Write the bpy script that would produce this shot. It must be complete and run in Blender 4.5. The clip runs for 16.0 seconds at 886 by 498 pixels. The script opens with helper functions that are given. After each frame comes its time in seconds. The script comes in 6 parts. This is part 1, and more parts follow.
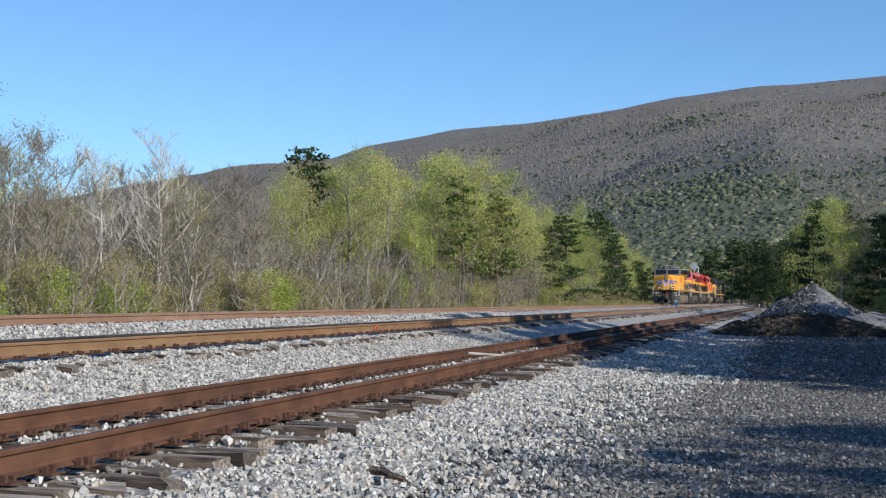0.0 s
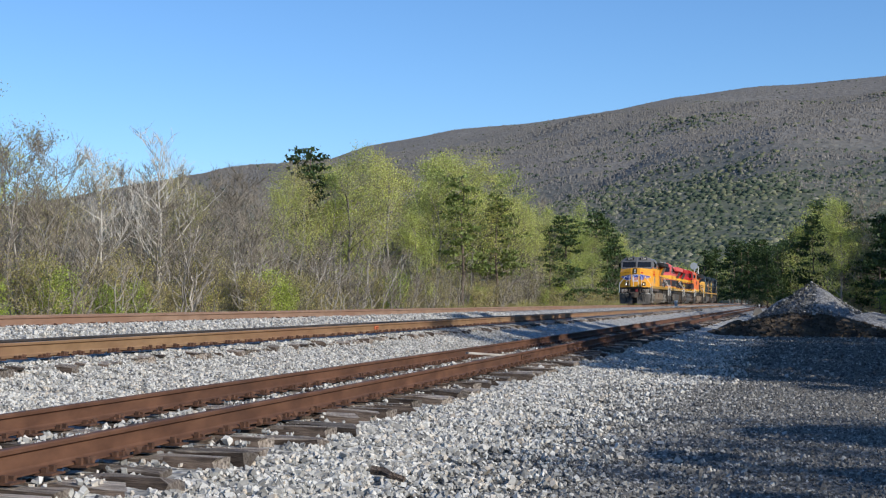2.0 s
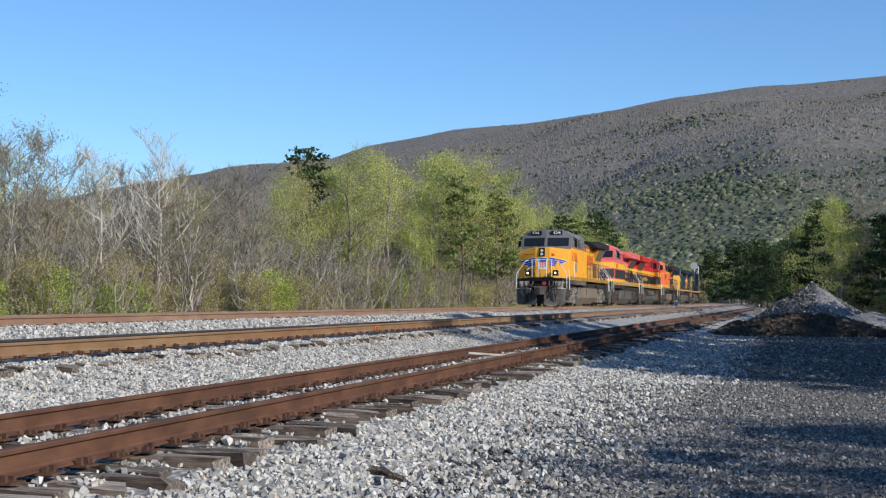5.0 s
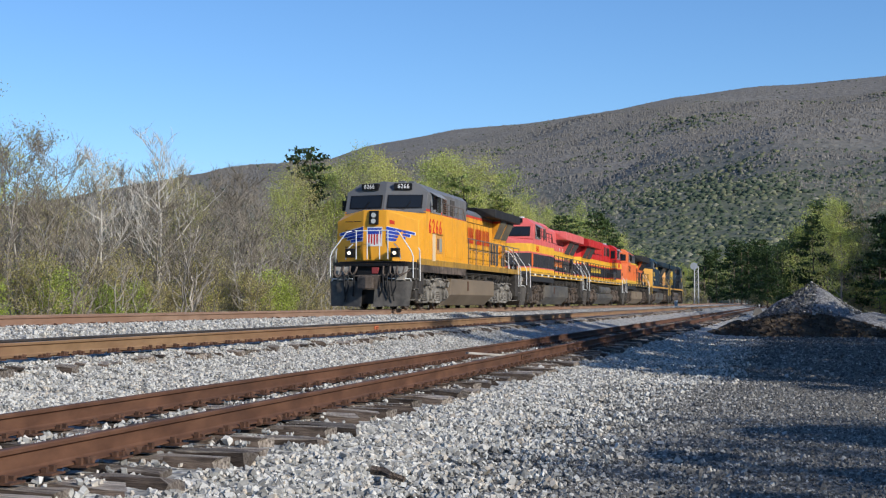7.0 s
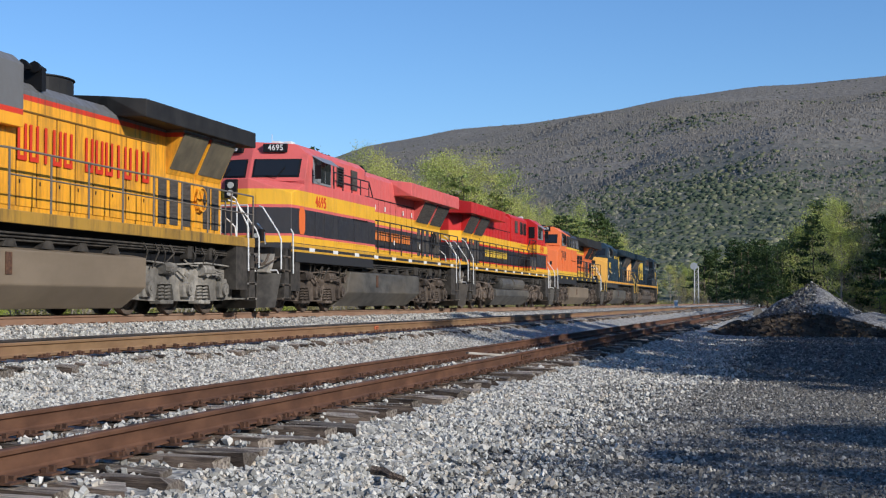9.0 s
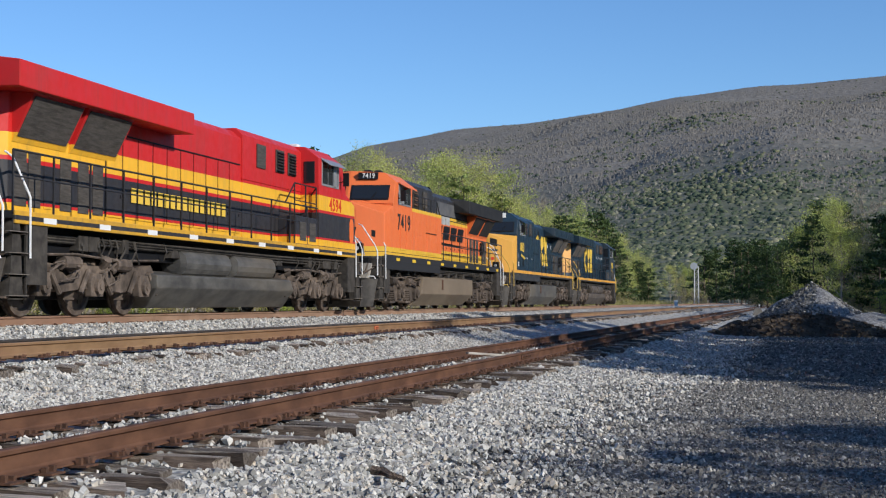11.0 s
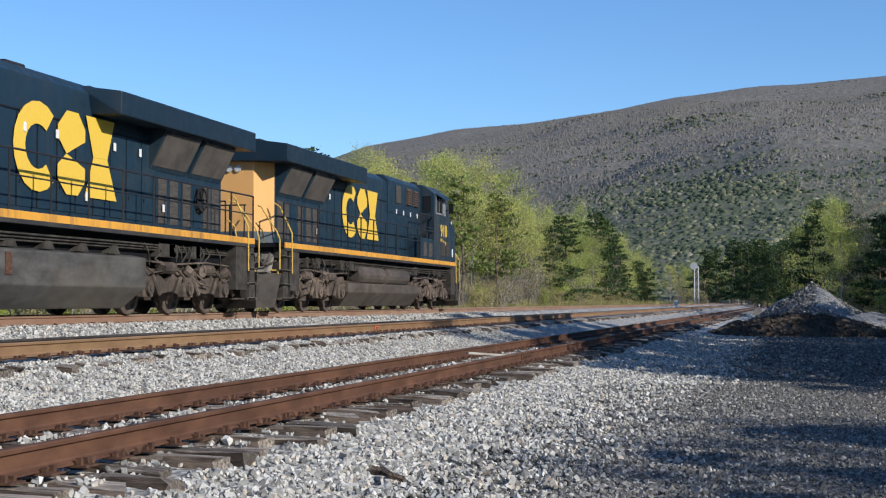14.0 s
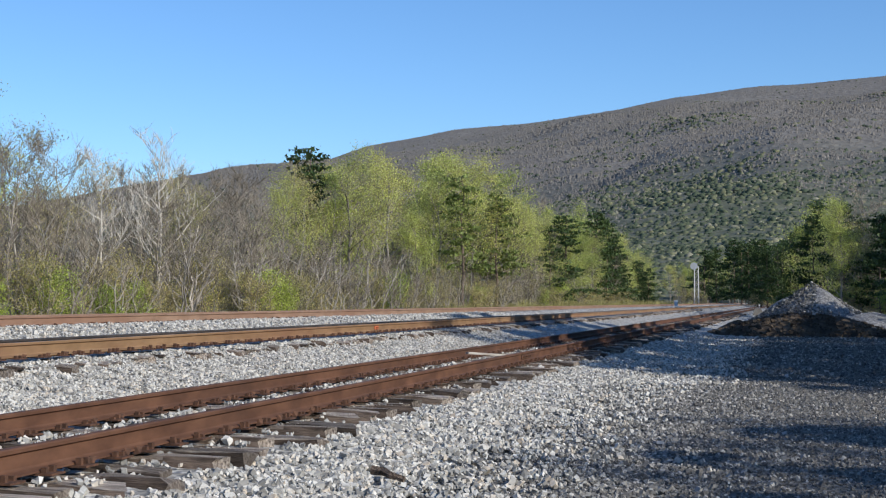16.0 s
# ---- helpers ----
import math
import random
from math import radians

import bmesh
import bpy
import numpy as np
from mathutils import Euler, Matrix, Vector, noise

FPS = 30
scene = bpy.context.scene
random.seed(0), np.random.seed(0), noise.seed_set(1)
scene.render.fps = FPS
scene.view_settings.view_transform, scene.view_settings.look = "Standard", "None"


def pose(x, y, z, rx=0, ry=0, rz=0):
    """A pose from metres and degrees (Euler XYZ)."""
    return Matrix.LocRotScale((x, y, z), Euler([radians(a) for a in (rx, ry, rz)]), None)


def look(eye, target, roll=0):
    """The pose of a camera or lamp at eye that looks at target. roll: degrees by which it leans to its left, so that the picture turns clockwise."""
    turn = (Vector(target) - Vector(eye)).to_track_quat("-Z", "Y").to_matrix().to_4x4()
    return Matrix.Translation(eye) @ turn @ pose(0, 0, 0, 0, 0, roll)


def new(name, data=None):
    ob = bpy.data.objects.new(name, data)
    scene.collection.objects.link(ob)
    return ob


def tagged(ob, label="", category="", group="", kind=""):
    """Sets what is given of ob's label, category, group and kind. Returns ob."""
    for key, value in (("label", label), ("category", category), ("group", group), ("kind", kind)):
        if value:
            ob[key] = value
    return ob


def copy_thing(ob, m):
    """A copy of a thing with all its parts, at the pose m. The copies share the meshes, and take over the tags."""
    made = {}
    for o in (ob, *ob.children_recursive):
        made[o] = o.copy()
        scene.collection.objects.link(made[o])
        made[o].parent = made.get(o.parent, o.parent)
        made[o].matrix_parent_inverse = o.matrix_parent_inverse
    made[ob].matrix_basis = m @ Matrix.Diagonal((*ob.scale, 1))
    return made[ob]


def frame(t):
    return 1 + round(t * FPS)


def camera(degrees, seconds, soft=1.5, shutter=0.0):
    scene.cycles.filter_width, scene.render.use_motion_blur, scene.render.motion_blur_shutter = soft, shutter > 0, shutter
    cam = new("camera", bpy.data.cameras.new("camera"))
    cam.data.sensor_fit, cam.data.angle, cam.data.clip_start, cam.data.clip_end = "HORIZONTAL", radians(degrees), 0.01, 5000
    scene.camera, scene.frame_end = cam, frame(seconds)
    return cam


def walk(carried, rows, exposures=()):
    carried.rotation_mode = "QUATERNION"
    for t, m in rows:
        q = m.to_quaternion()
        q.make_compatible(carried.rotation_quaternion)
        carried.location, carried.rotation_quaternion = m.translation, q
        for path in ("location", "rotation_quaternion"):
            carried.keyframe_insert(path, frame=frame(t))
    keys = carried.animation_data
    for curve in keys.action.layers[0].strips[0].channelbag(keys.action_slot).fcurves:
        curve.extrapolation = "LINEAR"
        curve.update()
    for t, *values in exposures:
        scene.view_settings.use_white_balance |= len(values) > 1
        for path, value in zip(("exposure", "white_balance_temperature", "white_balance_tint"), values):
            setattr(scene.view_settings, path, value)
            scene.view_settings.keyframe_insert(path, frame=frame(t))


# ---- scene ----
EYE = Vector((0.0, 0.0, 1.45))
YAW, PITCH = radians(13.43), radians(2.11)
AIM = EYE + Vector((-math.sin(YAW) * math.cos(PITCH), math.cos(YAW) * math.cos(PITCH), math.sin(PITCH)))
cam = camera(34.12, 16.0, soft=1.2)
walk(cam, [(0.0, look(EYE, AIM)), (16.0, look(EYE, AIM))], [(0.0, 0.0, 6200, 10), (6.5, -0.02, 6200, 10), (8.5, -0.13, 6180, 10), (12.0, -0.13, 6180, 10), (13.5, 0.0, 6200, 10), (16.0, 0.0, 6200, 10)])

# ---- light ----
SUN_EL, SUN_ROT = radians(27), radians(116)
world = bpy.data.worlds.new("sky")
scene.world = world
world.use_nodes = True
wn = world.node_tree
sky = wn.nodes.new("ShaderNodeTexSky")
sky.sky_type, sky.sun_disc = "NISHITA", False
sky.sun_elevation, sky.sun_rotation = SUN_EL, SUN_ROT
sky.air_density, sky.dust_density, sky.ozone_density = 1.0, 0.0, 7.5
wn.links.new(sky.outputs["Color"], wn.nodes["Background"].inputs["Color"])
wn.nodes["Background"].inputs["Strength"].default_value = 0.146
sun = new("sun", bpy.data.lights.new("sun", "SUN"))
sun.data.energy, sun.data.angle, sun.data.color = 5.0, radians(0.5), (1.0, 0.92, 0.8)
TO_SUN = Vector((math.sin(SUN_ROT) * math.cos(SUN_EL), math.cos(SUN_ROT) * math.cos(SUN_EL), math.sin(SUN_EL)))
sun.matrix_world = look(TO_SUN * 50, (0, 0, 0))

# ---- plan (metres; x across the tracks, y along them) ----
TRACKS = {"main": (-14.1, 1.195, 1.195), "siding": (-9.7, 0.97, 0.935), "spur": (-5.5, 0.535, 0.535)}  # centre, top of near and far rail
SPEED, LENGTH = 17.84, 22.3
FRONT = 172.35  # front coupler of the first locomotive at 0 s
RNG = np.random.default_rng(7)


# ---- materials ----
def rgb(c):
    return (*c, 1.0)


def nodes(name):
    m = bpy.data.materials.new(name)
    m.use_nodes = True
    return m, m.node_tree, m.node_tree.nodes["Principled BSDF"]


def mixc(nt, fac, a, b, blend="MIX"):
    n = nt.nodes.new("ShaderNodeMix")
    n.data_type, n.blend_type = "RGBA", blend
    for i, v in ((0, fac), (6, a), (7, b)):
        if isinstance(v, (float, int)):
            n.inputs[i].default_value = v
        elif isinstance(v, tuple):
            n.inputs[i].default_value = rgb(v)
        else:
            nt.links.new(v, n.inputs[i])
    return n.outputs[2]


def ramp(nt, src, stops, mode="LINEAR"):
    r = nt.nodes.new("ShaderNodeValToRGB")
    r.color_ramp.interpolation = mode
    while len(r.color_ramp.elements) < len(stops):
        r.color_ramp.elements.new(0.5)
    for e, (p, c) in zip(r.color_ramp.elements, stops):
        e.position, e.color = p, rgb(c if isinstance(c, tuple) else (c, c, c))
    nt.links.new(src, r.inputs[0])
    return r.outputs[0]


def coords(nt, scale=(1, 1, 1)):
    t, m = nt.nodes.new("ShaderNodeTexCoord"), nt.nodes.new("ShaderNodeMapping")
    m.inputs["Scale"].default_value = scale
    nt.links.new(t.outputs["Object"], m.inputs[0])
    return m.outputs[0]


def noisy(nt, scale, detail=4.0, stretch=(1, 1, 1), rough=0.6):
    n = nt.nodes.new("ShaderNodeTexNoise")
    n.inputs["Scale"].default_value, n.inputs["Detail"].default_value, n.inputs["Roughness"].default_value = scale, detail, rough
    nt.links.new(coords(nt, stretch), n.inputs["Vector"])
    return n.outputs["Fac"]


def bump(nt, p, src, strength, dist):
    b = nt.nodes.new("ShaderNodeBump")
    b.inputs["Strength"].default_value, b.inputs["Distance"].default_value = strength, dist
    nt.links.new(src, b.inputs["Height"])
    nt.links.new(b.outputs[0], p.inputs["Normal"])


def surface(name, c1, c2, scale=8.0, rough=0.8, metal=0.0, bumps=0.3, dist=0.01, stretch=(1, 1, 1), island=0.0, obrand=0.0, spec=0.3, stain=None):
    """Two-scale mottled material; island and obrand vary the brightness piece by piece."""
    m, nt, p = nodes(name)
    col = mixc(nt, ramp(nt, noisy(nt, scale, 5, stretch), [(0.35, 0.0), (0.65, 1.0)]), c1, c2)
    if stain:
        col = mixc(nt, ramp(nt, noisy(nt, scale * 0.13, 3, stretch), [(0.45, 0.0), (0.7, 0.8)]), col, stain)
    for amount, kind, out in ((island, "ShaderNodeNewGeometry", "Random Per Island"), (obrand, "ShaderNodeObjectInfo", "Random")):
        if amount:
            g = nt.nodes.new(kind)
            k = ramp(nt, g.outputs[out], [(0.0, 1 - amount), (1.0, 1 + amount)])
            col = mixc(nt, 1.0, col, k, "MULTIPLY")
    nt.links.new(col, p.inputs["Base Color"])
    p.inputs["Roughness"].default_value, p.inputs["Metallic"].default_value = rough, metal
    p.inputs["Specular IOR Level"].default_value = spec
    if bumps:
        bump(nt, p, noisy(nt, scale * 3, 5, stretch), bumps, dist)
    return m


def plain(name, c, rough=0.5, metal=0.0, glow=0.0):
    m, nt, p = nodes(name)
    n = noisy(nt, 14, 3)
    nt.links.new(mixc(nt, ramp(nt, n, [(0.3, 0.0), (0.8, 0.35)]), c, tuple(v * 0.75 for v in c)), p.inputs["Base Color"])
    p.inputs["Roughness"].default_value, p.inputs["Metallic"].default_value = rough, metal
    p.inputs["Specular IOR Level"].default_value = 0.5 if rough < 0.3 or metal else 0.2
    if glow:
        p.inputs["Emission Color"].default_value, p.inputs["Emission Strength"].default_value = rgb(c), glow
    return m


def paint(name, bands, grime=(0.09, 0.075, 0.06), dirt=0.5, rough=0.42, onset=0.5):
    """Weathered enamel in level bands: rows of (height above the rail from which the colour starts, colour)."""
    m, nt, p = nodes(name)
    t, s, d = nt.nodes.new("ShaderNodeTexCoord"), nt.nodes.new("ShaderNodeSeparateXYZ"), nt.nodes.new("ShaderNodeMath")
    d.operation = "DIVIDE"
    d.inputs[1].default_value = 5.0
    nt.links.new(t.outputs["Object"], s.inputs[0])
    nt.links.new(s.outputs["Z"], d.inputs[0])
    col = ramp(nt, d.outputs[0], [(z / 5.0, c) for z, c in bands], "CONSTANT")
    fade = ramp(nt, noisy(nt, 0.55, 4), [(0.35, 0.0), (0.75, 0.3)])
    col = mixc(nt, fade, col, tuple(min(1.0, v) for v in (0.62, 0.52, 0.42)), "SOFT_LIGHT")
    streak = ramp(nt, noisy(nt, 2.2, 6, (1, 2.4, 0.22), 0.7), [(onset, 0.0), (0.78, dirt)])
    col = mixc(nt, streak, col, grime)
    soot = ramp(nt, noisy(nt, 0.9, 5), [(0.52, 0.0), (0.8, dirt * 0.7)])
    col = mixc(nt, soot, col, grime)
    nt.links.new(col, p.inputs["Base Color"])
    p.inputs["Specular IOR Level"].default_value = 0.35
    rr = ramp(nt, noisy(nt, 3.0, 4), [(0.3, rough - 0.12), (0.8, rough + 0.3)])
    nt.links.new(rr, p.inputs["Roughness"])
    bump(nt, p, noisy(nt, 1.3, 3), 0.08, 0.02)
    return m


def leafy(name, c, vary=0.45, trans=0.35):
    m, nt, p = nodes(name)
    g = nt.nodes.new("ShaderNodeNewGeometry")
    o = nt.nodes.new("ShaderNodeObjectInfo")
    dark, light = tuple(v * (1 - vary) for v in c), tuple(v * (1 + vary) for v in c)
    col = ramp(nt, g.outputs["Random Per Island"], [(0.0, dark), (1.0, light)])
    col = mixc(nt, 1.0, col, ramp(nt, o.outputs["Random"], [(0.0, (0.75, 0.8, 0.75)), (1.0, (1.2, 1.15, 1.1))]), "MULTIPLY")
    nt.links.new(col, p.inputs["Base Color"])
    p.inputs["Roughness"].default_value, p.inputs["Specular IOR Level"].default_value = 0.6, 0.25
    tr, mx = nt.nodes.new("ShaderNodeBsdfTranslucent"), nt.nodes.new("ShaderNodeMixShader")
    nt.links.new(col, tr.inputs["Color"])
    mx.inputs[0].default_value = trans
    nt.links.new(p.outputs[0], mx.inputs[1])
    nt.links.new(tr.outputs[0], mx.inputs[2])
    nt.links.new(mx.outputs[0], nt.nodes["Material Output"].inputs["Surface"])
    return m


def stone_mat(name, stops, rough=0.85):
    m, nt, p = nodes(name)
    g = nt.nodes.new("ShaderNodeNewGeometry")
    col = ramp(nt, g.outputs["Random Per Island"], stops)
    col = mixc(nt, ramp(nt, noisy(nt, 30, 3), [(0.3, 0.0), (0.7, 0.35)]), col, (0.12, 0.12, 0.12))
    nt.links.new(col, p.inputs["Base Color"])
    p.inputs["Roughness"].default_value = rough
    bump(nt, p, noisy(nt, 60, 3), 0.4, 0.004)
    return m


def gravel_mat(name, dark, mid, light, cell):
    """Crushed stone seen from further off: cells of their own grey with relief, worn in patches."""
    m, nt, p = nodes(name)
    v = nt.nodes.new("ShaderNodeTexVoronoi")
    v.inputs["Scale"].default_value = 1 / cell
    nt.links.new(coords(nt), v.inputs["Vector"])
    s = nt.nodes.new("ShaderNodeSeparateXYZ")
    nt.links.new(v.outputs["Color"], s.inputs[0])
    col = ramp(nt, s.outputs[0], [(0.0, dark), (0.5, mid), (1.0, light)])
    col = mixc(nt, ramp(nt, noisy(nt, 0.35, 6), [(0.4, 0.0), (0.7, 0.45)]), col, tuple(c * 0.55 for c in mid))
    nt.links.new(col, p.inputs["Base Color"])
    p.inputs["Roughness"].default_value = 0.9
    bump(nt, p, v.outputs["Distance"], 0.9, cell * 0.5)
    return m


STONES = stone_mat("ballast_stone", [(0.0, (0.15, 0.146, 0.134)), (0.3, (0.36, 0.35, 0.318)), (0.6, (0.55, 0.534, 0.487)), (0.8, (0.68, 0.66, 0.6)), (0.92, (0.52, 0.44, 0.34)), (1.0, (0.78, 0.76, 0.7))])
MIXED_STONES = stone_mat("mixed_stone", [(0.0, (0.06, 0.057, 0.052)), (0.45, (0.16, 0.153, 0.14)), (0.8, (0.32, 0.31, 0.28)), (1.0, (0.5, 0.48, 0.44))])
LOT_STONES = stone_mat("lot_stone", [(0.0, (0.05, 0.048, 0.044)), (0.5, (0.125, 0.118, 0.105)), (0.85, (0.23, 0.22, 0.195)), (1.0, (0.5, 0.48, 0.43))])
BALLAST = gravel_mat("ballast_bed", (0.1, 0.096, 0.086), (0.33, 0.318, 0.288), (0.64, 0.615, 0.56), 0.06)
RAIL_RUST = surface("rusty_rail_steel", (0.088, 0.042, 0.025), (0.16, 0.079, 0.046), 5, 0.75, 0.15, 0.35, 0.004, (1, 0.35, 1), stain=(0.07, 0.038, 0.026))
RAIL_TAN = surface("brown_rail_steel", (0.21, 0.128, 0.066), (0.3, 0.188, 0.1), 5, 0.7, 0.15, 0.3, 0.004, (1, 0.3, 1), stain=(0.2, 0.1, 0.06))
RAIL_PALE = surface("pale_rusted_rail", (0.22, 0.14, 0.095), (0.31, 0.205, 0.14), 5, 0.75, 0.1, 0.3, 0.004, (1, 0.3, 1), stain=(0.22, 0.115, 0.075))
# Darker steel, used only for the far rail of the siding.
RAIL_DARK = surface("dark_rail_steel", (0.045, 0.04, 0.037), (0.09, 0.075, 0.065), 5, 0.6, 0.3, 0.2, 0.003, (1, 0.3, 1))
RAIL_TOP = surface("polished_rail_head", (0.1, 0.09, 0.085), (0.17, 0.155, 0.145), 6, 0.5, 0.35, 0.1, 0.002, (1, 0.2, 1))
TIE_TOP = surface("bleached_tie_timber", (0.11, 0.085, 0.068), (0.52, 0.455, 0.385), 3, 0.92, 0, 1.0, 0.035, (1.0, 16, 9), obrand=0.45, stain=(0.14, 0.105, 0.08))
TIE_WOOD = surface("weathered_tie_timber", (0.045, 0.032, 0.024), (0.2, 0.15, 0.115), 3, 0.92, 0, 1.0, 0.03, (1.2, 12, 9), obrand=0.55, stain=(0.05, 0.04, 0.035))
IRON = surface("rusty_iron", (0.06, 0.035, 0.025), (0.15, 0.075, 0.045), 20, 0.85, 0.2, 0.4, 0.004)
UNDER = surface("grimy_running_gear", (0.19, 0.175, 0.152), (0.4, 0.37, 0.32), 4, 0.75, 0.1, 0.3, 0.01, stain=(0.02, 0.018, 0.016))
UNDER_RUST = surface("brown_running_gear", (0.07, 0.055, 0.044), (0.19, 0.147, 0.115), 4, 0.8, 0.1, 0.3, 0.01, stain=(0.02, 0.017, 0.015))
TANK_BROWN = surface("dusty_tank_steel", (0.2, 0.155, 0.105), (0.26, 0.205, 0.145), 0.8, 0.6, 0.1, 0.05, 0.01, (1, 1, 2.5), stain=(0.14, 0.11, 0.08))
TANK_GREY = surface("grey_tank_steel", (0.055, 0.053, 0.05), (0.12, 0.115, 0.105), 1.6, 0.55, 0.1, 0.1, 0.01, (1, 1, 2.5), stain=(0.17, 0.14, 0.1))
WHEEL_STEEL = surface("worn_wheel_steel", (0.11, 0.085, 0.07), (0.2, 0.16, 0.13), 6, 0.6, 0.5, 0.2, 0.004)
# Darker copy of the running gear: shade under the body put in the colour.
UNDER_DARK = surface("shade_dark_steel", (0.028, 0.025, 0.022), (0.075, 0.066, 0.056), 4, 0.8, 0.1, 0.3, 0.01)
BLACK = plain("black_steel", (0.011, 0.011, 0.012), 0.55)
BLACK_WING = surface("sooty_black_steel", (0.016, 0.016, 0.017), (0.03, 0.029, 0.028), 2, 0.65, 0.0, 0.1, 0.01, spec=0.2)
GRILLE = surface("dark_screen", (0.05, 0.045, 0.04), (0.1, 0.09, 0.08), 3, 0.8, 0.2, 0.6, 0.01, (1, 1, 8))
PALE_GLASS = plain("pale_cab_glass", (0.2, 0.22, 0.23), 0.1)
GLASS = plain("tinted_cab_glass", (0.015, 0.018, 0.022), 0.08)
WHITE = plain("white_paint", (0.75, 0.75, 0.73), 0.5)
LAMP_GLASS = plain("lamp_glass", (0.55, 0.55, 0.52), 0.15)
LAMP_LIT = plain("lit_headlight", (1.0, 0.85, 0.6), 0.3, 0, 1.3)
BARK_GREY = surface("pale_bark", (0.17, 0.147, 0.122), (0.36, 0.32, 0.275), 3, 0.95, 0, 0.5, 0.02, (2, 2, 0.5), obrand=0.3)
BARK_PALE = surface("bleached_bark", (0.25, 0.222, 0.188), (0.45, 0.41, 0.355), 3, 0.95, 0, 0.4, 0.02, (2, 2, 0.5), obrand=0.35)
BARK_TWIG = surface("twig_bark", (0.15, 0.127, 0.097), (0.29, 0.25, 0.195), 2, 0.95, 0, 0, 0.02, obrand=0.3)
BARK_WHITE = surface("white_sycamore_bark", (0.4, 0.36, 0.3), (0.6, 0.555, 0.48), 2, 0.9, 0, 0.3, 0.02)
BARK_PINE = surface("pine_bark", (0.1, 0.075, 0.055), (0.2, 0.15, 0.11), 3, 0.95, 0, 0.6, 0.03, (2, 2, 0.5), obrand=0.2)
LEAF_BUD = leafy("budding_leaf", (0.5, 0.51, 0.15), 0.35, 0.4)
LEAF_OLIVE = leafy("olive_bud", (0.42, 0.37, 0.15), 0.4)
LEAF_SPRING = leafy("spring_leaf", (0.42, 0.46, 0.13), 0.35)
LEAF_BRIGHT = leafy("bright_shrub_leaf", (0.36, 0.43, 0.09), 0.4)
NEEDLE = leafy("pine_needle", (0.05, 0.08, 0.025), 0.5, 0.12)
NEEDLE_LIGHT = leafy("light_pine_needle", (0.16, 0.2, 0.055), 0.55, 0.2)
GRASS_MAT = leafy("dry_spring_grass", (0.29, 0.27, 0.11), 0.45, 0.3)


# ---- mesh helpers ----
class Shape:
    """Collects pieces of one mesh."""

    def __init__(self):
        self.v, self.f = [], []

    def add(self, verts, faces):
        n = len(self.v)
        self.v += [tuple(p) for p in verts]
        self.f += [tuple(i + n for i in q) for q in faces]
        return self

    def from_bm(self, bm):
        bm.verts.index_update()
        self.add([v.co[:] for v in bm.verts], [[v.index for v in f.verts] for f in bm.faces])
        bm.free()
        return self

    def hull(self, pts, bevel=0.0):
        bm = bmesh.new()
        for p in pts:
            bm.verts.new(p)
        r = bmesh.ops.convex_hull(bm, input=bm.verts)
        bmesh.ops.delete(bm, geom=[v for v in bm.verts if not v.link_faces], context="VERTS")
        bmesh.ops.dissolve_limit(bm, angle_limit=0.02, verts=bm.verts, edges=bm.edges)
        if bevel:
            bmesh.ops.bevel(bm, geom=[e for e in bm.edges if e.is_manifold and e.calc_face_angle(0) > 0.2], offset=bevel, segments=2, affect="EDGES", profile=0.6)
        return self.from_bm(bm)

    def box(self, x0, x1, y0, y1, z0, z1, bevel=0.0):
        if bevel:
            return self.hull([(x, y, z) for x in (x0, x1) for y in (y0, y1) for z in (z0, z1)], bevel)
        return self.add([(x, y, z) for x in (x0, x1) for y in (y0, y1) for z in (z0, z1)],
                        [(0, 1, 3, 2), (4, 6, 7, 5), (0, 4, 5, 1), (2, 3, 7, 6), (0, 2, 6, 4), (1, 5, 7, 3)])

    def tube(self, pts, r, n=6, r2=None):
        """A round bar through the points, from radius r to r2."""
        pts = [Vector(p) for p in pts]
        rings, up = [], None
        for i, p in enumerate(pts):
            d = (pts[min(i + 1, len(pts) - 1)] - pts[max(i - 1, 0)]).normalized()
            a = d.orthogonal().normalized() if up is None else (up - d * up.dot(d)).normalized()
            up, b = a, d.cross(a)
            rad = r if r2 is None else r + (r2 - r) * i / (len(pts) - 1)
            rings.append([p + (a * math.cos(2 * math.pi * k / n) + b * math.sin(2 * math.pi * k / n)) * rad for k in range(n)])
        fs = [(i * n + k, i * n + (k + 1) % n, (i + 1) * n + (k + 1) % n, (i + 1) * n + k) for i in range(len(pts) - 1) for k in range(n)]
        fs += [tuple(range(n))[::-1], tuple((len(pts) - 1) * n + k for k in range(n))]
        return self.add([v for ring in rings for v in ring], fs)

    def cyl(self, a, b, r, n=14):
        return self.tube([a, b], r, n)

    def prism(self, poly, lo, hi, axis):
        """A polygon of two coordinates, pushed along the axis from lo to hi."""
        def put(p, h):
            q = list(p)
            q.insert(axis, h)
            return tuple(q)
        n = len(poly)
        fs = [tuple(range(n)), tuple(range(2 * n - 1, n - 1, -1))]
        fs += [(i, i + n, (i + 1) % n + n, (i + 1) % n) for i in range(n)]
        return self.add([put(p, lo) for p in poly] + [put(p, hi) for p in poly], fs)

    def mesh(self, name, mat):
        me = bpy.data.meshes.new(name)
        me.from_pydata(self.v, [], self.f)
        bm = bmesh.new()
        bm.from_mesh(me)
        bmesh.ops.recalc_face_normals(bm, faces=bm.faces)
        bm.to_mesh(me)
        bm.free()
        for m in (mat if isinstance(mat, (list, tuple)) else [mat]):
            me.materials.append(m)
        return me


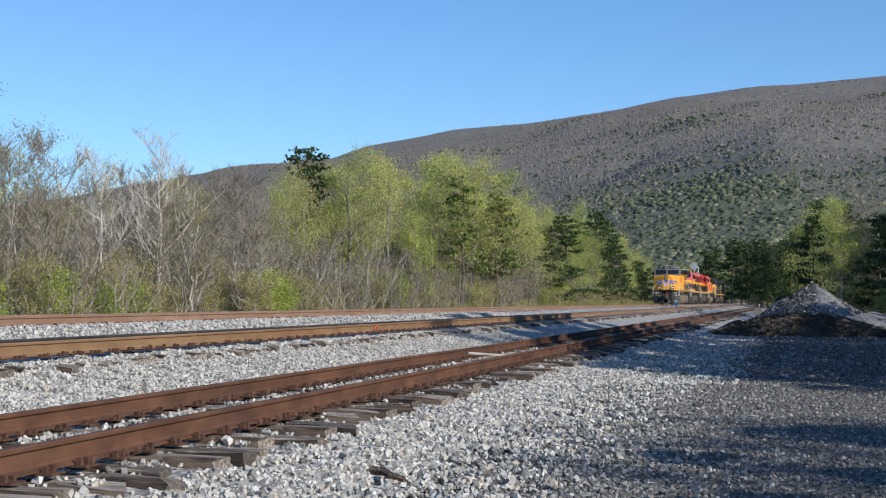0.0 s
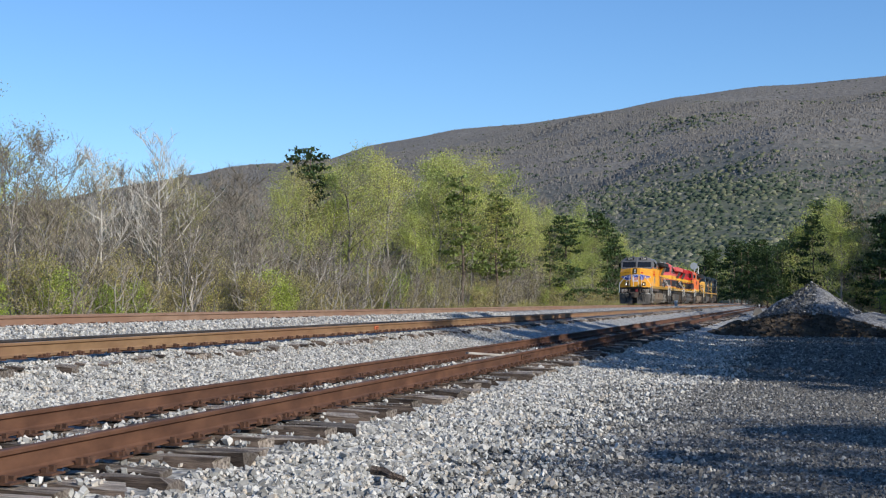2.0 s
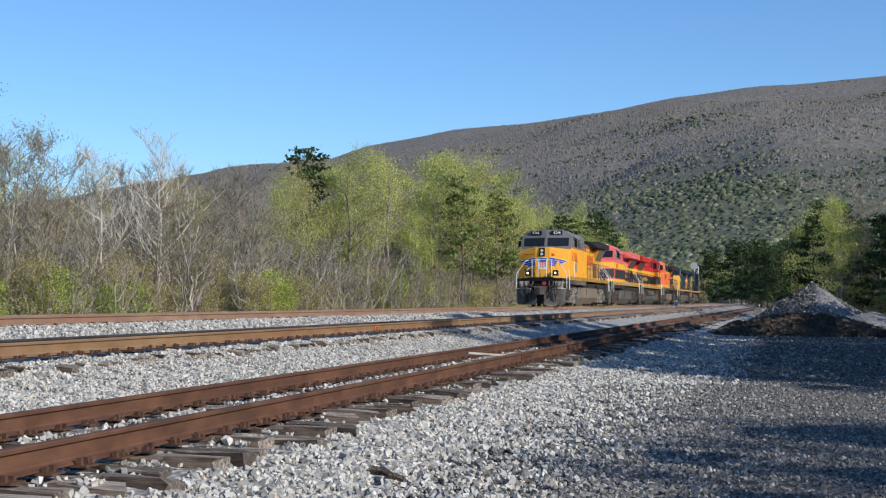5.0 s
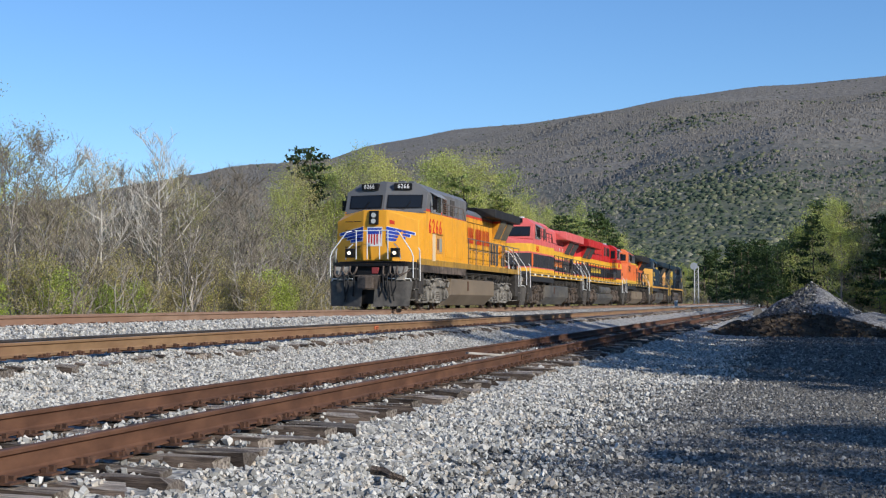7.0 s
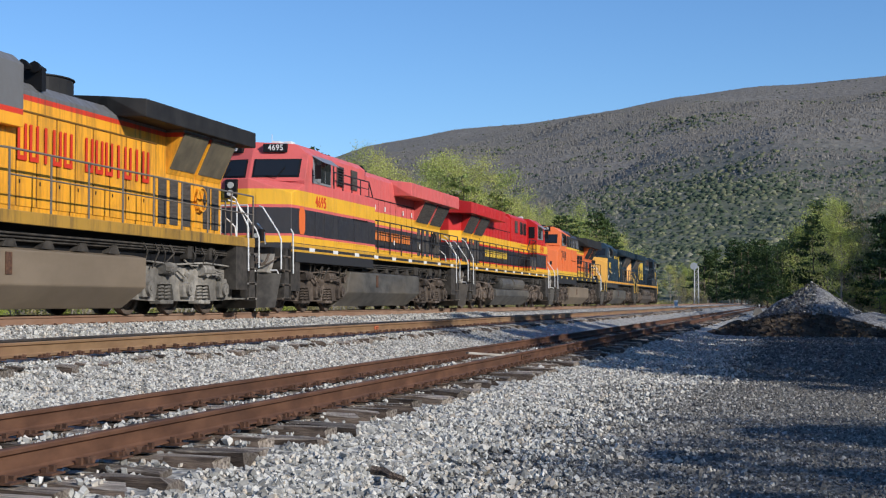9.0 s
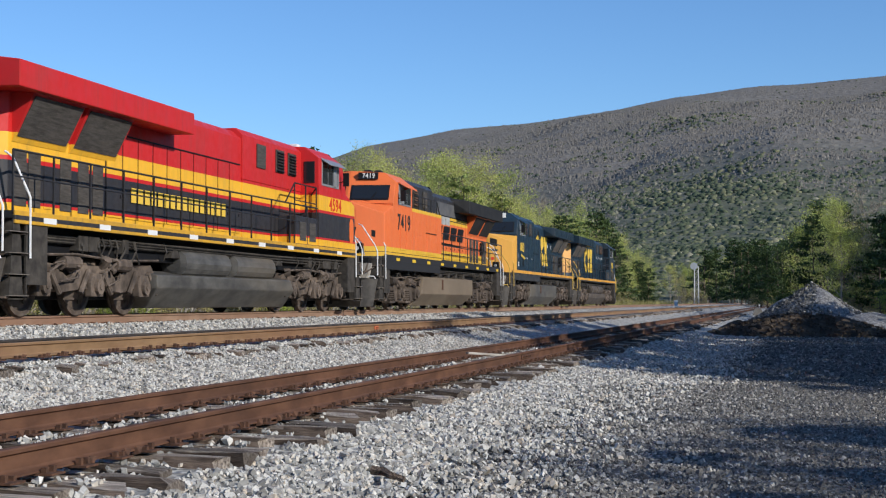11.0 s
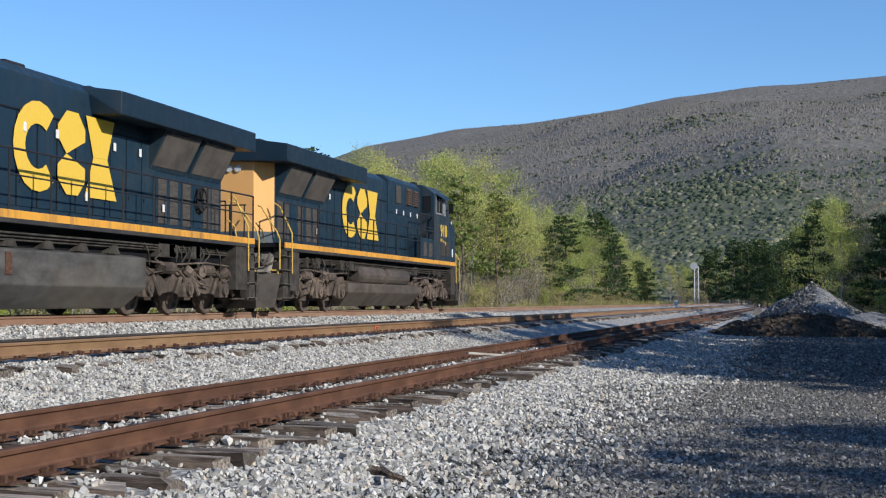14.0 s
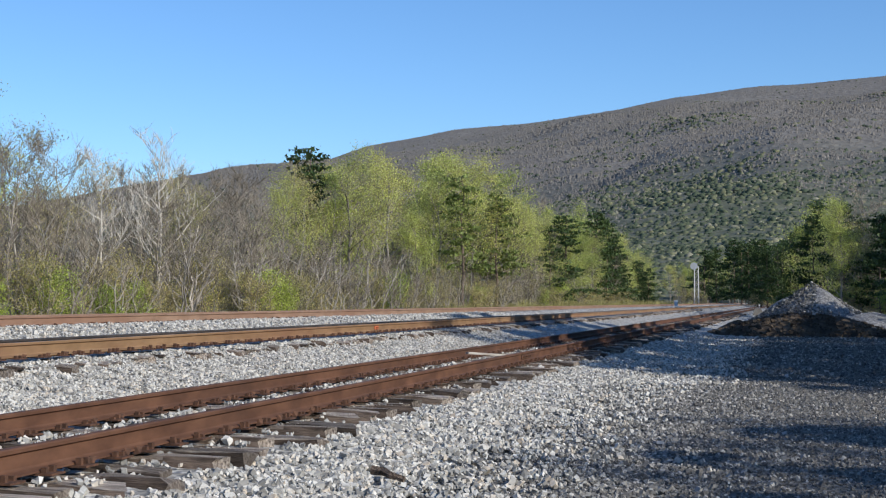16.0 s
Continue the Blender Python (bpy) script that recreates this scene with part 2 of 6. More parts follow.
def part(name, shape, mat, parent, label="", kind=""):
    ob = new(name, shape.mesh(name, mat) if isinstance(shape, Shape) else shape)
    if isinstance(mat, list) is False and not isinstance(shape, Shape) and not ob.data.materials:
        ob.data.materials.append(mat)
    ob.parent = parent
    return tagged(ob, label, kind=kind)


def thing(name, label, category, group="", at=(0, 0, 0), kind="", rz=0.0):
    ob = new(name)
    ob.empty_display_size = 0.3
    ob.matrix_basis = Matrix.Translation(at) @ Matrix.Rotation(rz, 4, "Z")
    return tagged(ob, label, category, group, kind)


def cloud(name, verts, faces, mat):
    """One mesh from arrays of corners and equal-sized faces."""
    me = bpy.data.meshes.new(name)
    n, k = faces.shape
    me.vertices.add(len(verts))
    me.vertices.foreach_set("co", np.ascontiguousarray(verts, dtype=np.float32).ravel())
    me.loops.add(n * k)
    me.loops.foreach_set("vertex_index", np.ascontiguousarray(faces, dtype=np.int32).ravel())
    me.polygons.add(n)
    me.polygons.foreach_set("loop_start", np.arange(0, n * k, k, dtype=np.int32))
    me.update(calc_edges=True)
    me.validate()
    me.polygons.foreach_set("use_smooth", np.zeros(n, bool))
    me.materials.append(mat)
    return me


CUBE = np.array([(x, y, z) for x in (-1, 1) for y in (-1, 1) for z in (-1, 1)], float)
CUBE_F = np.array([(0, 1, 3), (0, 3, 2), (4, 6, 7), (4, 7, 5), (0, 4, 5), (0, 5, 1), (2, 3, 7), (2, 7, 6), (0, 2, 6), (0, 6, 4), (1, 5, 7), (1, 7, 3)])


def turns(n, rng):
    q = rng.normal(size=(n, 4))
    q /= np.linalg.norm(q, axis=1)[:, None]
    w, x, y, z = q.T
    return np.stack([1 - 2 * (y * y + z * z), 2 * (x * y - z * w), 2 * (x * z + y * w), 2 * (x * y + z * w), 1 - 2 * (x * x + z * z),
                     2 * (y * z - x * w), 2 * (x * z - y * w), 2 * (y * z + x * w), 1 - 2 * (x * x + y * y)], 1).reshape(n, 3, 3)


def rubble(name, pos, size, mat, rng):
    """Angular broken stones of the given mean sizes."""
    n = len(pos)
    s = CUBE[None] * (0.58 + 0.42 * rng.random((n, 8, 1))) * (1 + 0.8 * (rng.random((n, 1, 3)) - 0.5)) + 0.4 * (rng.random((n, 8, 3)) - 0.5)
    s = np.einsum("nij,nkj->nki", turns(n, rng), s) * (size[:, None, None] * 0.5)
    v = (s + pos[:, None, :]).reshape(-1, 3)
    f = (CUBE_F[None] + 8 * np.arange(n)[:, None, None]).reshape(-1, 3)
    return cloud(name, v, f, mat)


# ---- ground, track bed and mountain ----
PROFILE = [(-3000, 0.0), (-60, 0.0), (-22, 0.15), (-19, 0.35), (-17.2, 0.85), (-16.2, 1.0), (-12.2, 1.0), (-11.9, 0.96), (-11.3, 0.74), (-10.9, 0.72), (-9.4, 0.745), (-8.75, 0.715), (-8.5, 0.61), (-8.35, 0.575), (-8.0, 0.5), (-7.2, 0.36), (-6.9, 0.3),
           (-4.9, 0.28), (-4.3, 0.235), (-4.05, 0.2), (-3.8, 0.165), (-2.6, 0.02), (-2.0, 0.0), (3000, 0.0)]


def level(x):
    return np.interp(x, [p[0] for p in PROFILE], [p[1] for p in PROFILE])


def sheet(name, xs, ys, mat, fn):
    X, Y = np.meshgrid(xs, ys, indexing="ij")
    Z = fn(X, Y)
    v = np.stack([X, Y, Z], -1).reshape(-1, 3)
    a, b = len(xs), len(ys)
    i = (np.arange(a - 1)[:, None] * b + np.arange(b - 1)[None]).ravel()
    f = np.stack([i, i + b, i + b + 1, i + 1], 1)
    me = cloud(name, v, f, mat)
    me.polygons.foreach_set("use_smooth", np.ones(len(f), bool))
    return me


def waves(X, Y, amp, size, seed):
    r = np.random.default_rng(seed)
    out = np.zeros_like(X)
    for k in range(7):
        a, w = r.random() * 6.28, (0.6 + 1.4 * r.random()) / size
        out += np.sin((X * math.cos(a) + Y * math.sin(a)) * w * 6.28 + r.random() * 6.28)
    return out * amp / 2.6


def ground_mat():
    m, nt, p = nodes("ground_cover")
    v = nt.nodes.new("ShaderNodeTexVoronoi")
    v.inputs["Scale"].default_value = 30
    nt.links.new(coords(nt), v.inputs["Vector"])
    s = nt.nodes.new("ShaderNodeSeparateXYZ")
    nt.links.new(v.outputs["Color"], s.inputs[0])
    grav = ramp(nt, s.outputs[0], [(0.0, (0.05, 0.047, 0.043)), (0.6, (0.13, 0.122, 0.107)), (1.0, (0.3, 0.285, 0.25))])
    grav = mixc(nt, ramp(nt, noisy(nt, 0.5, 6, (1, 0.5, 1)), [(0.45, 0.0), (0.7, 0.6)]), grav, (0.19, 0.16, 0.12))
    grass = mixc(nt, ramp(nt, noisy(nt, 0.8, 6), [(0.35, 0.0), (0.65, 1.0)]), (0.13, 0.14, 0.045), (0.25, 0.21, 0.1))
    t, q = nt.nodes.new("ShaderNodeTexCoord"), nt.nodes.new("ShaderNodeSeparateXYZ")
    nt.links.new(t.outputs["Object"], q.inputs[0])
    edge = nt.nodes.new("ShaderNodeMath")
    edge.operation = "MULTIPLY_ADD"
    nt.links.new(noisy(nt, 0.3, 5), edge.inputs[0])
    edge.inputs[1].default_value = 8.0
    nt.links.new(q.outputs["X"], edge.inputs[2])
    lo = nt.nodes.new("ShaderNodeMapRange")
    lo.inputs["From Min"].default_value, lo.inputs["From Max"].default_value = -14.0, -12.5
    nt.links.new(edge.outputs[0], lo.inputs["Value"])
    far = nt.nodes.new("ShaderNodeMapRange")
    far.inputs["From Min"].default_value, far.inputs["From Max"].default_value = 150.0, 165.0
    nt.links.new(q.outputs["Y"], far.inputs["Value"])
    col = mixc(nt, far.outputs[0], mixc(nt, lo.outputs[0], grass, grav), grass)
    nt.links.new(col, p.inputs["Base Color"])
    p.inputs["Roughness"].default_value = 0.95
    bump(nt, p, v.outputs["Distance"], 0.8, 0.015)
    return m


xs = np.unique(np.concatenate([np.linspace(-3000, -60, 12), np.linspace(-60, -22, 16), [p[0] for p in PROFILE[2:-1]], np.linspace(-2, 20, 45), np.linspace(20, 60, 12), np.linspace(60, 3000, 12)]))
ys = np.unique(np.concatenate([np.linspace(-400, -10, 8), np.linspace(-10, 40, 101), np.linspace(40, 150, 90), np.linspace(150, 500, 40), np.linspace(500, 4200, 20)]))


def ground_height(X, Y):
    lot = np.clip((X + 2.6) / 3, 0, 1) * np.clip((160 - Y) / 40, 0, 1)
    return level(X) - 0.05 + lot * waves(X, Y, 0.035, 7.0, 3) + np.clip((-X - 24) / 20, 0, 1) * waves(X, Y, 0.15, 14.0, 4)


tagged(new("ground", sheet("ground", xs, ys, ground_mat(), ground_height)), "grey gravel yard fading into dry grassy ground", "ground", kind="structure")
bx = np.array([-17.6, -17.2, -16.7, -16.2, -15.5, -14.8, -13.5, -12.8, -12.2, -11.9, -11.6, -11.3, -10.9, -10.4, -9.7, -9.4, -9.0, -8.75, -8.5, -8.35, -8.0, -7.7, -7.5, -7.2, -6.9, -6.2, -5.5, -4.9, -4.3, -4.05, -3.8, -3.5, -3.0, -2.5, -2.0])
by = np.unique(np.concatenate([np.linspace(-20, 60, 260), np.linspace(60, 470, 220)]))
bed = tagged(new("track_bed", sheet("track_bed", bx, by, BALLAST, lambda X, Y: level(X) - 0.004 - 0.09 * (X > -2.2) - 0.045 * (X > -2.7) * (X < -2.2) + (X > -3.2) * (waves(X, Y, 0.014, 1.7, 6) - 0.03) - 0.06 * (X < -17.5) + 0.018 * waves(X, Y, 1.0, 0.9, 5))), "pale grey crushed stone ballast bed under the tracks", "track bed", kind="structure")


# ---- ridge behind the valley ----
PX = [(-17.0, 0.064), (-12.8, 0.079), (-10.1, 0.088), (-5.0, 0.0985), (-3.0, 0.1095), (0.36, 0.121), (3.7, 0.1262), (7.05, 0.1345), (9.2, 0.142), (12.5, 0.148), (17.06, 0.1512), (30, 0.154), (60, 0.13)]
PX = sorted(PX + [(-60, 0.03), (-30, 0.05)])


def ridge(th, r):
    """Height of the hillside at a bearing (degrees right of the view) and a distance."""
    top = np.interp(th, [p[0] for p in PX], [p[1] for p in PX]) * 2300 - 4
    k = np.clip((r - 520) / (2300 - 520), 0, 1)
    k = k ** 1.25
    x, y = r * np.sin(np.radians(th - 13.43)), r * np.cos(np.radians(th - 13.43))
    rough = (waves(x, y, 9, 420, 11) + waves(x, y, 5, 170, 12)) * np.clip(k * 4, 0, 1) * np.clip((1.02 - k) * 5, 0.25, 1)
    foot = 34 * np.exp(-((r - 1150) / 330) ** 2) * np.clip((th - 4) / 9, 0, 1)
    return np.where(r > 2300, top * (1 - ((r - 2300) / 1500) * 0.5), top * k) + rough + foot - 2.0 * (r < 540) + 1.4


th = np.linspace(-62, 62, 240)
rr = np.concatenate([np.linspace(500, 2300, 70), np.linspace(2360, 3600, 8)])
TH, RR = np.meshgrid(th, rr, indexing="ij")
HZ = ridge(TH, RR)
GX, GY = RR * np.sin(np.radians(TH - 13.43)), RR * np.cos(np.radians(TH - 13.43))
hv = np.stack([GX, GY, HZ], -1).reshape(-1, 3)
na, nb = len(th), len(rr)
hi = (np.arange(na - 1)[:, None] * nb + np.arange(nb - 1)[None]).ravel()
HILL_SOIL, nt, pb = nodes("bare_crowns_on_slope")
cell = nt.nodes.new("ShaderNodeTexVoronoi")
cell.inputs["Scale"].default_value = 0.16
nt.links.new(coords(nt, (1, 1, 0.6)), cell.inputs["Vector"])
sp = nt.nodes.new("ShaderNodeSeparateXYZ")
nt.links.new(cell.outputs["Color"], sp.inputs[0])
col = ramp(nt, sp.outputs[0], [(0.0, (0.142, 0.132, 0.115)), (0.6, (0.172, 0.16, 0.14)), (1.0, (0.205, 0.19, 0.167))])
col = mixc(nt, ramp(nt, noisy(nt, 0.006, 5), [(0.4, 0.0), (0.7, 0.5)]), col, (0.12, 0.11, 0.105))
zc = nt.nodes.new("ShaderNodeSeparateXYZ")
nt.links.new(coords(nt), zc.inputs[0])
zm = nt.nodes.new("ShaderNodeMath")
zm.operation = "MULTIPLY_ADD"
zm.inputs[1].default_value = 110.0
nt.links.new(noisy(nt, 0.008, 5), zm.inputs[0])
nt.links.new(zc.outputs["Z"], zm.inputs[2])
zr = nt.nodes.new("ShaderNodeMapRange")
zr.inputs["From Min"].default_value, zr.inputs["From Max"].default_value, zr.inputs["To Min"].default_value, zr.inputs["To Max"].default_value = 110.0, 190.0, 1.0, 0.0
nt.links.new(zm.outputs[0], zr.inputs["Value"])
under = ramp(nt, sp.outputs[1], [(0.0, (0.07, 0.08, 0.052)), (0.7, (0.095, 0.103, 0.067)), (1.0, (0.14, 0.145, 0.095))])
col = mixc(nt, zr.outputs[0], col, under)
nt.links.new(col, pb.inputs["Base Color"])
pb.inputs["Roughness"].default_value = 0.95
bump(nt, pb, cell.outputs["Distance"], 0.5, 2.0)
hill = cloud("mountain", hv, np.stack([hi, hi + 1, hi + nb + 1, hi + nb], 1), HILL_SOIL)
hill.polygons.foreach_set("use_smooth", np.ones(len(hi), bool))
tagged(new("mountain", hill), "long wooded mountain ridge, bare brown in early spring", "mountain", kind="structure")


def woods(name, n, mat, keep, seed, size, squash, label, dome=False):
    """Crowns scattered over the hillside, each a rough tapered clump."""
    r = np.random.default_rng(seed)
    t = r.uniform(-21, 21, n)
    d = np.sqrt(r.uniform(530 ** 2, 2330 ** 2, n))
    x, y = d * np.sin(np.radians(t - 13.43)), d * np.cos(np.radians(t - 13.43))
    ok = keep(t, d, ridge(t, d), waves(x, y, 1.0, 300, 21) + waves(x, y, 0.6, 90, 22), r)
    t, d, x, y = t[ok], d[ok], x[ok], y[ok]
    n = len(x)
    h = size * r.uniform(0.6, 1.4, n) * (0.55 + 0.45 * np.clip(d / 1500, 0, 1.3)) * np.clip((2350 - d) / 300, 0.65, 1)
    base = np.array([(1, 0, 0.0), (-0.5, 0.87, 0.0), (-0.5, -0.87, 0.0), (0, 0, 1.0)], float)
    fs = np.array([(0, 1, 3), (1, 2, 3), (2, 0, 3)])
    if dome:
        ang = np.arange(5) * 1.2566
        base = np.concatenate([np.stack([rad * np.cos(ang + tw), rad * np.sin(ang + tw), np.full(5, hh)], 1) for rad, tw, hh in ((1.0, 0.0, 0.1), (0.8, 0.6, 0.7))] + [np.array([(0, 0, 1.0)])])
        fs = np.array([(i, (i + 1) % 5, 5 + i) for i in range(5)] + [((i + 1) % 5, 5 + (i + 1) % 5, 5 + i) for i in range(5)] + [(5 + i, 5 + (i + 1) % 5, 10) for i in range(5)])
    v = base[None] * (1 + 1.0 * (r.random((n, len(base), 3)) - 0.5))
    v = v * np.stack([h * squash, h * squash, h], 1)[:, None, :] * np.array([0.5, 0.5, 1.0])
    a = r.random(n) * 6.28
    c, s = np.cos(a)[:, None], np.sin(a)[:, None]
    v = np.stack([v[..., 0] * c - v[..., 1] * s, v[..., 0] * s + v[..., 1] * c, v[..., 2]], -1)
    v += np.stack([x, y, ridge(t, d) - 1.0], 1)[:, None, :]
    f = (fs[None] + len(base) * np.arange(n)[:, None, None]).reshape(-1, 3)
    me = cloud(name, v.reshape(-1, 3), f, mat)
    me.polygons.foreach_set("use_smooth", np.ones(len(f), bool))
    tagged(new(name, me), label, "woodland", kind="stuff")


def hill_leaf(name, stops):
    m, nt, p = nodes(name)
    g = nt.nodes.new("ShaderNodeNewGeometry")
    nt.links.new(ramp(nt, g.outputs["Random Per Island"], stops), p.inputs["Base Color"])
    p.inputs["Roughness"].default_value, p.inputs["Specular IOR Level"].default_value = 0.95, 0.05
    return m


BARE_WOODS = hill_leaf("bare_woods", [(0.0, (0.175, 0.163, 0.143)), (0.6, (0.2, 0.186, 0.164)), (1.0, (0.232, 0.216, 0.19))])
GREEN_WOODS = hill_leaf("green_woods", [(0.0, (0.06, 0.078, 0.052)), (0.5, (0.08, 0.098, 0.062)), (0.75, (0.125, 0.135, 0.082)), (0.92, (0.165, 0.168, 0.1)), (1.0, (0.24, 0.232, 0.175))])


def greenness(t, d, z, w):
    return (np.clip((150 - z) / 120, 0, 1) * np.clip((t - 2) / 8, 0.12, 1) * np.clip((19 - t) / 7, 0.55, 1) + 0.13 * w) + np.clip((900 - d) / 400, 0, 0.7)


woods("bare_forest", 260000, BARE_WOODS, lambda t, d, z, w, r: greenness(t, d, z, w) + r.normal(0, 0.2, len(t)) < 0.48, 31, 2.1, 1.25, "bare grey-brown hardwood forest on the mountainside")
woods("green_forest", 200000, GREEN_WOODS, lambda t, d, z, w, r: greenness(t, d, z, w) + r.normal(0, 0.2, len(t)) >= 0.45, 32, 2.0, 2.2, "mixed green pines and budding trees on the lower slope", True)


# ---- tracks ----
def rail_profile():
    half = [(0.07, 0.0), (0.07, 0.012), (0.02, 0.03), (0.009, 0.045), (0.009, 0.13), (0.034, 0.145), (0.036, 0.168), (0.028, 0.178)]
    return half + [(-x, z) for x, z in reversed(half)]


def rail_mesh(side, top):
    s = Shape()
    prof = rail_profile()
    ys = [-20, 0, 15, 30, 60, 100, 150, 220, 300, 465]
    n = len(prof)
    vs = [(side + x, y, top - 0.178 + z) for y in ys for x, z in prof]
    fs = [(j * n + i, j * n + (i + 1) % n, (j + 1) * n + (i + 1) % n, (j + 1) * n + i) for j in range(len(ys) - 1) for i in range(n)]
    s.add(vs, fs)
    return s


def tie_shape(rng):
    s = Shape()
    n = 7
    prof = [(-0.11, -0.17), (0.11, -0.17), (0.112, -0.015), (0.098, 0.0), (-0.098, 0.0), (-0.112, -0.015)]
    vs = []
    for i in range(n):
        x = -1.3 + 2.6 * i / (n - 1) + rng.uniform(-0.05, 0.03) * (i in (0, n - 1))
        for y, z in prof:
            split = rng.uniform(-0.085, 0.085) if i in (0, n - 1) else 0.0
            vs.append((x + split, y * (1 - 0.25 * abs(split) / 0.085) + rng.uniform(-0.01, 0.01), z + rng.uniform(-0.024, 0.006) - 0.45 * abs(split)))
    fs = [(i * 6 + k, i * 6 + (k + 1) % 6, (i + 1) * 6 + (k + 1) % 6, (i + 1) * 6 + k) for i in range(n - 1) for k in range(6)]
    fs += [(5, 4, 3, 2, 1, 0), tuple((n - 1) * 6 + k for k in range(6))]
    return s.add(vs, fs)


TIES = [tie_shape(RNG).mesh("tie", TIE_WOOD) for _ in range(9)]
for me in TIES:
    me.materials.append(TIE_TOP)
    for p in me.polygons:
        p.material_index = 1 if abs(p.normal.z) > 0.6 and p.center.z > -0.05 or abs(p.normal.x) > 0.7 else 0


def fastening(s, x, y, z, rng):
    """Tie plate, two spikes and an anchor clip at one rail seat."""
    s.box(x - 0.17, x + 0.17, y - 0.09, y + 0.09, z, z + 0.014)
    for dx, dy in ((0.1, 0.05), (-0.1, -0.05), (0.1, -0.05)):
        s.box(x + dx - 0.02, x + dx + 0.02, y + dy - 0.018, y + dy + 0.018, z, z + 0.035 + 0.03 * rng.random())
    for side in (-1, 1):
        if rng.random() < 0.75:
            y2 = y + 0.15 * (1 if rng.random() < 0.5 else -1)
            s.hull([(x + side * 0.06, y2 - 0.025, z - 0.01), (x + side * 0.12, y2 - 0.025, z + 0.0), (x + side * 0.06, y2 + 0.025, z + 0.045), (x + side * 0.115, y2 + 0.025, z + 0.05), (x + side * 0.07, y2, z + 0.055)])


def track(key, label, web, first, last, seats):
    cx, near, far = TRACKS[key]
    th = thing("railway_track", label, "railway track", "parallel tracks", (cx, 0, 0), "structure")
    for side, top in ((0.7525, near), (-0.7525, far)):
        ob = part("rail", rail_mesh(side, top), [RAIL_DARK if key == "siding" and side < 0 else web, RAIL_TOP], th, "rusty steel rail")
        for p in ob.data.polygons:
            if p.normal.z > 0.9 and p.center.z > top - 0.01 and key != "spur":
                p.material_index = 1
    tilt = math.atan2(far - near, -1.505)
    fast = Shape()
    r = np.random.default_rng(int(-cx * 10))
    for i in range(int((last - first) / 0.5)):
        y = first + 0.5 * i + r.uniform(-0.05, 0.05)
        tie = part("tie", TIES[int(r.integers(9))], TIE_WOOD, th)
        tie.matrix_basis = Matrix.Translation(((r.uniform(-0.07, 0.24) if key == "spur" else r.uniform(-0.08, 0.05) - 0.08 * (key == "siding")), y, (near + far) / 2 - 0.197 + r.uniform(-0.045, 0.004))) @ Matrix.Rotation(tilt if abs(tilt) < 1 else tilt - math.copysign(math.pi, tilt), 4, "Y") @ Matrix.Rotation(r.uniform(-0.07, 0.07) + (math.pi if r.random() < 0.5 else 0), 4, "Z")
        if y < seats:
            fastening(fast, 0.7525, y, near - 0.195, r)
            fastening(fast, -0.7525, y, far - 0.195, r)
    part("fastenings", fast, IRON, th, "rusted spikes, tie plates and rail anchors", "stuff")
    return th


spur = track("spur", "rusty little-used track on weathered wooden ties", RAIL_RUST, 6.0, 146.0, 60)
siding = track("siding", "brown-railed track with dark wooden ties", RAIL_TAN, 11.0, 150.0, 60)
main = track("main", "main line track with pale rusty rails", RAIL_PALE, 17.0, 120.0, 40)


# ---- trees ----
def stick(acc, a, b, r0, r1):
    """A flat slip of a twig."""
    d = b - a
    if d.length < 1e-4:
        return
    u = d.cross(Vector((math.sin(a.x * 37), math.cos(a.y * 41), 0.2))).normalized()
    n = len(acc[0])
    acc[0].extend((tuple(a - u * r0), tuple(a + u * r0), tuple(b + u * r1), tuple(b - u * r1)))
    acc[1].append((n, n + 1, n + 2, n + 3))


def grow(s, twigs, tips, p, d, length, r, depth, rng, lift, fan, bend=0.17):
    """A limb that bends, tapers and branches."""
    pts, rad = [p.copy()], []
    segs = 4 if depth > 1 else 3 if depth else 2
    for i in range(segs):
        d = (d + Vector((rng.uniform(-1, 1), rng.uniform(-1, 1), rng.uniform(-0.6, 1) + lift)) * bend).normalized()
        p = p + d * length / segs
        pts.append(p.copy())
    if depth >= 2:
        s.tube(pts, r, 4 if depth > 2 else 3, r * 0.45)
    else:
        for i in range(segs):
            stick(twigs, pts[i], pts[i + 1], r * (1 - i / (segs + 1)), r * (1 - (i + 1) / (segs + 1)))
    if depth == 0:
        tips.append(pts[-1])
        tips.append(pts[1])
        return
    n = fan[depth]
    for k in range(n):
        t = 0.3 + 0.7 * (k + rng.random()) / n
        i = min(int(t * segs), segs - 1)
        q = pts[i].lerp(pts[i + 1], t * segs - i)
        side = Vector((rng.uniform(-1, 1), rng.uniform(-1, 1), rng.uniform(-0.2, 0.5) + lift)).normalized()
        nd = (d * 0.75 + side * 0.95).normalized()
        grow(s, twigs, tips, q, nd, length * rng.uniform(0.42, 0.68), max(r * 0.45, 0.014), depth - 1, rng, lift, fan, bend)


def leaf_cloud(name, pts, per, spread, size, mat, seed, flat=0.0):
    r = np.random.default_rng(seed)
    pts = np.array([tuple(p) for p in pts])
    c = np.repeat(pts, per, 0) + r.normal(0, spread, (len(pts) * per, 3)) * np.array([1, 1, 0.8 - flat * 0.4])
    n = len(c)
    q = np.array([(-1.1, -0.6, 0), (1.1, -0.5, 0), (0.1, 0.95, 0.2)]) * 0.6
    R = turns(n, r)
    v = np.einsum("nij,kj->nki", R, q) * (size * r.uniform(0.6, 1.5, n))[:, None, None] + c[:, None]
    f = np.arange(3 * n).reshape(-1, 3)
    return cloud(name, v.reshape(-1, 3), f, mat)


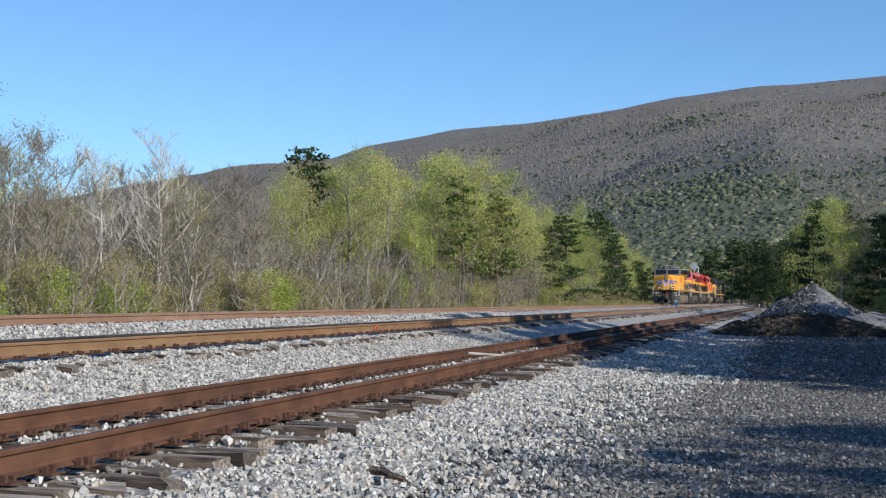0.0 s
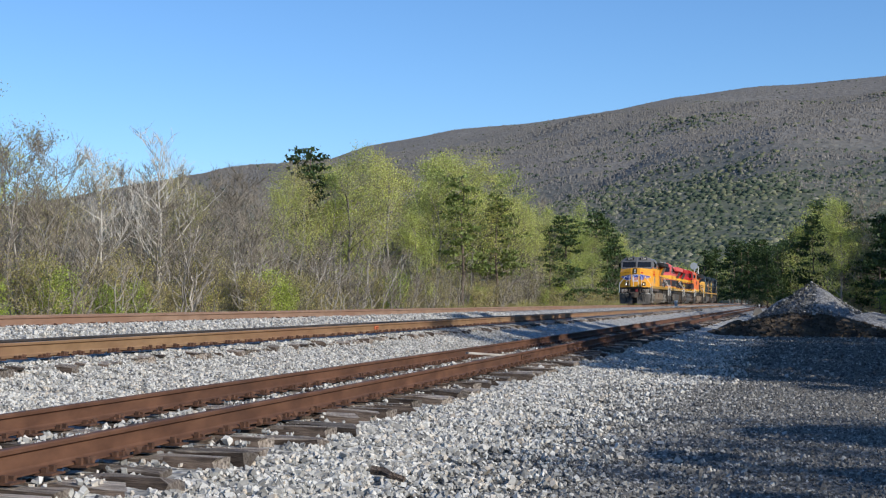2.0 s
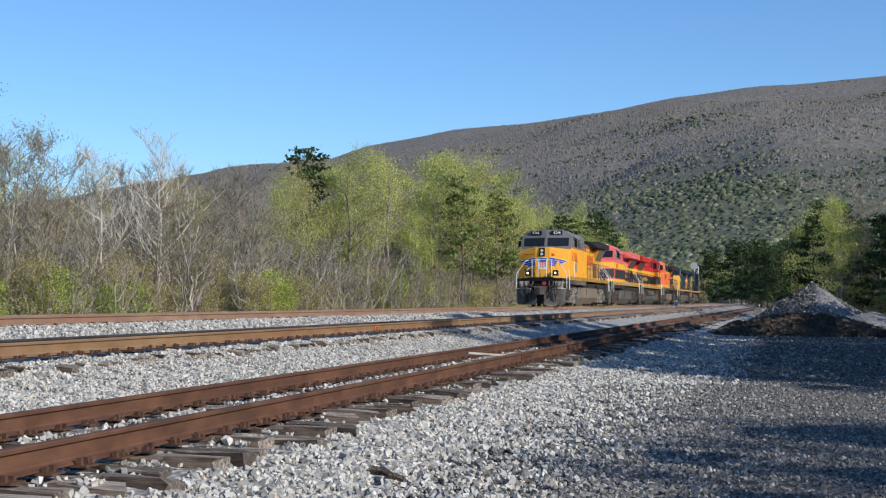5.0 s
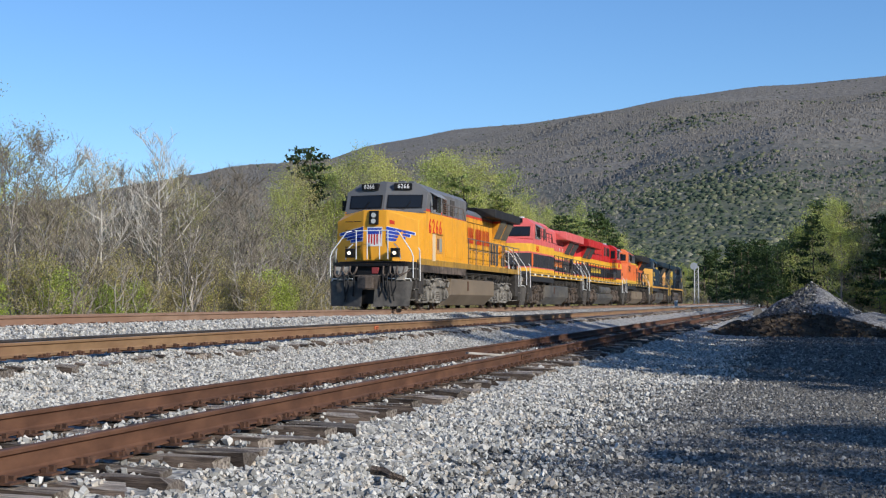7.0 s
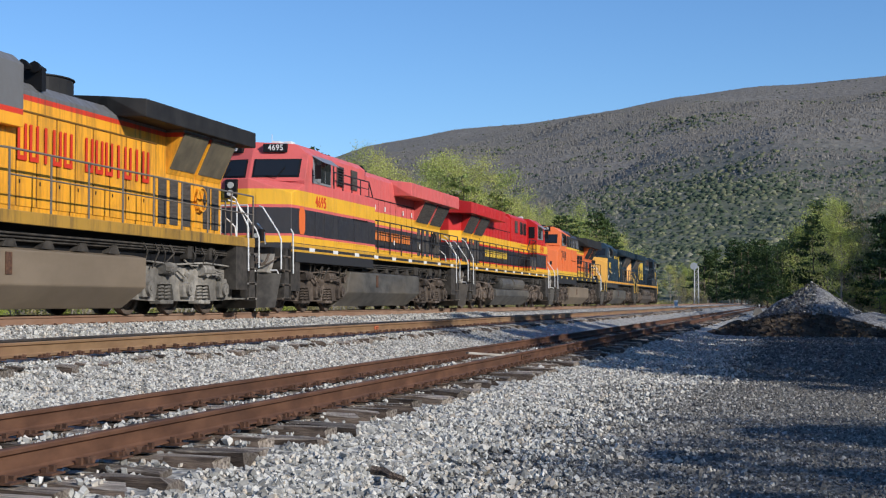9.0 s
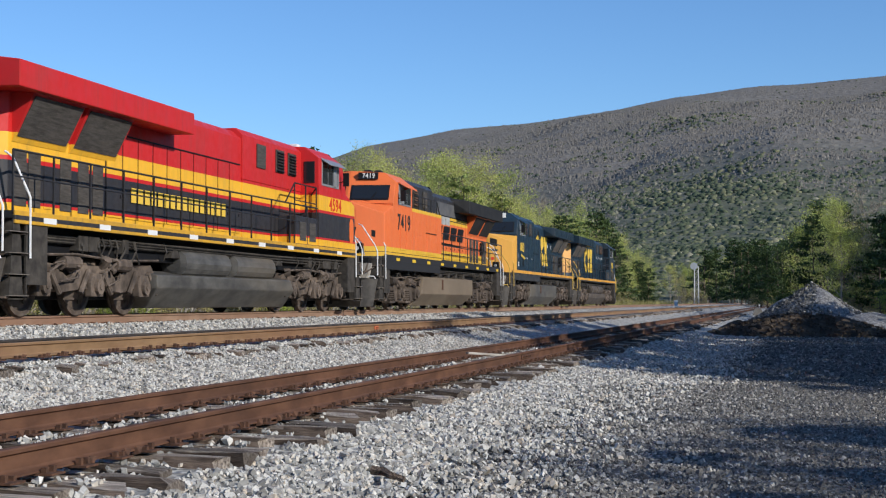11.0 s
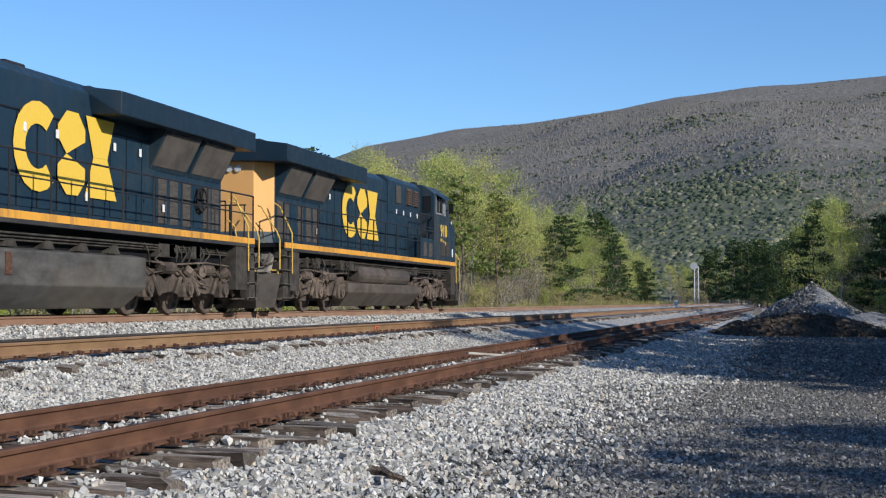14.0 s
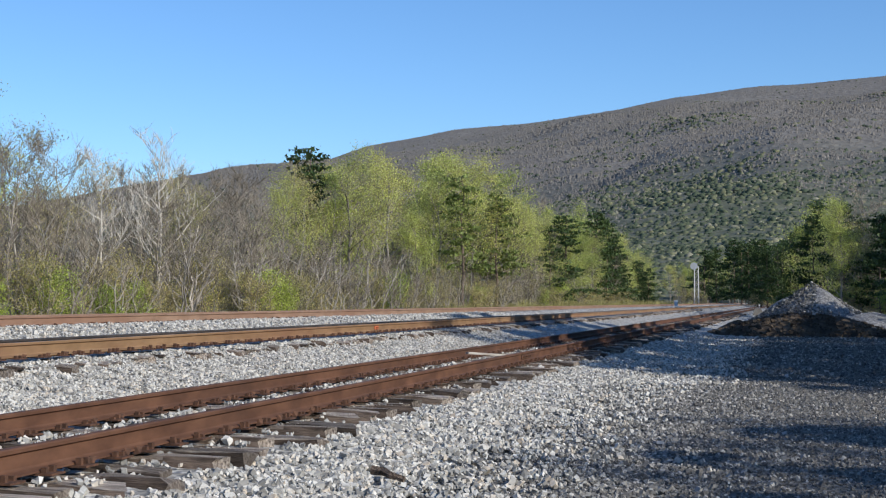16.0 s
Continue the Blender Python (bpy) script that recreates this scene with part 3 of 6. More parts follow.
def twig_mesh(twigs, mat):
    return cloud("twigs", np.array(twigs[0]), np.array(twigs[1]), mat)


def broadleaf(name, label, category, h, seed, bark, twig_bark, leaf=None, per=2, spread=0.22, size=0.16, limbs=9, low=0.28, fan=(0, 4, 4, 5), lift=0.35, girth=0.014, stems=1, bend=0.17, crook=0.07):
    rng = random.Random(seed)
    th = thing(name, label, category, "trees along the line")
    s, twigs, tips = Shape(), ([], []), []
    for st in range(stems):
        lean = Vector((rng.uniform(-1, 1), rng.uniform(-1, 1), 0)) * (0.05 if stems == 1 else 0.3)
        p, pts = Vector((lean.x * 1.2, lean.y * 1.2, -0.3)), []
        hh = h * rng.uniform(0.8, 1.0) if st else h
        for i in range(8):
            pts.append(p.copy())
            p = p + Vector((lean.x + rng.uniform(-crook, crook), lean.y + rng.uniform(-crook, crook), 1)) * (hh * 0.95) / 7
        s.tube(pts, h * girth / (1 if stems == 1 else 1.5), 7, h * girth * 0.12)
        nl = limbs if stems == 1 else max(4, limbs // 2)
        for k in range(nl):
            t = low + (0.97 - low) * (k + rng.random() * 0.7) / nl
            i = min(int(t * 7), 6)
            q = pts[i].lerp(pts[i + 1], t * 7 - i)
            a = rng.uniform(0, 6.283)
            d = Vector((math.cos(a), math.sin(a), rng.uniform(0.35, 1.0))).normalized()
            grow(s, twigs, tips, q, d, h * rng.uniform(0.2, 0.34) * (1.25 - t * 0.75), h * girth * 0.42 * (1.1 - t * 0.6), 2, rng, lift, fan, bend)
    part("trunk", s, bark, th, "branching trunk and limbs")
    cr = part("crown", twig_mesh(twigs, twig_bark), twig_bark, th, "fine bare twigs")
    if leaf:
        part("leaves", leaf_cloud("leaves", tips, per, spread, size, leaf, seed), leaf, th, "small spring leaves")
    return th


def pine(label, h, seed, needle, low=0.35, wide=0.2, per=26):
    rng = random.Random(seed)
    th = thing("pine_tree", label, "pine tree", "trees along the line")
    s, pads = Shape(), []
    pts = [Vector((rng.uniform(-0.15, 0.15), rng.uniform(-0.15, 0.15), -0.3 + h * i / 7)) for i in range(8)]
    s.tube(pts, h * 0.013, 7, 0.03)
    n = int(h * (2.4 if low < 0.3 else 1.6))
    for k in range(n):
        t = low + (0.99 - low) * k / n
        i = min(int(t * 7), 6)
        q = pts[i].lerp(pts[i + 1], t * 7 - i)
        a = rng.uniform(0, 6.283)
        ln = h * wide * (1.12 - t) ** 0.7 * rng.uniform(0.5, 1.2)
        d = Vector((math.cos(a), math.sin(a), rng.uniform(-0.1, 0.35)))
        e = q + d * ln
        mid = q.lerp(e, 0.55) + Vector((0, 0, rng.uniform(-0.15, 0.1)))
        s.tube([q, mid, e], 0.05, 4, 0.012)
        for w in (0.5, 0.72, 0.9, 1.05):
            if ln * w > 0.3:
                c = q.lerp(e, w)
                pads.append(c + Vector((rng.uniform(-0.25, 0.25), rng.uniform(-0.25, 0.25), rng.uniform(0, 0.2))) * ln * 0.35)
    pads.append(pts[-1])
    part("trunk", s, BARK_PINE, th, "straight scaly trunk with bare lower limbs")
    part("crown", leaf_cloud("needles", pads, per, 0.3 + 0.012 * h, 0.3, needle, seed, 1.25), needle, th, "layered needle clumps")
    return th


FAN_DENSE, FAN_MID = (0, 9, 9, 7), (0, 5, 6, 5)
KINDS = {
    "bare": [broadleaf("bare_tree", "leafless grey tree with crooked limbs and fine twigs", "tree", 10, 40 + i, BARK_GREY, BARK_TWIG, None, limbs=15, low=0.1, fan=FAN_DENSE, lift=0.12, girth=0.0105, bend=0.3, crook=0.2) for i in range(3)],
    "olive": [broadleaf("budding_tree", "grey tree hazed with olive-brown spring buds", "tree", 10, 50 + i, BARK_GREY, BARK_TWIG, LEAF_OLIVE, 6, 0.3, 0.06, limbs=16, low=0.06, fan=FAN_MID, lift=0.15, girth=0.01, bend=0.3, crook=0.2) for i in range(3)],
    "bud": [broadleaf("budding_tree", "tall tree with sparse yellow-green spring leaves", "tree", 15, 60 + i, BARK_GREY, BARK_TWIG, LEAF_BUD, 8, 0.4, 0.085, limbs=17, low=0.22, fan=FAN_MID, lift=0.25, girth=0.011, bend=0.26, crook=0.13) for i in range(3)],
    "spring": [broadleaf("leafing_tree", "tree in fresh light green leaf", "tree", 13, 70 + i, BARK_GREY, BARK_TWIG, LEAF_SPRING, 12, 0.42, 0.1, limbs=15, low=0.12, fan=FAN_MID, lift=0.25, girth=0.012, bend=0.26, crook=0.13) for i in range(2)],
    "limby": [broadleaf("bare_tree", "small leafless tree with pale crooked limbs", "tree", 6, 130 + i, BARK_PALE, BARK_TWIG, None, limbs=12, low=0.12, fan=(0, 4, 5, 5), girth=0.017, stems=3, lift=0.25, bend=0.36, crook=0.3) for i in range(3)],
    "pine": [pine("tall pine with light green layered boughs", 17, 80 + i, NEEDLE_LIGHT, 0.3, 0.27, 15) for i in range(2)],
    "dark": [pine("dark green pine with dense boughs", 16, 90 + i, NEEDLE, 0.08, 0.3, 20) for i in range(2)],
    "thicket": [broadleaf("bare_shrub", "leafless grey thicket of slender stems", "shrub", 4.0, 100 + i, BARK_GREY, BARK_TWIG, LEAF_OLIVE if i else None, 4, 0.26, 0.055, limbs=12, low=0.06, fan=(0, 4, 4, 4), girth=0.011, stems=5, lift=0.2, bend=0.34, crook=0.25) for i in range(3)],
    "shrub": [broadleaf("green_shrub", "bright green leafy shrub beside the line", "shrub", 3.2, 110, BARK_GREY, BARK_TWIG, LEAF_BRIGHT, 6, 0.34, 0.07, limbs=12, low=0.08, fan=(0, 4, 4, 4), stems=4)],
    "sycamore": [broadleaf("white_tree", "tall leafless tree with white bark", "tree", 11.5, 121, BARK_WHITE, BARK_WHITE, None, limbs=15, low=0.3, fan=(0, 6, 8, 6), girth=0.0115, lift=0.3, bend=0.27, crook=0.1)],
}
HEIGHT = {"limby": 6, "bare": 10, "olive": 10, "bud": 15, "spring": 13, "pine": 17, "dark": 16, "thicket": 4.0, "shrub": 3.2, "sycamore": 11.5}
FIRST = {}
TR = random.Random(5)


def plant(kind, x, y, h, z=None):
    """Sets one tree of a kind and height at a place on the ground."""
    pick = TR.randrange(len(KINDS[kind]))
    k = h / HEIGHT[kind]
    wide = k * TR.uniform(0.9, 1.15)
    m = Matrix.Translation((x, y, float(level(x)) - 0.06 if z is None else z)) @ Matrix.Rotation(TR.uniform(0, 6.28), 4, "Z")
    ob = KINDS[kind][pick]
    key = (kind, pick)
    if key not in FIRST:
        FIRST[key] = ob
    else:
        ob = copy_thing(ob, m)
    ob.matrix_basis = m
    ob.scale = (wide, wide, k)
    return ob


TOPS = [(40, 10.6), (62, 10.6), (68, 9.8), (76, 9.4), (85, 10.2), (100, 11.6), (107, 13.0), (114, 13.4), (127, 15.0), (153, 16.2), (173, 18.2), (199, 16.0), (258, 16.2), (289, 18.0), (328, 16.5), (380, 13), (440, 12)]


def skyline(y):
    return float(np.interp(y, [p[0] for p in TOPS], [p[1] for p in TOPS]))


# woods on the far side of the line
for row, (x0, gap, low) in enumerate(((-38, 3.6, 0.84), (-43, 4.2, 0.95), (-49, 6.0, 1.02), (-58, 12, 1.1))):
    y = 44.0 + row * 3
    while y < 400:
        yy = y * (1 + (-x0 - 38) / 38)
        h = skyline(yy * 38 / -x0) * (1 + (-x0 - 38) / 38 * 0.75) * low * TR.uniform(0.8, 1.04)
        base = yy * 38 / -x0
        roll = TR.random()
        if base < 104:
            kind = "bare" if roll < 0.6 else "olive" if roll < 0.95 else "bud"
        elif base < 165:
            kind = "bud" if roll < 0.5 else "olive" if roll < 0.7 else "bare" if roll < 0.88 else "spring"
        elif base < 215:
            kind = "bud" if roll < 0.55 else "pine" if roll < 0.75 else "bare" if roll < 0.85 else "spring"
        else:
            kind = "dark" if roll < 0.4 else "spring" if roll < 0.6 else "bud" if roll < 0.85 else "bare"
        if row == 0 and 98 < base < 220:
            kind, h = ("bare" if roll < 0.45 else "olive" if roll < 0.85 else kind), h * TR.uniform(0.36, 0.62)
        plant(kind, x0 + TR.uniform(-2.2, 2.2), yy, h)
        y += gap * (0.8 + base * 0.0045) * TR.uniform(0.8, 1.2)
# trees that stand out
plant("sycamore", -37.0, 81.5, 11.6)
plant("sycamore", -38.5, 76.5, 10.2)
plant("dark", -46.0, 136.0, 17.0)
plant("pine", -35.0, 156.0, 15.6)
plant("pine", -35.0, 175.0, 15.2)
plant("pine", -36.5, 179.0, 14.0)
plant("pine", -38.5, 173.0, 16.0)
plant("dark", -37.0, 246.0, 16.5)
plant("dark", -37.0, 284.0, 19.5)
plant("dark", -36.0, 296.0, 18.5)
plant("dark", -37.5, 318.0, 16.0)
plant("spring", -37.0, 56.8, 10.4)
plant("bare", -36.5, 62.5, 9.6)
plant("spring", -36.0, 140.0, 9.5)
for x, y, h in ((-41, 133, 15.5), (-40, 143, 15.0), (-42, 150, 17), (-38, 158, 16), (-39, 168, 18), (-38, 176, 18.5), (-41, 186, 18), (-38, 194, 16), (-39, 206, 15), (-38, 222, 14)):
    plant("bud", x, y, h)
for i in range(34):
    y = 62 + 150 * (i / 34) ** 1.3 + TR.uniform(-1.5, 1.5)
    plant("limby", -34.6 + TR.uniform(-1.6, 1.0), y, TR.uniform(4.2, 7.4))
# brush along the edge of the woods
y = 46.0
while y < 330:
    for k in range(2):
        kind = "thicket" if TR.random() < 0.98 else "shrub"
        plant(kind, -34.5 + TR.uniform(-1.8, 1.5) - k * 2.2, y + TR.uniform(-1, 1), TR.uniform(2.2, 4.6) if kind == "thicket" else TR.uniform(1.8, 3.0))
    if y < 240:
        plant("thicket", -38.5 + TR.uniform(-2.0, 2.0), y * 1.1 + TR.uniform(-1, 1), TR.uniform(3.6, 5.6))
    y += 2.6 + min(y, 140) * 0.018
for x, y, h in ((-34.0, 92.0, 3.5), (-33.5, 93.5, 2.8), (-34.6, 58.5, 2.6), (-34.2, 61.5, 3.2), (-35.2, 66.0, 3.0), (-34.6, 70.0, 2.3), (-35.0, 74.5, 2.6), (-35.5, 128.0, 4.0), (-35, 160, 3.2), (-35, 205, 3.6), (-34, 225, 4.4)):
    plant("shrub", x, y, h)
# woods that close the valley ahead
for i in range(30):
    x, y = TR.uniform(-75, 25), TR.uniform(475, 545)
    plant(TR.choice(("spring", "bud", "dark", "spring")), x, y, TR.uniform(11, 17))
for x, y, h, k in ((-27, 400, 11, "spring"), (-33, 420, 12, "bud"), (-24, 430, 10, "spring"), (-40, 400, 12, "dark"), (-22, 370, 7, "bare"), (-26, 365, 8, "olive"),
                   (-19.5, 352, 14, "dark"), (-9, 350, 15, "dark"), (-6, 342, 16, "dark"), (-2.5, 350, 15, "dark"), (-8, 372, 17, "dark"), (-17.8, 376, 15, "dark"), (-20.5, 390, 14, "dark"),
                   (-11, 362, 16, "dark"), (-13.5, 384, 17, "dark"), (-7.2, 356, 15, "dark"), (-4.5, 332, 14, "dark"), (-2, 312, 14, "dark"), (-1, 298, 13, "dark"), (2, 262, 12, "dark"), (5, 250, 13, "dark"), (-14, 472, 18, "dark"), (-10, 474, 19, "dark"), (-18, 478, 19, "dark"), (0, 320, 15, "dark"), (4, 330, 15, "dark"), (-4, 300, 12, "dark"), (1, 280, 13, "dark"), (7, 290, 17, "dark"), (10, 310, 17, "dark"), (8, 340, 18, "dark"), (14, 300, 18, "dark"), (13, 330, 18, "dark"), (3, 355, 17, "dark"), (18, 345, 18, "dark"), (-1, 365, 17, "dark")):
    plant(k, x, y, h)
# woods beyond the yard
for i in range(34):
    y = TR.uniform(140, 225)
    x = 0.004 * y + TR.uniform(0.0, 24.0)
    roll = TR.random()
    plant("dark" if roll < 0.7 else "spring" if roll < 0.8 else "bare" if roll < 0.95 else "bud", x, y, TR.uniform(7.5, 12.5) + (x > 8) * 1.5)
for x, y, h, k in ((4.6, 128, 9.5, "spring"), (6.4, 133, 11.5, "bare"), (5.6, 131, 9.0, "olive"), (7.6, 127, 9.0, "dark"), (2.2, 134, 9.5, "dark"), (3.4, 138, 10.0, "spring"), (5.2, 142, 11, "dark"), (8.6, 120, 9.5, "dark"), (9.6, 130, 11, "dark"), (3.0, 150, 10, "spring")):
    plant(k, x, y, h)
# undergrowth at the foot of those woods
for i in range(26):
    y = TR.uniform(122, 150)
    plant("shrub" if TR.random() < 0.3 else "thicket", 3.0 + TR.random() * 9.0, y, TR.uniform(1.5, 3.6))
for i in range(14):
    plant("thicket", TR.uniform(-22, -18) if i % 2 else TR.uniform(-8, 3), TR.uniform(300, 345), TR.uniform(3, 5))
# woods beside the yard, out of sight to the right, that shade it
for i in range(36):
    y = -6 + i * 2.9 + TR.uniform(-1.5, 1.5)
    if 2.0 < y < 6.0 or 17.0 < y < 21.0:
        continue
    plant("dark" if TR.random() < 0.7 else "spring", 15.5 + TR.uniform(-2, 8) + max(y, 0) * 0.06, y, TR.uniform(9.0, 12.5) + 3.0 if 24 < y < 52 else TR.uniform(7.0, 9.0))

# Unseen trees, added to cast shadows over yard, tracks, heaps and far woods.
for x, y, h in ((10.5, 24.5, 9.0), (12, 29, 10.5), (13, 38, 14), (12.5, 41, 15), (14, 44.5, 16), (15, 48, 15.5), (12, 34, 12.0), (16, 53, 14), (17, 58, 14), (11.0, 5, 6.8), (10.5, 8.5, 6.9), (12.5, 2.0, 7.2), (13.0, 10.5, 7.8), (11, 22.5, 9.0), (13, 26.5, 11.0), (11.5, 31, 11.0), (13, 33.5, 12.5), (10.5, 36, 11.0), (12, 39.5, 13.0), (11, 60, 10), (12, 56, 11), (11, 64, 10), (14, 72, 11), (14.5, 87, 13), (17, 98, 14), (15.5, 104, 14), (17, 110, 15), (16, 116, 14), (18, 122, 15), (19.5, 128, 15), (21, 134, 15), (23, 112, 16), (24, 124, 16), (9.5, 0.5, 5.6), (9.0, 3.0, 5.6), (9.8, 6.2, 6.0), (11.5, 12.0, 6.8), (10, 26.0, 8.6), (12, 28, 9.5), (11, 33, 9.5), (8.5, 30, 7.0), (13.5, -2, 7)):
    plant("dark", x, y, h)

# Unseen thinner trees, added for dappled shade on the near yard.
for x, y, h in ((9.5, 3.5, 6.8), (11, 7, 7.4), (9.8, 10.3, 6.8), (10.2, 13.2, 6.4), (11, 0.5, 7.0)):
    plant("olive", x, y, h)

for kind, obs in KINDS.items():
    for i, ob in enumerate(obs):
        if (kind, i) not in FIRST:
            ob.matrix_basis = Matrix.Translation((-52.0 - 3 * i, 150.0 + 11 * i, -0.05))

# tall dry grass between the line and the woods
gr = np.random.default_rng(9)
n = 60000
gy = 40 + 340 * gr.random(n) ** 1.25
gx = -17.5 - 17 * gr.random(n) ** 0.8
hgt = gr.uniform(0.15, 0.75, n) * (0.75 + 0.5 * np.sin(gy * 0.31 + gx) * np.sin(gy * 0.13)) * np.where(gx < -26, 1.5, 0.8) * (0.5 + 0.9 * np.clip((gy - 70) / 90, 0, 1.3))
aa = gr.random(n) * 6.28
wd = 0.025 + 0.00025 * gy
dx, dy = np.cos(aa) * wd, np.sin(aa) * wd
lean = gr.normal(0, 0.16, (n, 2)) * hgt[:, None]
gz = level(gx) - 0.08
v = np.stack([np.stack([gx - dx, gy - dy, gz], 1), np.stack([gx + dx, gy + dy, gz], 1), np.stack([gx + lean[:, 0], gy + lean[:, 1], gz + hgt], 1)], 1)
tagged(new("tall_grass", cloud("tall_grass", v.reshape(-1, 3), np.arange(3 * n).reshape(-1, 3), GRASS_MAT)), "tall dry yellow-green grass beyond the tracks", "grass", kind="stuff")


# ---- locomotives: x across (positive: left flank), y back from the front coupler, z above the rail ----
def lerp(a, b, t):
    return Vector(a) + (Vector(b) - Vector(a)) * t


def panel(s, quad, u0, u1, v0, v1, lift=0.012, thick=0.02):
    """A thin plate on a quad (bottom left, bottom right, top right, top left), over a part of it."""
    q = [Vector(p) for p in quad]
    n = (q[1] - q[0]).cross(q[3] - q[0]).normalized()
    c = [lerp(lerp(q[0], q[1], u), lerp(q[3], q[2], u), v) for u, v in ((u0, v0), (u1, v0), (u1, v1), (u0, v1))]
    s.add([p + n * (lift - thick) for p in c] + [p + n * lift for p in c], [(0, 1, 2, 3), (4, 7, 6, 5), (0, 4, 5, 1), (1, 5, 6, 2), (2, 6, 7, 3), (3, 7, 4, 0)])
    return s


def letters(text, size, at, turn, mat, parent, name="road_number", squeeze=0.8, gap=1.15):
    """Figures in the built-in font, as a thin mesh standing upright; turn: about the vertical."""
    cu = bpy.data.curves.new("figures", "FONT")
    cu.body, cu.size, cu.extrude, cu.align_x, cu.align_y, cu.offset, cu.space_character = text, size, 0.006, "CENTER", "CENTER", size * 0.015, gap
    tmp = bpy.data.objects.new("figures", cu)
    scene.collection.objects.link(tmp)
    me = bpy.data.meshes.new_from_object(tmp.evaluated_get(bpy.context.evaluated_depsgraph_get()))
    bpy.data.objects.remove(tmp)
    me.materials.clear()
    me.materials.append(mat)
    me.transform(Matrix.Translation(at) @ Matrix.Rotation(turn, 4, "Z") @ Matrix.Rotation(math.pi / 2, 4, "X") @ Matrix.Diagonal((squeeze, 1, 1, 1)))
    ob = new(name, me)
    ob.parent = parent
    return ob


def coil(s, x, y, z0, z1, r):
    pts = [(x + r * math.cos(a), y + r * math.sin(a), z0 + (z1 - z0) * i / 30) for i, a in enumerate(np.linspace(0, 5 * 6.283, 31))]
    s.tube(pts, 0.022, 5)


def truck_mesh(style, seed):
    """One side frame pair with springs, boxes and brake gear, centred on its pivot."""
    s = Shape()
    r = random.Random(seed)
    for sx in (-1, 1):
        x0, x1 = sx * 1.0, sx * 1.2
        if style == "flat":
            poly = [(-2.78, 0.32), (-2.78, 0.84), (-2.5, 1.0), (-1.6, 1.04), (-1.3, 0.92), (-0.8, 0.92), (-0.5, 1.04), (0.5, 1.04), (0.8, 0.92), (1.3, 0.92), (1.6, 1.04), (2.5, 1.0), (2.78, 0.84), (2.78, 0.32), (1.5, 0.28), (1.38, 0.64), (0.66, 0.64), (0.54, 0.28), (-0.54, 0.28), (-0.66, 0.64), (-1.38, 0.64), (-1.5, 0.28)]
        else:
            poly = [(-2.8, 0.75), (-2.55, 1.02), (-1.5, 0.95), (-0.95, 0.68), (-0.6, 0.95), (0.6, 0.95), (0.95, 0.68), (1.5, 0.95), (2.55, 1.02), (2.8, 0.75), (2.35, 0.52), (1.75, 0.52), (1.2, 0.44), (0.5, 0.5), (-0.5, 0.5), (-1.2, 0.44), (-1.75, 0.52), (-2.35, 0.52)]
        s.prism(poly, min(x0, x1), max(x0, x1), 0)
        for ax in (-2.05, 0, 2.05):
            s.hull([(sx * a, ax + b, c) for a in (1.15, 1.3) for b, c in ((-0.24, 0.36), (0.24, 0.36), (0.28, 0.62), (-0.28, 0.62), (0.16, 0.8), (-0.16, 0.8))], 0.02)
            s.cyl((sx * 1.28, ax, 0.55), (sx * 1.37, ax, 0.55), 0.15)
            s.cyl((sx * 1.36, ax, 0.55), (sx * 1.39, ax, 0.55), 0.06, 8)
            for d in (-0.45, 0.45):
                if style == "flat":
                    if abs(ax + d) < 1.7 and (ax == 0 or abs(ax + d) < abs(ax)):
                        yk = math.copysign(1.02 + (0.17 if ax else -0.17), ax + d)
                        coil(s, sx * 1.12, yk, 0.3, 0.66, 0.12)
                        s.box(min(sx * 1.0, sx * 1.26), max(sx * 1.0, sx * 1.26), yk - 0.16, yk + 0.16, 0.22, 0.3, 0.015)
                else:
                    s.tube([(sx * 1.24, ax + d * 0.6, 0.85), (sx * 1.26, ax + d * 1.4, 0.42)], 0.055, 7)
            s.hull([(sx * 0.95, ax + 0.55, 0.3), (sx * 1.1, ax + 0.55, 0.3), (sx * 1.1, ax + 0.68, 0.8), (sx * 0.95, ax + 0.68, 0.8), (sx * 0.95, ax + 0.7, 0.3), (sx * 1.1, ax + 0.75, 0.8)])
        for _ in range(5):
            y = r.uniform(-2.6, 2.6)
            s.cyl((sx * 1.16, y, r.uniform(0.75, 1.05)), (sx * r.uniform(1.3, 1.4), y + r.uniform(-0.1, 0.1), r.uniform(0.75, 1.1)), r.uniform(0.05, 0.13), 9)
        for _ in range(5):
            y, z = r.uniform(-2.6, 2.2), r.uniform(0.75, 1.2)
            s.tube([(sx * 1.25, y, z), (sx * 1.33, y + 0.2, z - 0.12), (sx * 1.3, y + r.uniform(0.3, 0.9), z - r.uniform(0, 0.25))], 0.02, 5)
        for y in (-1.05, 1.05):
            s.cyl((sx * 1.25, y - 0.3, 0.98), (sx * 1.25, y + 0.3, 0.98), 0.13, 10)
            s.tube([(sx * 1.3, y + 0.3, 1.0), (sx * 1.3, y + 0.8, 0.8), (sx * 1.26, y + 0.95, 0.45)], 0.03, 5)
        s.tube([(sx * 1.3, -2.7, 1.12), (sx * 1.32, -0.8, 1.06), (sx * 1.32, 0.9, 1.14), (sx * 1.3, 2.7, 1.08)], 0.025, 5)
    s.box(-1.0, 1.0, -0.5, 0.5, 0.5, 1.1, 0.03)
    for y in (-2.6, -1.0, 1.0, 2.6):
        s.box(-1.0, 1.0, y - 0.12, y + 0.12, 0.55, 0.85)
    return s.mesh("truck", UNDER)


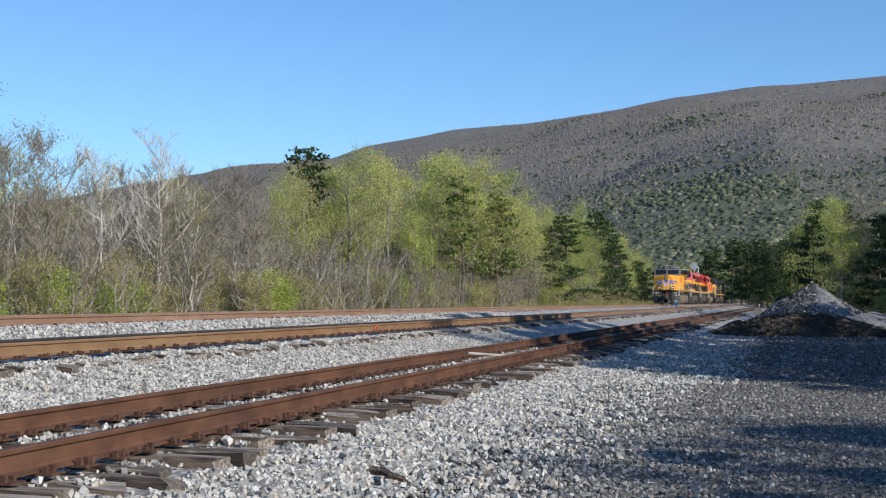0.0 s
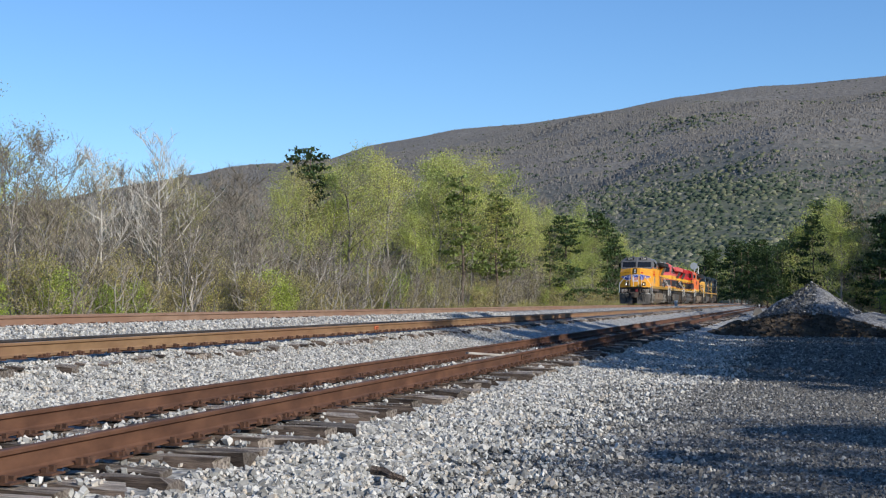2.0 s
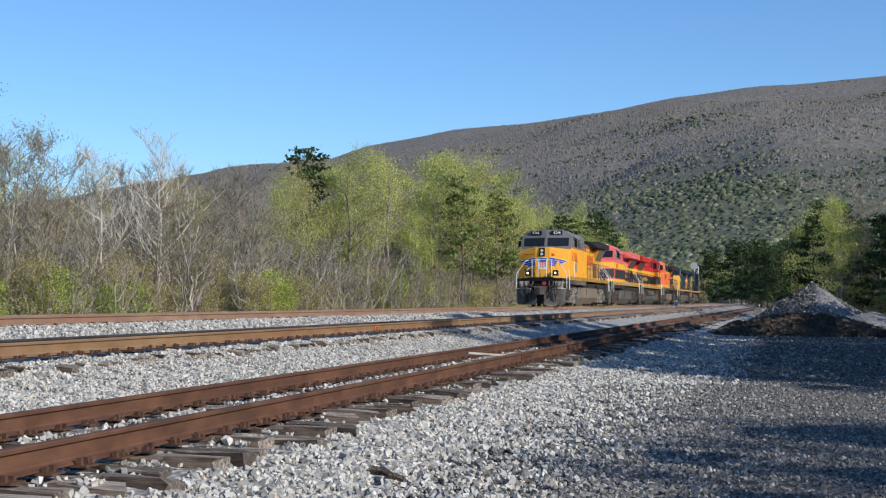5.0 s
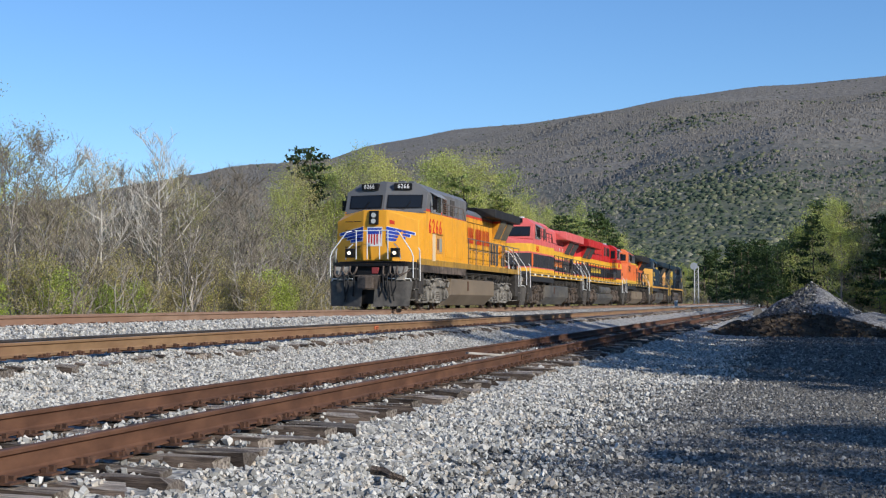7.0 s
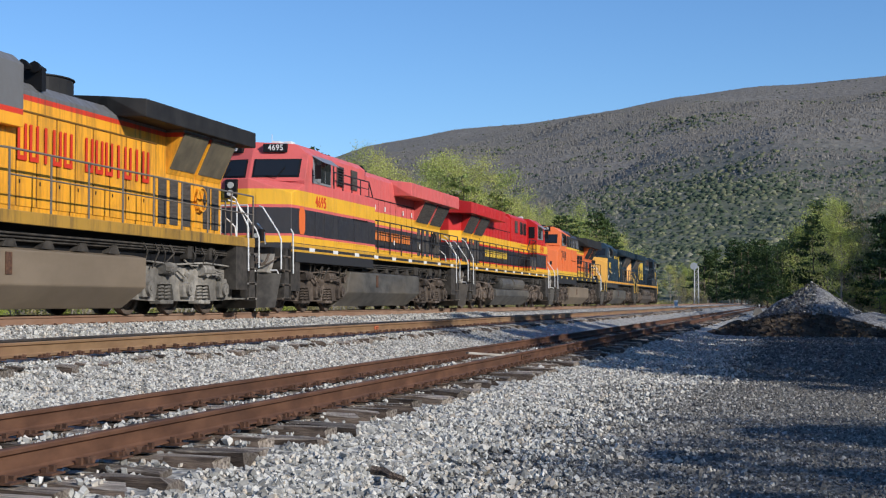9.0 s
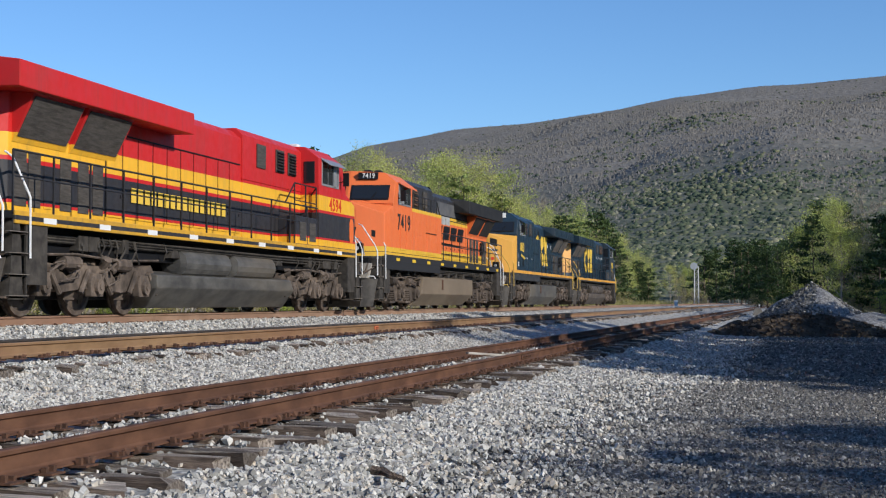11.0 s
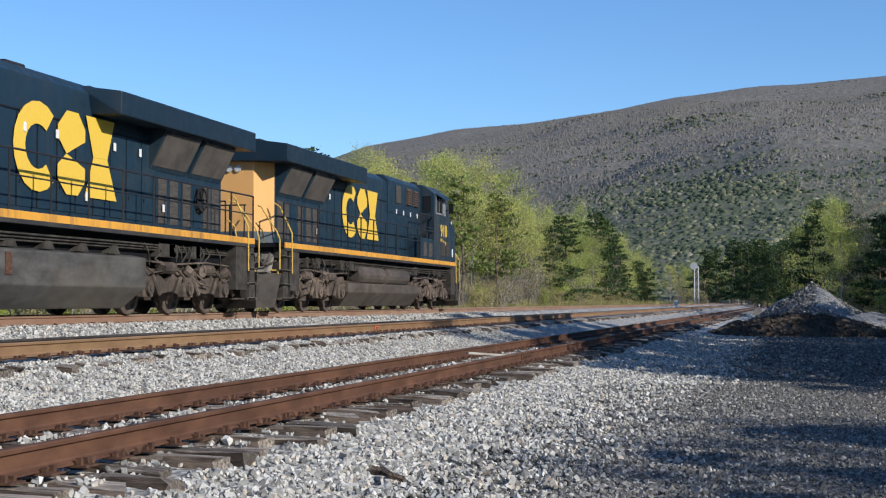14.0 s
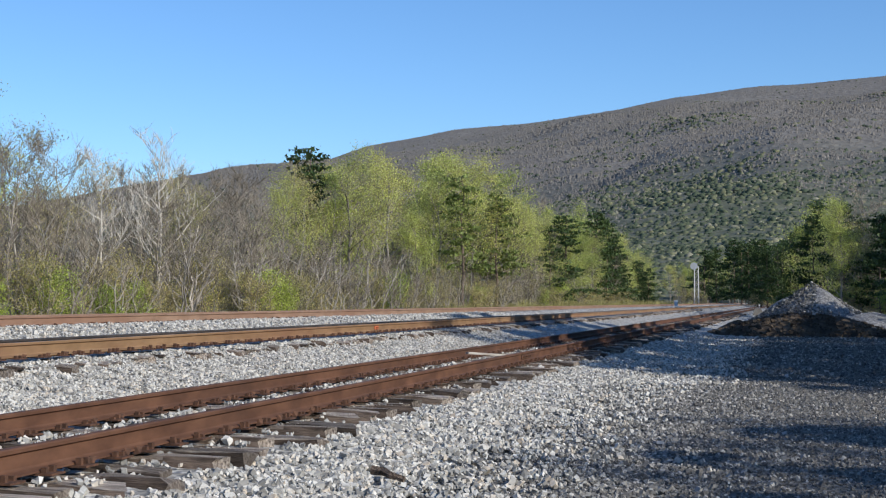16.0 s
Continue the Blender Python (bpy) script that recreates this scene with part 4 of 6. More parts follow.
def wheel_mesh():
    s = Shape()
    n = 28
    prof = [(0.46, 0.0), (0.535, 0.0), (0.53, 0.095), (0.555, 0.1), (0.555, 0.135), (0.45, 0.135), (0.42, 0.09), (0.2, 0.06), (0.13, 0.16), (0.0, 0.16), (0.0, -0.03), (0.14, -0.03), (0.2, 0.03), (0.42, 0.045)]
    for sx in (-1, 1):
        vs, fs = [], []
        for i in range(n):
            a = 6.28319 * i / n
            vs += [(sx * (0.85 - h), p * math.cos(a), p * math.sin(a)) for p, h in prof]
        k = len(prof)
        fs = [(i * k + j, i * k + (j + 1) % k, ((i + 1) % n) * k + (j + 1) % k, ((i + 1) % n) * k + j) for i in range(n) for j in range(k) if not (prof[j][0] == 0 and prof[(j + 1) % k][0] == 0)]
        s.add(vs, fs)
    s.cyl((-1.1, 0, 0), (1.1, 0, 0), 0.09, 10)
    for a in (0.4, 2.5, 4.6):
        for sx in (-1, 1):
            s.cyl((sx * 0.83, 0.3 * math.cos(a), 0.3 * math.sin(a)), (sx * 0.845, 0.3 * math.cos(a), 0.3 * math.sin(a)), 0.05, 8)
    return s.mesh("wheelset", WHEEL_STEEL)


WHEELS = wheel_mesh()
PLOW_BLACK = surface("grimy_black_steel", (0.045, 0.041, 0.037), (0.11, 0.1, 0.086), 2.5, 0.6, 0.1, 0.2, 0.01, stain=(0.1, 0.08, 0.06))
RUBBER_RED = plain("faded_red_rubber", (0.28, 0.05, 0.05), 0.6)
TRUCK_FLAT, TRUCK_ARCH = truck_mesh("flat", 1), truck_mesh("arch", 2)


def hull_cab():
    return [(1.52, 2.62, 3.5), (1.52, 2.95, 4.24), (1.1, 3.08, 4.56), (0, 2.88, 4.62), (0, 2.35, 3.5), (0, 2.68, 4.24)]


def locomotive(cfg, seed):
    r = random.Random(seed)
    L = thing("locomotive", cfg["label"], "locomotive", "coupled diesel locomotives")
    body, cabp, hoodp, sillp = cfg["aux"], cfg["cab"], cfg["hood"], cfg["sill"]
    wing0 = cfg["wing"]
    gear = cfg["gear"]

    # underframe, sills and walkways
    part("underframe", Shape().box(-1.2, 1.2, 0.9, 21.4, 1.3, 1.68, 0.02).box(-0.5, 0.5, 0.7, 21.6, 0.9, 1.35, 0.03), BLACK, L)
    for sx in (-1, 1):
        lo, hi = sorted((sx * 1.44, sx * 1.53))
        part("side_sill", Shape().box(lo, hi, 1.62, 21.2, 1.58, 1.8, 0.012), sillp, L)
        w0 = 9.4 if sx > 0 else 4.2
        lo, hi = sorted((sx * 0.9, sx * 1.5))
        part("walkway", Shape().box(lo, hi, w0, 21.3, 1.72, 1.79), BLACK, L)
        if cfg.get("reflect"):
            for y in np.arange(3.0, 21, 2.1):
                a, b = sorted((sx * 1.53, sx * 1.535))
                part("reflector", Shape().box(a, b, y, y + 0.45, 1.62, 1.72), cfg["reflect"], L)
    if cfg.get("skirt"):
        part("skirt", Shape().box(1.4, 1.525, 1.9, 9.2, 1.32, 1.6, 0.01), cfg["skirt"], L, "dark lower skirt under the cab")
    part("end_platform", Shape().box(-1.05, 1.05, 0.9, 1.7, 1.6, 1.65, 0.01), BLACK, L)
    part("end_platform", Shape().box(-1.5, 1.5, 20.3, 21.5, 1.66, 1.78, 0.01), BLACK, L)

    # nose and cab
    A, B2, C, D, E, F = hull_cab()
    mir = lambda p: (-p[0], p[1], p[2])
    nose = Shape().hull([(sx * a, b, c) for sx in (-1, 1) for a, b, c in ((1.52, 1.62, 1.62), (0.42, 1.18, 1.72), (0.42, 1.3, 3.5), (1.5, 1.66, 3.12), (1.52, 2.64, 3.42), (0.35, 2.45, 3.54), (1.52, 2.6, 1.62))], 0.025)
    part("nose", nose, cfg["nose"], L, "wide sloping nose")
    cab = Shape().hull([A, B2, C, D, E, F, mir(A), mir(B2), mir(C), (1.52, 5.1, 3.5), (1.52, 5.1, 4.24), (1.1, 5.1, 4.56), (0, 5.1, 4.6), (-1.52, 5.1, 3.5), (-1.52, 5.1, 4.24), (-1.1, 5.1, 4.56)], 0.02)
    cab.box(-1.518, 1.518, 2.6, 5.1, 1.62, 3.52)
    cabo = part("cab", cab, cabp, L, "boxy crew cab")
    for sx in (-1, 1):
        q = [E, A, B2, F] if sx > 0 else [mir(A), E, F, mir(B2)]
        u0, u1 = (0.09, 0.86) if sx > 0 else (0.14, 0.91)
        gasket = panel(Shape(), q, u0 - 0.03, u1 + 0.03, 0.15, 0.84, 0.014, 0.03)
        part("windshield", panel(Shape(), q, u0, u1, 0.2, 0.79, 0.03, 0.03), GLASS, cabo, "tinted windshield")
        part("windshield_gasket", gasket, cfg["gasket"], cabo)
        if cfg.get("brow"):
            part("windshield_apron", panel(Shape(), q, 0.005, 0.995, -0.06, 0.2, 0.008, 0.02), cfg["brow"], cabo, "grey apron below the windshield")
        bq = [(0, 2.66, 4.25), (1.52, 2.93, 4.25), (1.52, 2.93, 4.58), (0, 2.66, 4.58)] if sx > 0 else [(-1.52, 2.93, 4.25), (0, 2.66, 4.25), (0, 2.66, 4.58), (-1.52, 2.93, 4.58)]
        board = part("number_board", panel(Shape(), bq, 0.2 if sx > 0 else 0.38, 0.62 if sx > 0 else 0.8, 0.22, 0.9, 0.02, 0.3), BLACK if not cfg.get("white_board") else WHITE, cabo, "number board over the windshield")
        a, b = Vector(bq[0]), Vector(bq[1])
        n = (b - a).cross(Vector(bq[3]) - a).normalized()
        mid = lerp(lerp(bq[0], bq[1], 0.42 if sx > 0 else 0.58), lerp(bq[3], bq[2], 0.42 if sx > 0 else 0.58), 0.555) + n * 0.024
        letters(cfg["number"], 0.22, mid, math.atan2(b.y - a.y, b.x - a.x), WHITE if not cfg.get("white_board") else BLACK, cabo, "board_number", 0.85)
        n = (Vector(q[1]) - Vector(q[0])).cross(Vector(q[3]) - Vector(q[0])).normalized()
        wip = Shape()
        w0 = lerp(lerp(q[0], q[1], 0.5), lerp(q[3], q[2], 0.5), 0.12) + n * 0.05
        wip.tube([w0, lerp(lerp(q[0], q[1], 0.62), lerp(q[3], q[2], 0.62), 0.5) + n * 0.05], 0.012, 4)
        wip.tube([w0, lerp(lerp(q[0], q[1], 0.32), lerp(q[3], q[2], 0.32), 0.2) + n * 0.05], 0.012, 4)
        part("wiper", wip, BLACK, cabo)
        x0, x1 = sorted((sx * 1.515, sx * 1.535))
        fr = Shape().box(x0, x1, 3.3, 4.86, 3.5, 4.22, 0.004)
        part("window_frame", fr, cfg["frame"], cabo, "pale metal window frame")
        for y0, y1 in ((3.36, 3.8), (3.86, 4.3), (4.36, 4.8)):
            x2, x3 = sorted((sx * 1.53, sx * 1.542))
            part("side_window", Shape().box(x2, x3, y0, y1, 3.56, 4.16), GLASS if y0 > 3.8 else PALE_GLASS, cabo)
        x2, x3 = sorted((sx * 1.54, sx * 1.57))
        part("shutter", Shape().box(x2, x3, 3.62, 3.86, 3.54, 4.17, 0.004), cfg["frame"], cabo, "half-open sliding window sash")
        part("sunshade", Shape().hull([(sx * 1.53, 3.25, 4.26), (sx * 1.53, 4.9, 4.26), (sx * 1.78, 3.35, 4.08), (sx * 1.78, 4.8, 4.08), (sx * 1.53, 3.25, 4.23), (sx * 1.53, 4.9, 4.23), (sx * 1.78, 4.8, 4.05)]), cfg["shade"], cabo, "metal sunshade over the cab window")
        letters(cfg["number"], cfg["num_size"], (sx * 1.524, 4.0 if sx > 0 else 3.6, cfg["num_z"]), math.pi / 2 * sx, cfg["num_mat"], cabo, "road_number", 1.0, cfg.get("num_gap", 1.15))
        mirror = Shape().tube([(sx * 1.52, 3.28, 3.7), (sx * 1.72, 3.2, 3.75)], 0.014, 5).box(min(sx * 1.62, sx * 1.8), max(sx * 1.62, sx * 1.8), 3.17, 3.2, 3.6, 3.98, 0.008)
        part("mirror", mirror, BLACK, cabo)
    roof = Shape()
    for x, y, h in ((0.4, 3.6, 0.1), (-0.5, 4.2, 0.14), (0.1, 4.7, 0.08), (0.8, 3.4, 0.06)):
        roof.box(x - 0.12, x + 0.12, y - 0.15, y + 0.15, 4.52, 4.6 + h, 0.03)
    roof.tube([(0.3, 3.4, 4.55), (0.3, 3.4, 4.9)], 0.008, 4)
    part("roof_antennas", roof, cfg["roof"], cabo)
    # nose details
    lamp = Shape().hull([(x, y, z) for x in (-0.2, 0.14) for y, z in ((1.16, 2.98), (1.4, 2.98), (1.24, 3.46), (1.4, 3.5))], 0.02)
    house = part("headlight_housing", lamp, BLACK, L)
    for z in (3.1, 3.31):
        part("headlight", Shape().cyl((-0.03, 1.14 + (z - 3.0) * 0.14, z), (-0.03, 1.3, z), 0.085), LAMP_GLASS, house, "round sealed-beam headlight")
    door = panel(Shape(), [(0.5, 1.21, 1.75), (1.48, 1.61, 1.75), (1.48, 1.64, 3.1), (0.5, 1.33, 3.42)], 0.12, 0.62, 0.04, 0.95, 0.012, 0.02)
    part("nose_door", door, cfg["nose"], L)
    grabs = Shape()
    for z in (2.2, 2.5, 2.8, 3.1):
        for x in (-0.65, -1.0):
            y = 1.18 + (abs(x) - 0.42) * 0.4 + (z - 1.7) * 0.07
            grabs.tube([(x - 0.13, y + 0.03, z), (x - 0.13, y - 0.06, z), (x + 0.13, y - 0.1, z), (x + 0.13, y, z)], 0.014, 5)
    part("grab_irons", grabs, BLACK, L, "row of small grab irons", "stuff")
    for sx in (-1, 1):
        box = part("ditch_light", Shape().box(sx * 0.82 - 0.15, sx * 0.82 + 0.15, 0.86, 1.12, 1.82, 2.14, 0.03), BLACK, L)
        part("lens", Shape().cyl((sx * 0.82, 0.845, 1.97), (sx * 0.82, 0.9, 1.97), 0.065), LAMP_LIT if cfg.get("lit") else LAMP_GLASS, box, "round lamp lens")

    # equipment compartment behind the cab
    part("lower_compartment", Shape().box(-0.98, 1.52, 5.09, 9.45, 1.62, 3.5, 0.02), body, L)
    up = Shape().hull([(x, y, z) for y in (5.1, 9.5 if cfg["es"] else 10.9) for x, z in ((-1.0, 3.3), (1.16, 3.3), (1.16, 4.4), (-1.0, 4.4), (0.95, 4.58), (-0.8, 4.58))], 0.015)
    uppo = part("upper_compartment", up, body, L)
    for y in (5.6, 6.55, 7.95):
        for sx in (1, -1):
            xf = 1.165 if sx > 0 else -1.005
            fr = part("louvre_vent", Shape().box(min(xf, xf + sx * 0.03), max(xf, xf + sx * 0.03), y, y + 0.62, 3.68, 4.28, 0.004), GRILLE, uppo, "louvred air intake")
            s = Shape()
            for k in range(7):
                z = 3.74 + 0.08 * k
                s.hull([(xf + sx * 0.03, y + 0.04, z), (xf + sx * 0.03, y + 0.58, z), (xf + sx * 0.075, y + 0.04, z - 0.03), (xf + sx * 0.075, y + 0.58, z - 0.03), (xf + sx * 0.03, y + 0.04, z + 0.012), (xf + sx * 0.03, y + 0.58, z + 0.012)])
            if y < 7:
                part("slats", s, cfg["louvre"], fr)
    hr = Shape()
    for y in (5.35, 6.2, 7.1, 8.0, 8.9):
        hr.tube([(1.47, y, 3.5), (1.47, y, 3.98)], 0.018, 5)
    hr.tube([(1.47, 5.35, 3.98), (1.47, 8.9, 3.98), (1.47, 9.3, 3.55), (1.3, 9.5, 3.1), (1.2, 9.6, 2.4)], 0.02, 5)
    hr.tube([(1.47, 5.35, 3.75), (1.47, 8.9, 3.75)], 0.014, 5)
    part("roof_handrail", hr, cfg["rail_mat"], L)
    part("access_door", Shape().box(1.515, 1.535, 3.5, 4.1, 2.0, 2.75, 0.004), body, L)
    if not cfg.get("battery"):
        part("access_door", Shape().box(1.515, 1.53, 4.3, 5.0, 2.05, 2.7, 0.004), body, L)
    for y in (5.6, 7.2):
        part("access_door", Shape().box(1.515, 1.53, y, y + 1.4, 1.95, 2.6, 0.006), body, L)
    for y in (5.14, 7.1, 8.72):
        part("panel_seam", Shape().box(1.515, 1.524, y, y + 0.022, 1.85, 3.46), body, L)
    for y0, y1 in ((5.6, 7.0), (7.2, 8.6)):
        part("panel_seam", Shape().box(1.515, 1.524, y0 - 0.02, y1 + 0.02, 2.605, 2.625), body, L)
    if not cfg.get("battery"):
        part("drip_rail", Shape().box(1.515, 1.55, 7.0, 8.6, 2.72, 2.74), BLACK, L)
    if cfg.get("battery"):
        part("open_battery_box", Shape().box(1.5, 1.53, 4.15, 5.05, 2.05, 2.72, 0.004), cfg["battery"], L, "faded peeling battery box panel")
        part("battery_door", Shape().box(1.53, 1.545, 3.5, 3.95, 1.75, 2.75, 0.004), plain("faded_cream", (0.72, 0.55, 0.33), 0.6), L, "faded cream door panel")
        part("battery_panel", Shape().box(1.526, 1.536, 4.24, 4.52, 2.18, 2.6, 0.004), BROWN_SLAT, L, "rusted brown panel in the battery box")
        part("battery_panel", Shape().box(1.526, 1.538, 4.6, 4.98, 2.12, 2.62, 0.004), plain("grey_peeled_panel", (0.3, 0.3, 0.25), 0.7), L, "bare grey panel in the battery box")
        part("battery_frame", Shape().box(1.526, 1.56, 3.45, 5.08, 2.75, 2.78, 0.004), plain("rusty_trim", (0.36, 0.17, 0.05), 0.8), L)

    # long hood, doors, radiator wings
    hood = Shape().hull([(sx * x, y, z) for sx in (-1, 1) for y in (9.44, 20.45) for x, z in ((0.95, 1.75), (0.95, 4.3 if cfg["es"] else 4.02), (0.72, 4.5 if cfg["es"] else 4.22))], 0.02)
    part("hood", hood, hoodp, L, "long engine hood")
    for sx in (-1, 1):
        y = 9.6
        while y < 16.6:
            a, b = sorted((sx * 0.945, sx * 0.968))
            part("hood_door", Shape().box(a, b, y, y + 0.66, 1.95, 3.62, 0.006), hoodp, L)
            part("latch", Shape().box(min(sx * 0.968, sx * 0.98), max(sx * 0.968, sx * 0.98), y + 0.06, y + 0.09, 2.35, 2.42), BLACK, L)
            part("door_seam", Shape().box(min(sx * 0.944, sx * 0.952), max(sx * 0.944, sx * 0.952), y + 0.662, y + 0.718, 1.95, 3.62), cfg.get("seam", BLACK), L)
            y += 0.72
        part("door_header", Shape().box(min(sx * 0.95, sx * 0.975), max(sx * 0.95, sx * 0.975), 9.6, 16.8, 3.63, 3.66), cfg.get("seam", BLACK), L)
        a, b = sorted((sx * 0.945, sx * 0.965))
        for y0 in (16.9, 17.5, 18.2, 18.8, 19.35, 19.85):
            part("vent_door", Shape().box(a, b, y0, y0 + 0.42, 1.95, 2.95, 0.004), GRILLE if y0 != 18.8 else hoodp, L)
        lo = cfg["wing_z"]
        w = Shape().hull([(0.0, y, z) for y in (wing0 + 0.1, 21.15) for z in (lo + 0.04, 4.58 if cfg["es"] else 4.47)] + [(sx * 1.56, y, z) for y, z in ((wing0 + 0.2, lo), (wing0 + 0.2, 4.36), (21.15, lo), (21.15, 4.36))] + [(sx * 0.8, wing0 + 0.1, lo + 0.02), (sx * 0.8, wing0 - 0.05, 4.4), (sx * 0.9, 21.1, lo + 0.02)], 0.02)
        part("radiator_wing", w, cfg["wing_mat"], L, "overhanging radiator housing")
        for y0, y1 in ((16.4, 18.3), (18.45, 20.35)) if cfg["es"] else ((17.3, 18.75), (18.85, 20.35)):
            s = Shape().hull([(sx * x, y, z) for y in (y0, y1) for x, z in ((0.9, 3.05), (0.96, 3.06), (1.4, lo + 0.05), (0.9, lo + 0.05))])
            duct = part("radiator_duct", s, cfg.get("duct", hoodp), L, "sloping radiator air duct")
            q = [(0.965, y0, 3.08), (0.965, y1, 3.08), (1.4, y1, lo), (1.4, y0, lo)] if sx > 0 else [(-0.965, y1, 3.08), (-0.965, y0, 3.08), (-1.4, y0, lo), (-1.4, y1, lo)]
            part("radiator_screen", panel(Shape(), q, 0.04, 0.96, 0.1, 0.94, 0.012, 0.02), GRILLE if not cfg.get("screen") else cfg["screen"], duct, "wire-mesh intake screen")
    top, crest = Shape(), 4.58 if cfg["es"] else 4.47
    for k in range(6 if cfg["es"] else 5):
        y = wing0 + 0.9 + k * 1.0
        top.box(-0.5, 0.5, y, y + 0.75, crest - 0.05, crest + 0.02, 0.01)
    part("radiator_grilles", top, BLACK_WING, L)
    part("exhaust_stack", Shape().hull([(0.42 * math.cos(a), 13.85 + 0.7 * math.sin(a), z) for a in np.linspace(0, 6.28, 17) for z in (4.15, 4.62)]).hull([(0.45 * math.cos(a), 13.85 + 0.73 * math.sin(a), z) for a in np.linspace(0, 6.28, 17) for z in (4.625, 4.65)]) if not cfg["es"] else Shape().box(-0.4, 0.4, 11.6, 12.3, 4.4, 4.66, 0.05), BLACK_WING if not cfg.get("stack") else cfg["stack"], L, "sooty exhaust stack")
    horn, hy = Shape(), 10.2 if cfg["es"] else 12.0
    for dx, ln in ((-0.2, 0.35), (0.0, 0.45), (0.2, 0.4)):
        horn.tube([(0.75 + dx * 0.5, hy + dx, 4.52), (0.75 + dx * 0.5, hy + dx - ln * 0.6, 4.52), (0.75 + dx * 0.5, hy + dx - ln, 4.52)], 0.03, 8, 0.11)
    horn.box(0.4, 0.95, hy - 0.1, hy + 0.05, 4.1, 4.5)
    part("air_horn", horn, BLACK, L)
    # rear end of the hood
    rear = part("hood_end", Shape().hull([(sx * x, y, z) for sx in (-1, 1) for x, y, z in ((0.95, 20.44, 1.76), (0.95, 20.44, 3.95), (0.55, 20.95, 1.76), (0.55, 20.95, 3.95))], 0.02), cfg["rear"], L, "angled rear end of the hood")
    part("rear_headlight", Shape().cyl((0.12, 20.94, 3.75), (0.12, 21.0, 3.75), 0.09).cyl((-0.12, 20.94, 3.75), (-0.12, 21.0, 3.75), 0.09), LAMP_GLASS, rear, "twin rear headlights")
    bw = Shape().tube([(1.06, 19.05 + 0.27 * math.cos(t), 2.6 + 0.27 * math.sin(t)) for t in np.linspace(0, 6.283, 17)], 0.022, 5)
    for t in np.linspace(0, 3.1416, 4)[:3]:
        bw.tube([(1.05, 19.05 - 0.27 * math.cos(t), 2.6 - 0.27 * math.sin(t)), (1.05, 19.05 + 0.27 * math.cos(t), 2.6 + 0.27 * math.sin(t))], 0.015, 4)
    bw.box(0.96, 1.03, 18.9, 19.2, 2.3, 2.85, 0.02)
    part("brake_wheel", bw, BLACK_WING if cfg["es"] else hoodp, L, "hand brake wheel on the hood")
    # handrails along the walkway
    for sx, w0 in ((1, 9.9), (-1, 4.6)):
        posts = np.linspace(w0, 21.2, 9 if sx > 0 else 13)
        rail = Shape()
        for y in posts:
            rail.tube([(sx * 1.48, y, 1.62), (sx * 1.48, y, 2.82)], 0.022, 5)
        rail.tube([(sx * 1.0, w0 - 0.25, 2.9), (sx * 1.48, w0, 2.84), (sx * 1.48, 21.2, 2.82)], 0.022, 6)
        rail.tube([(sx * 1.48, w0, 2.4), (sx * 1.48, 21.2, 2.38)], 0.016, 5)
        part("handrail", rail, cfg["rail_mat"], L, "pipe handrail along the walkway")
    # end steps with rails
    for y0, y1, sg, nm in ((0.95, 1.62, 1, "front"), (20.75, 21.45, -1, "rear")):
        for sx in (-1, 1):
            a, b = sorted((sx * 0.75, sx * 1.5))
            well = Shape()
            well.box(min(sx * 1.46, sx * 1.5), max(sx * 1.46, sx * 1.5), y1 - 0.03 if sg > 0 else y0, y1 if sg > 0 else y0 + 0.03, 0.3, 1.75)
            yy = y1 if sg > 0 else y0
            well.box(a, b, min(yy, yy + 0.7 * sg), max(yy, yy + 0.7 * sg), 0.55, 1.62, 0.01)
            well.hull([(x, y, z) for x in (a, b) for y, z in ((y0 + 0.12, 0.3), (y1 - 0.12, 0.3), (y0 + 0.25, 1.66), (y1 - 0.25, 1.66))])
            part("step_well", well, UNDER_DARK, L, "boarding step well")
            for k in range(4):
                z = 0.32 + 0.36 * k
                st = part("step", Shape().box(a, b, y0 + 0.05 * k * (sg > 0), y1 - 0.05 * k * (sg < 0), z, z + 0.035), gear, L)
                part("tread_edge", Shape().box(sx * 1.5 - 0.06, sx * 1.5 + 0.012, y0 + 0.02, y1 - 0.02, z + 0.036, z + 0.05), PIPE_GREY, st)
            hr = Shape()
            yf, yb = (y0 - 0.1, y1 + 0.02) if sg > 0 else (y1 + 0.1, y0 - 0.02)
            hr.tube([(sx * 0.8, yf + 0.28 * sg, 2.75), (sx * 0.95, yf + 0.12 * sg, 2.7), (sx * 1.42, yf, 2.05), (sx * 1.5, yf, 1.85), (sx * 1.5, yf, 1.1)], 0.02, 6)
            hr.tube([(sx * 1.05, yb, 2.85), (sx * 1.2, yb, 2.75), (sx * 1.54, yb, 2.05), (sx * 1.55, yb, 1.0)], 0.02, 6)
            hr.tube([(sx * 0.75, yf + 0.25 * sg, 2.3), (sx * 0.95, yf + 0.2 * sg, 2.1), (sx * 1.0, yf + 0.2 * sg, 1.75)], 0.02, 6)
            part("step_handrail", hr, cfg["rail_end"], L, "bent pipe grab rail at the steps")
        ye = 0.82 if sg > 0 else 21.6
        s = Shape()
        for x in (-0.55, -0.15, 0.3, 0.6):
            s.tube([(x, ye, 1.75), (x, ye, 2.75)], 0.02, 5)
        s.tube([(-0.6, ye, 2.75), (0.6, ye, 2.75)], 0.02, 5)
        part("end_railing", s, cfg["rail_end"] if sg > 0 else cfg["rail_mat"], L)
        # plow, coupler, hoses
        d = -1 if sg > 0 else 1
        yc = 0.62 if sg > 0 else 21.7
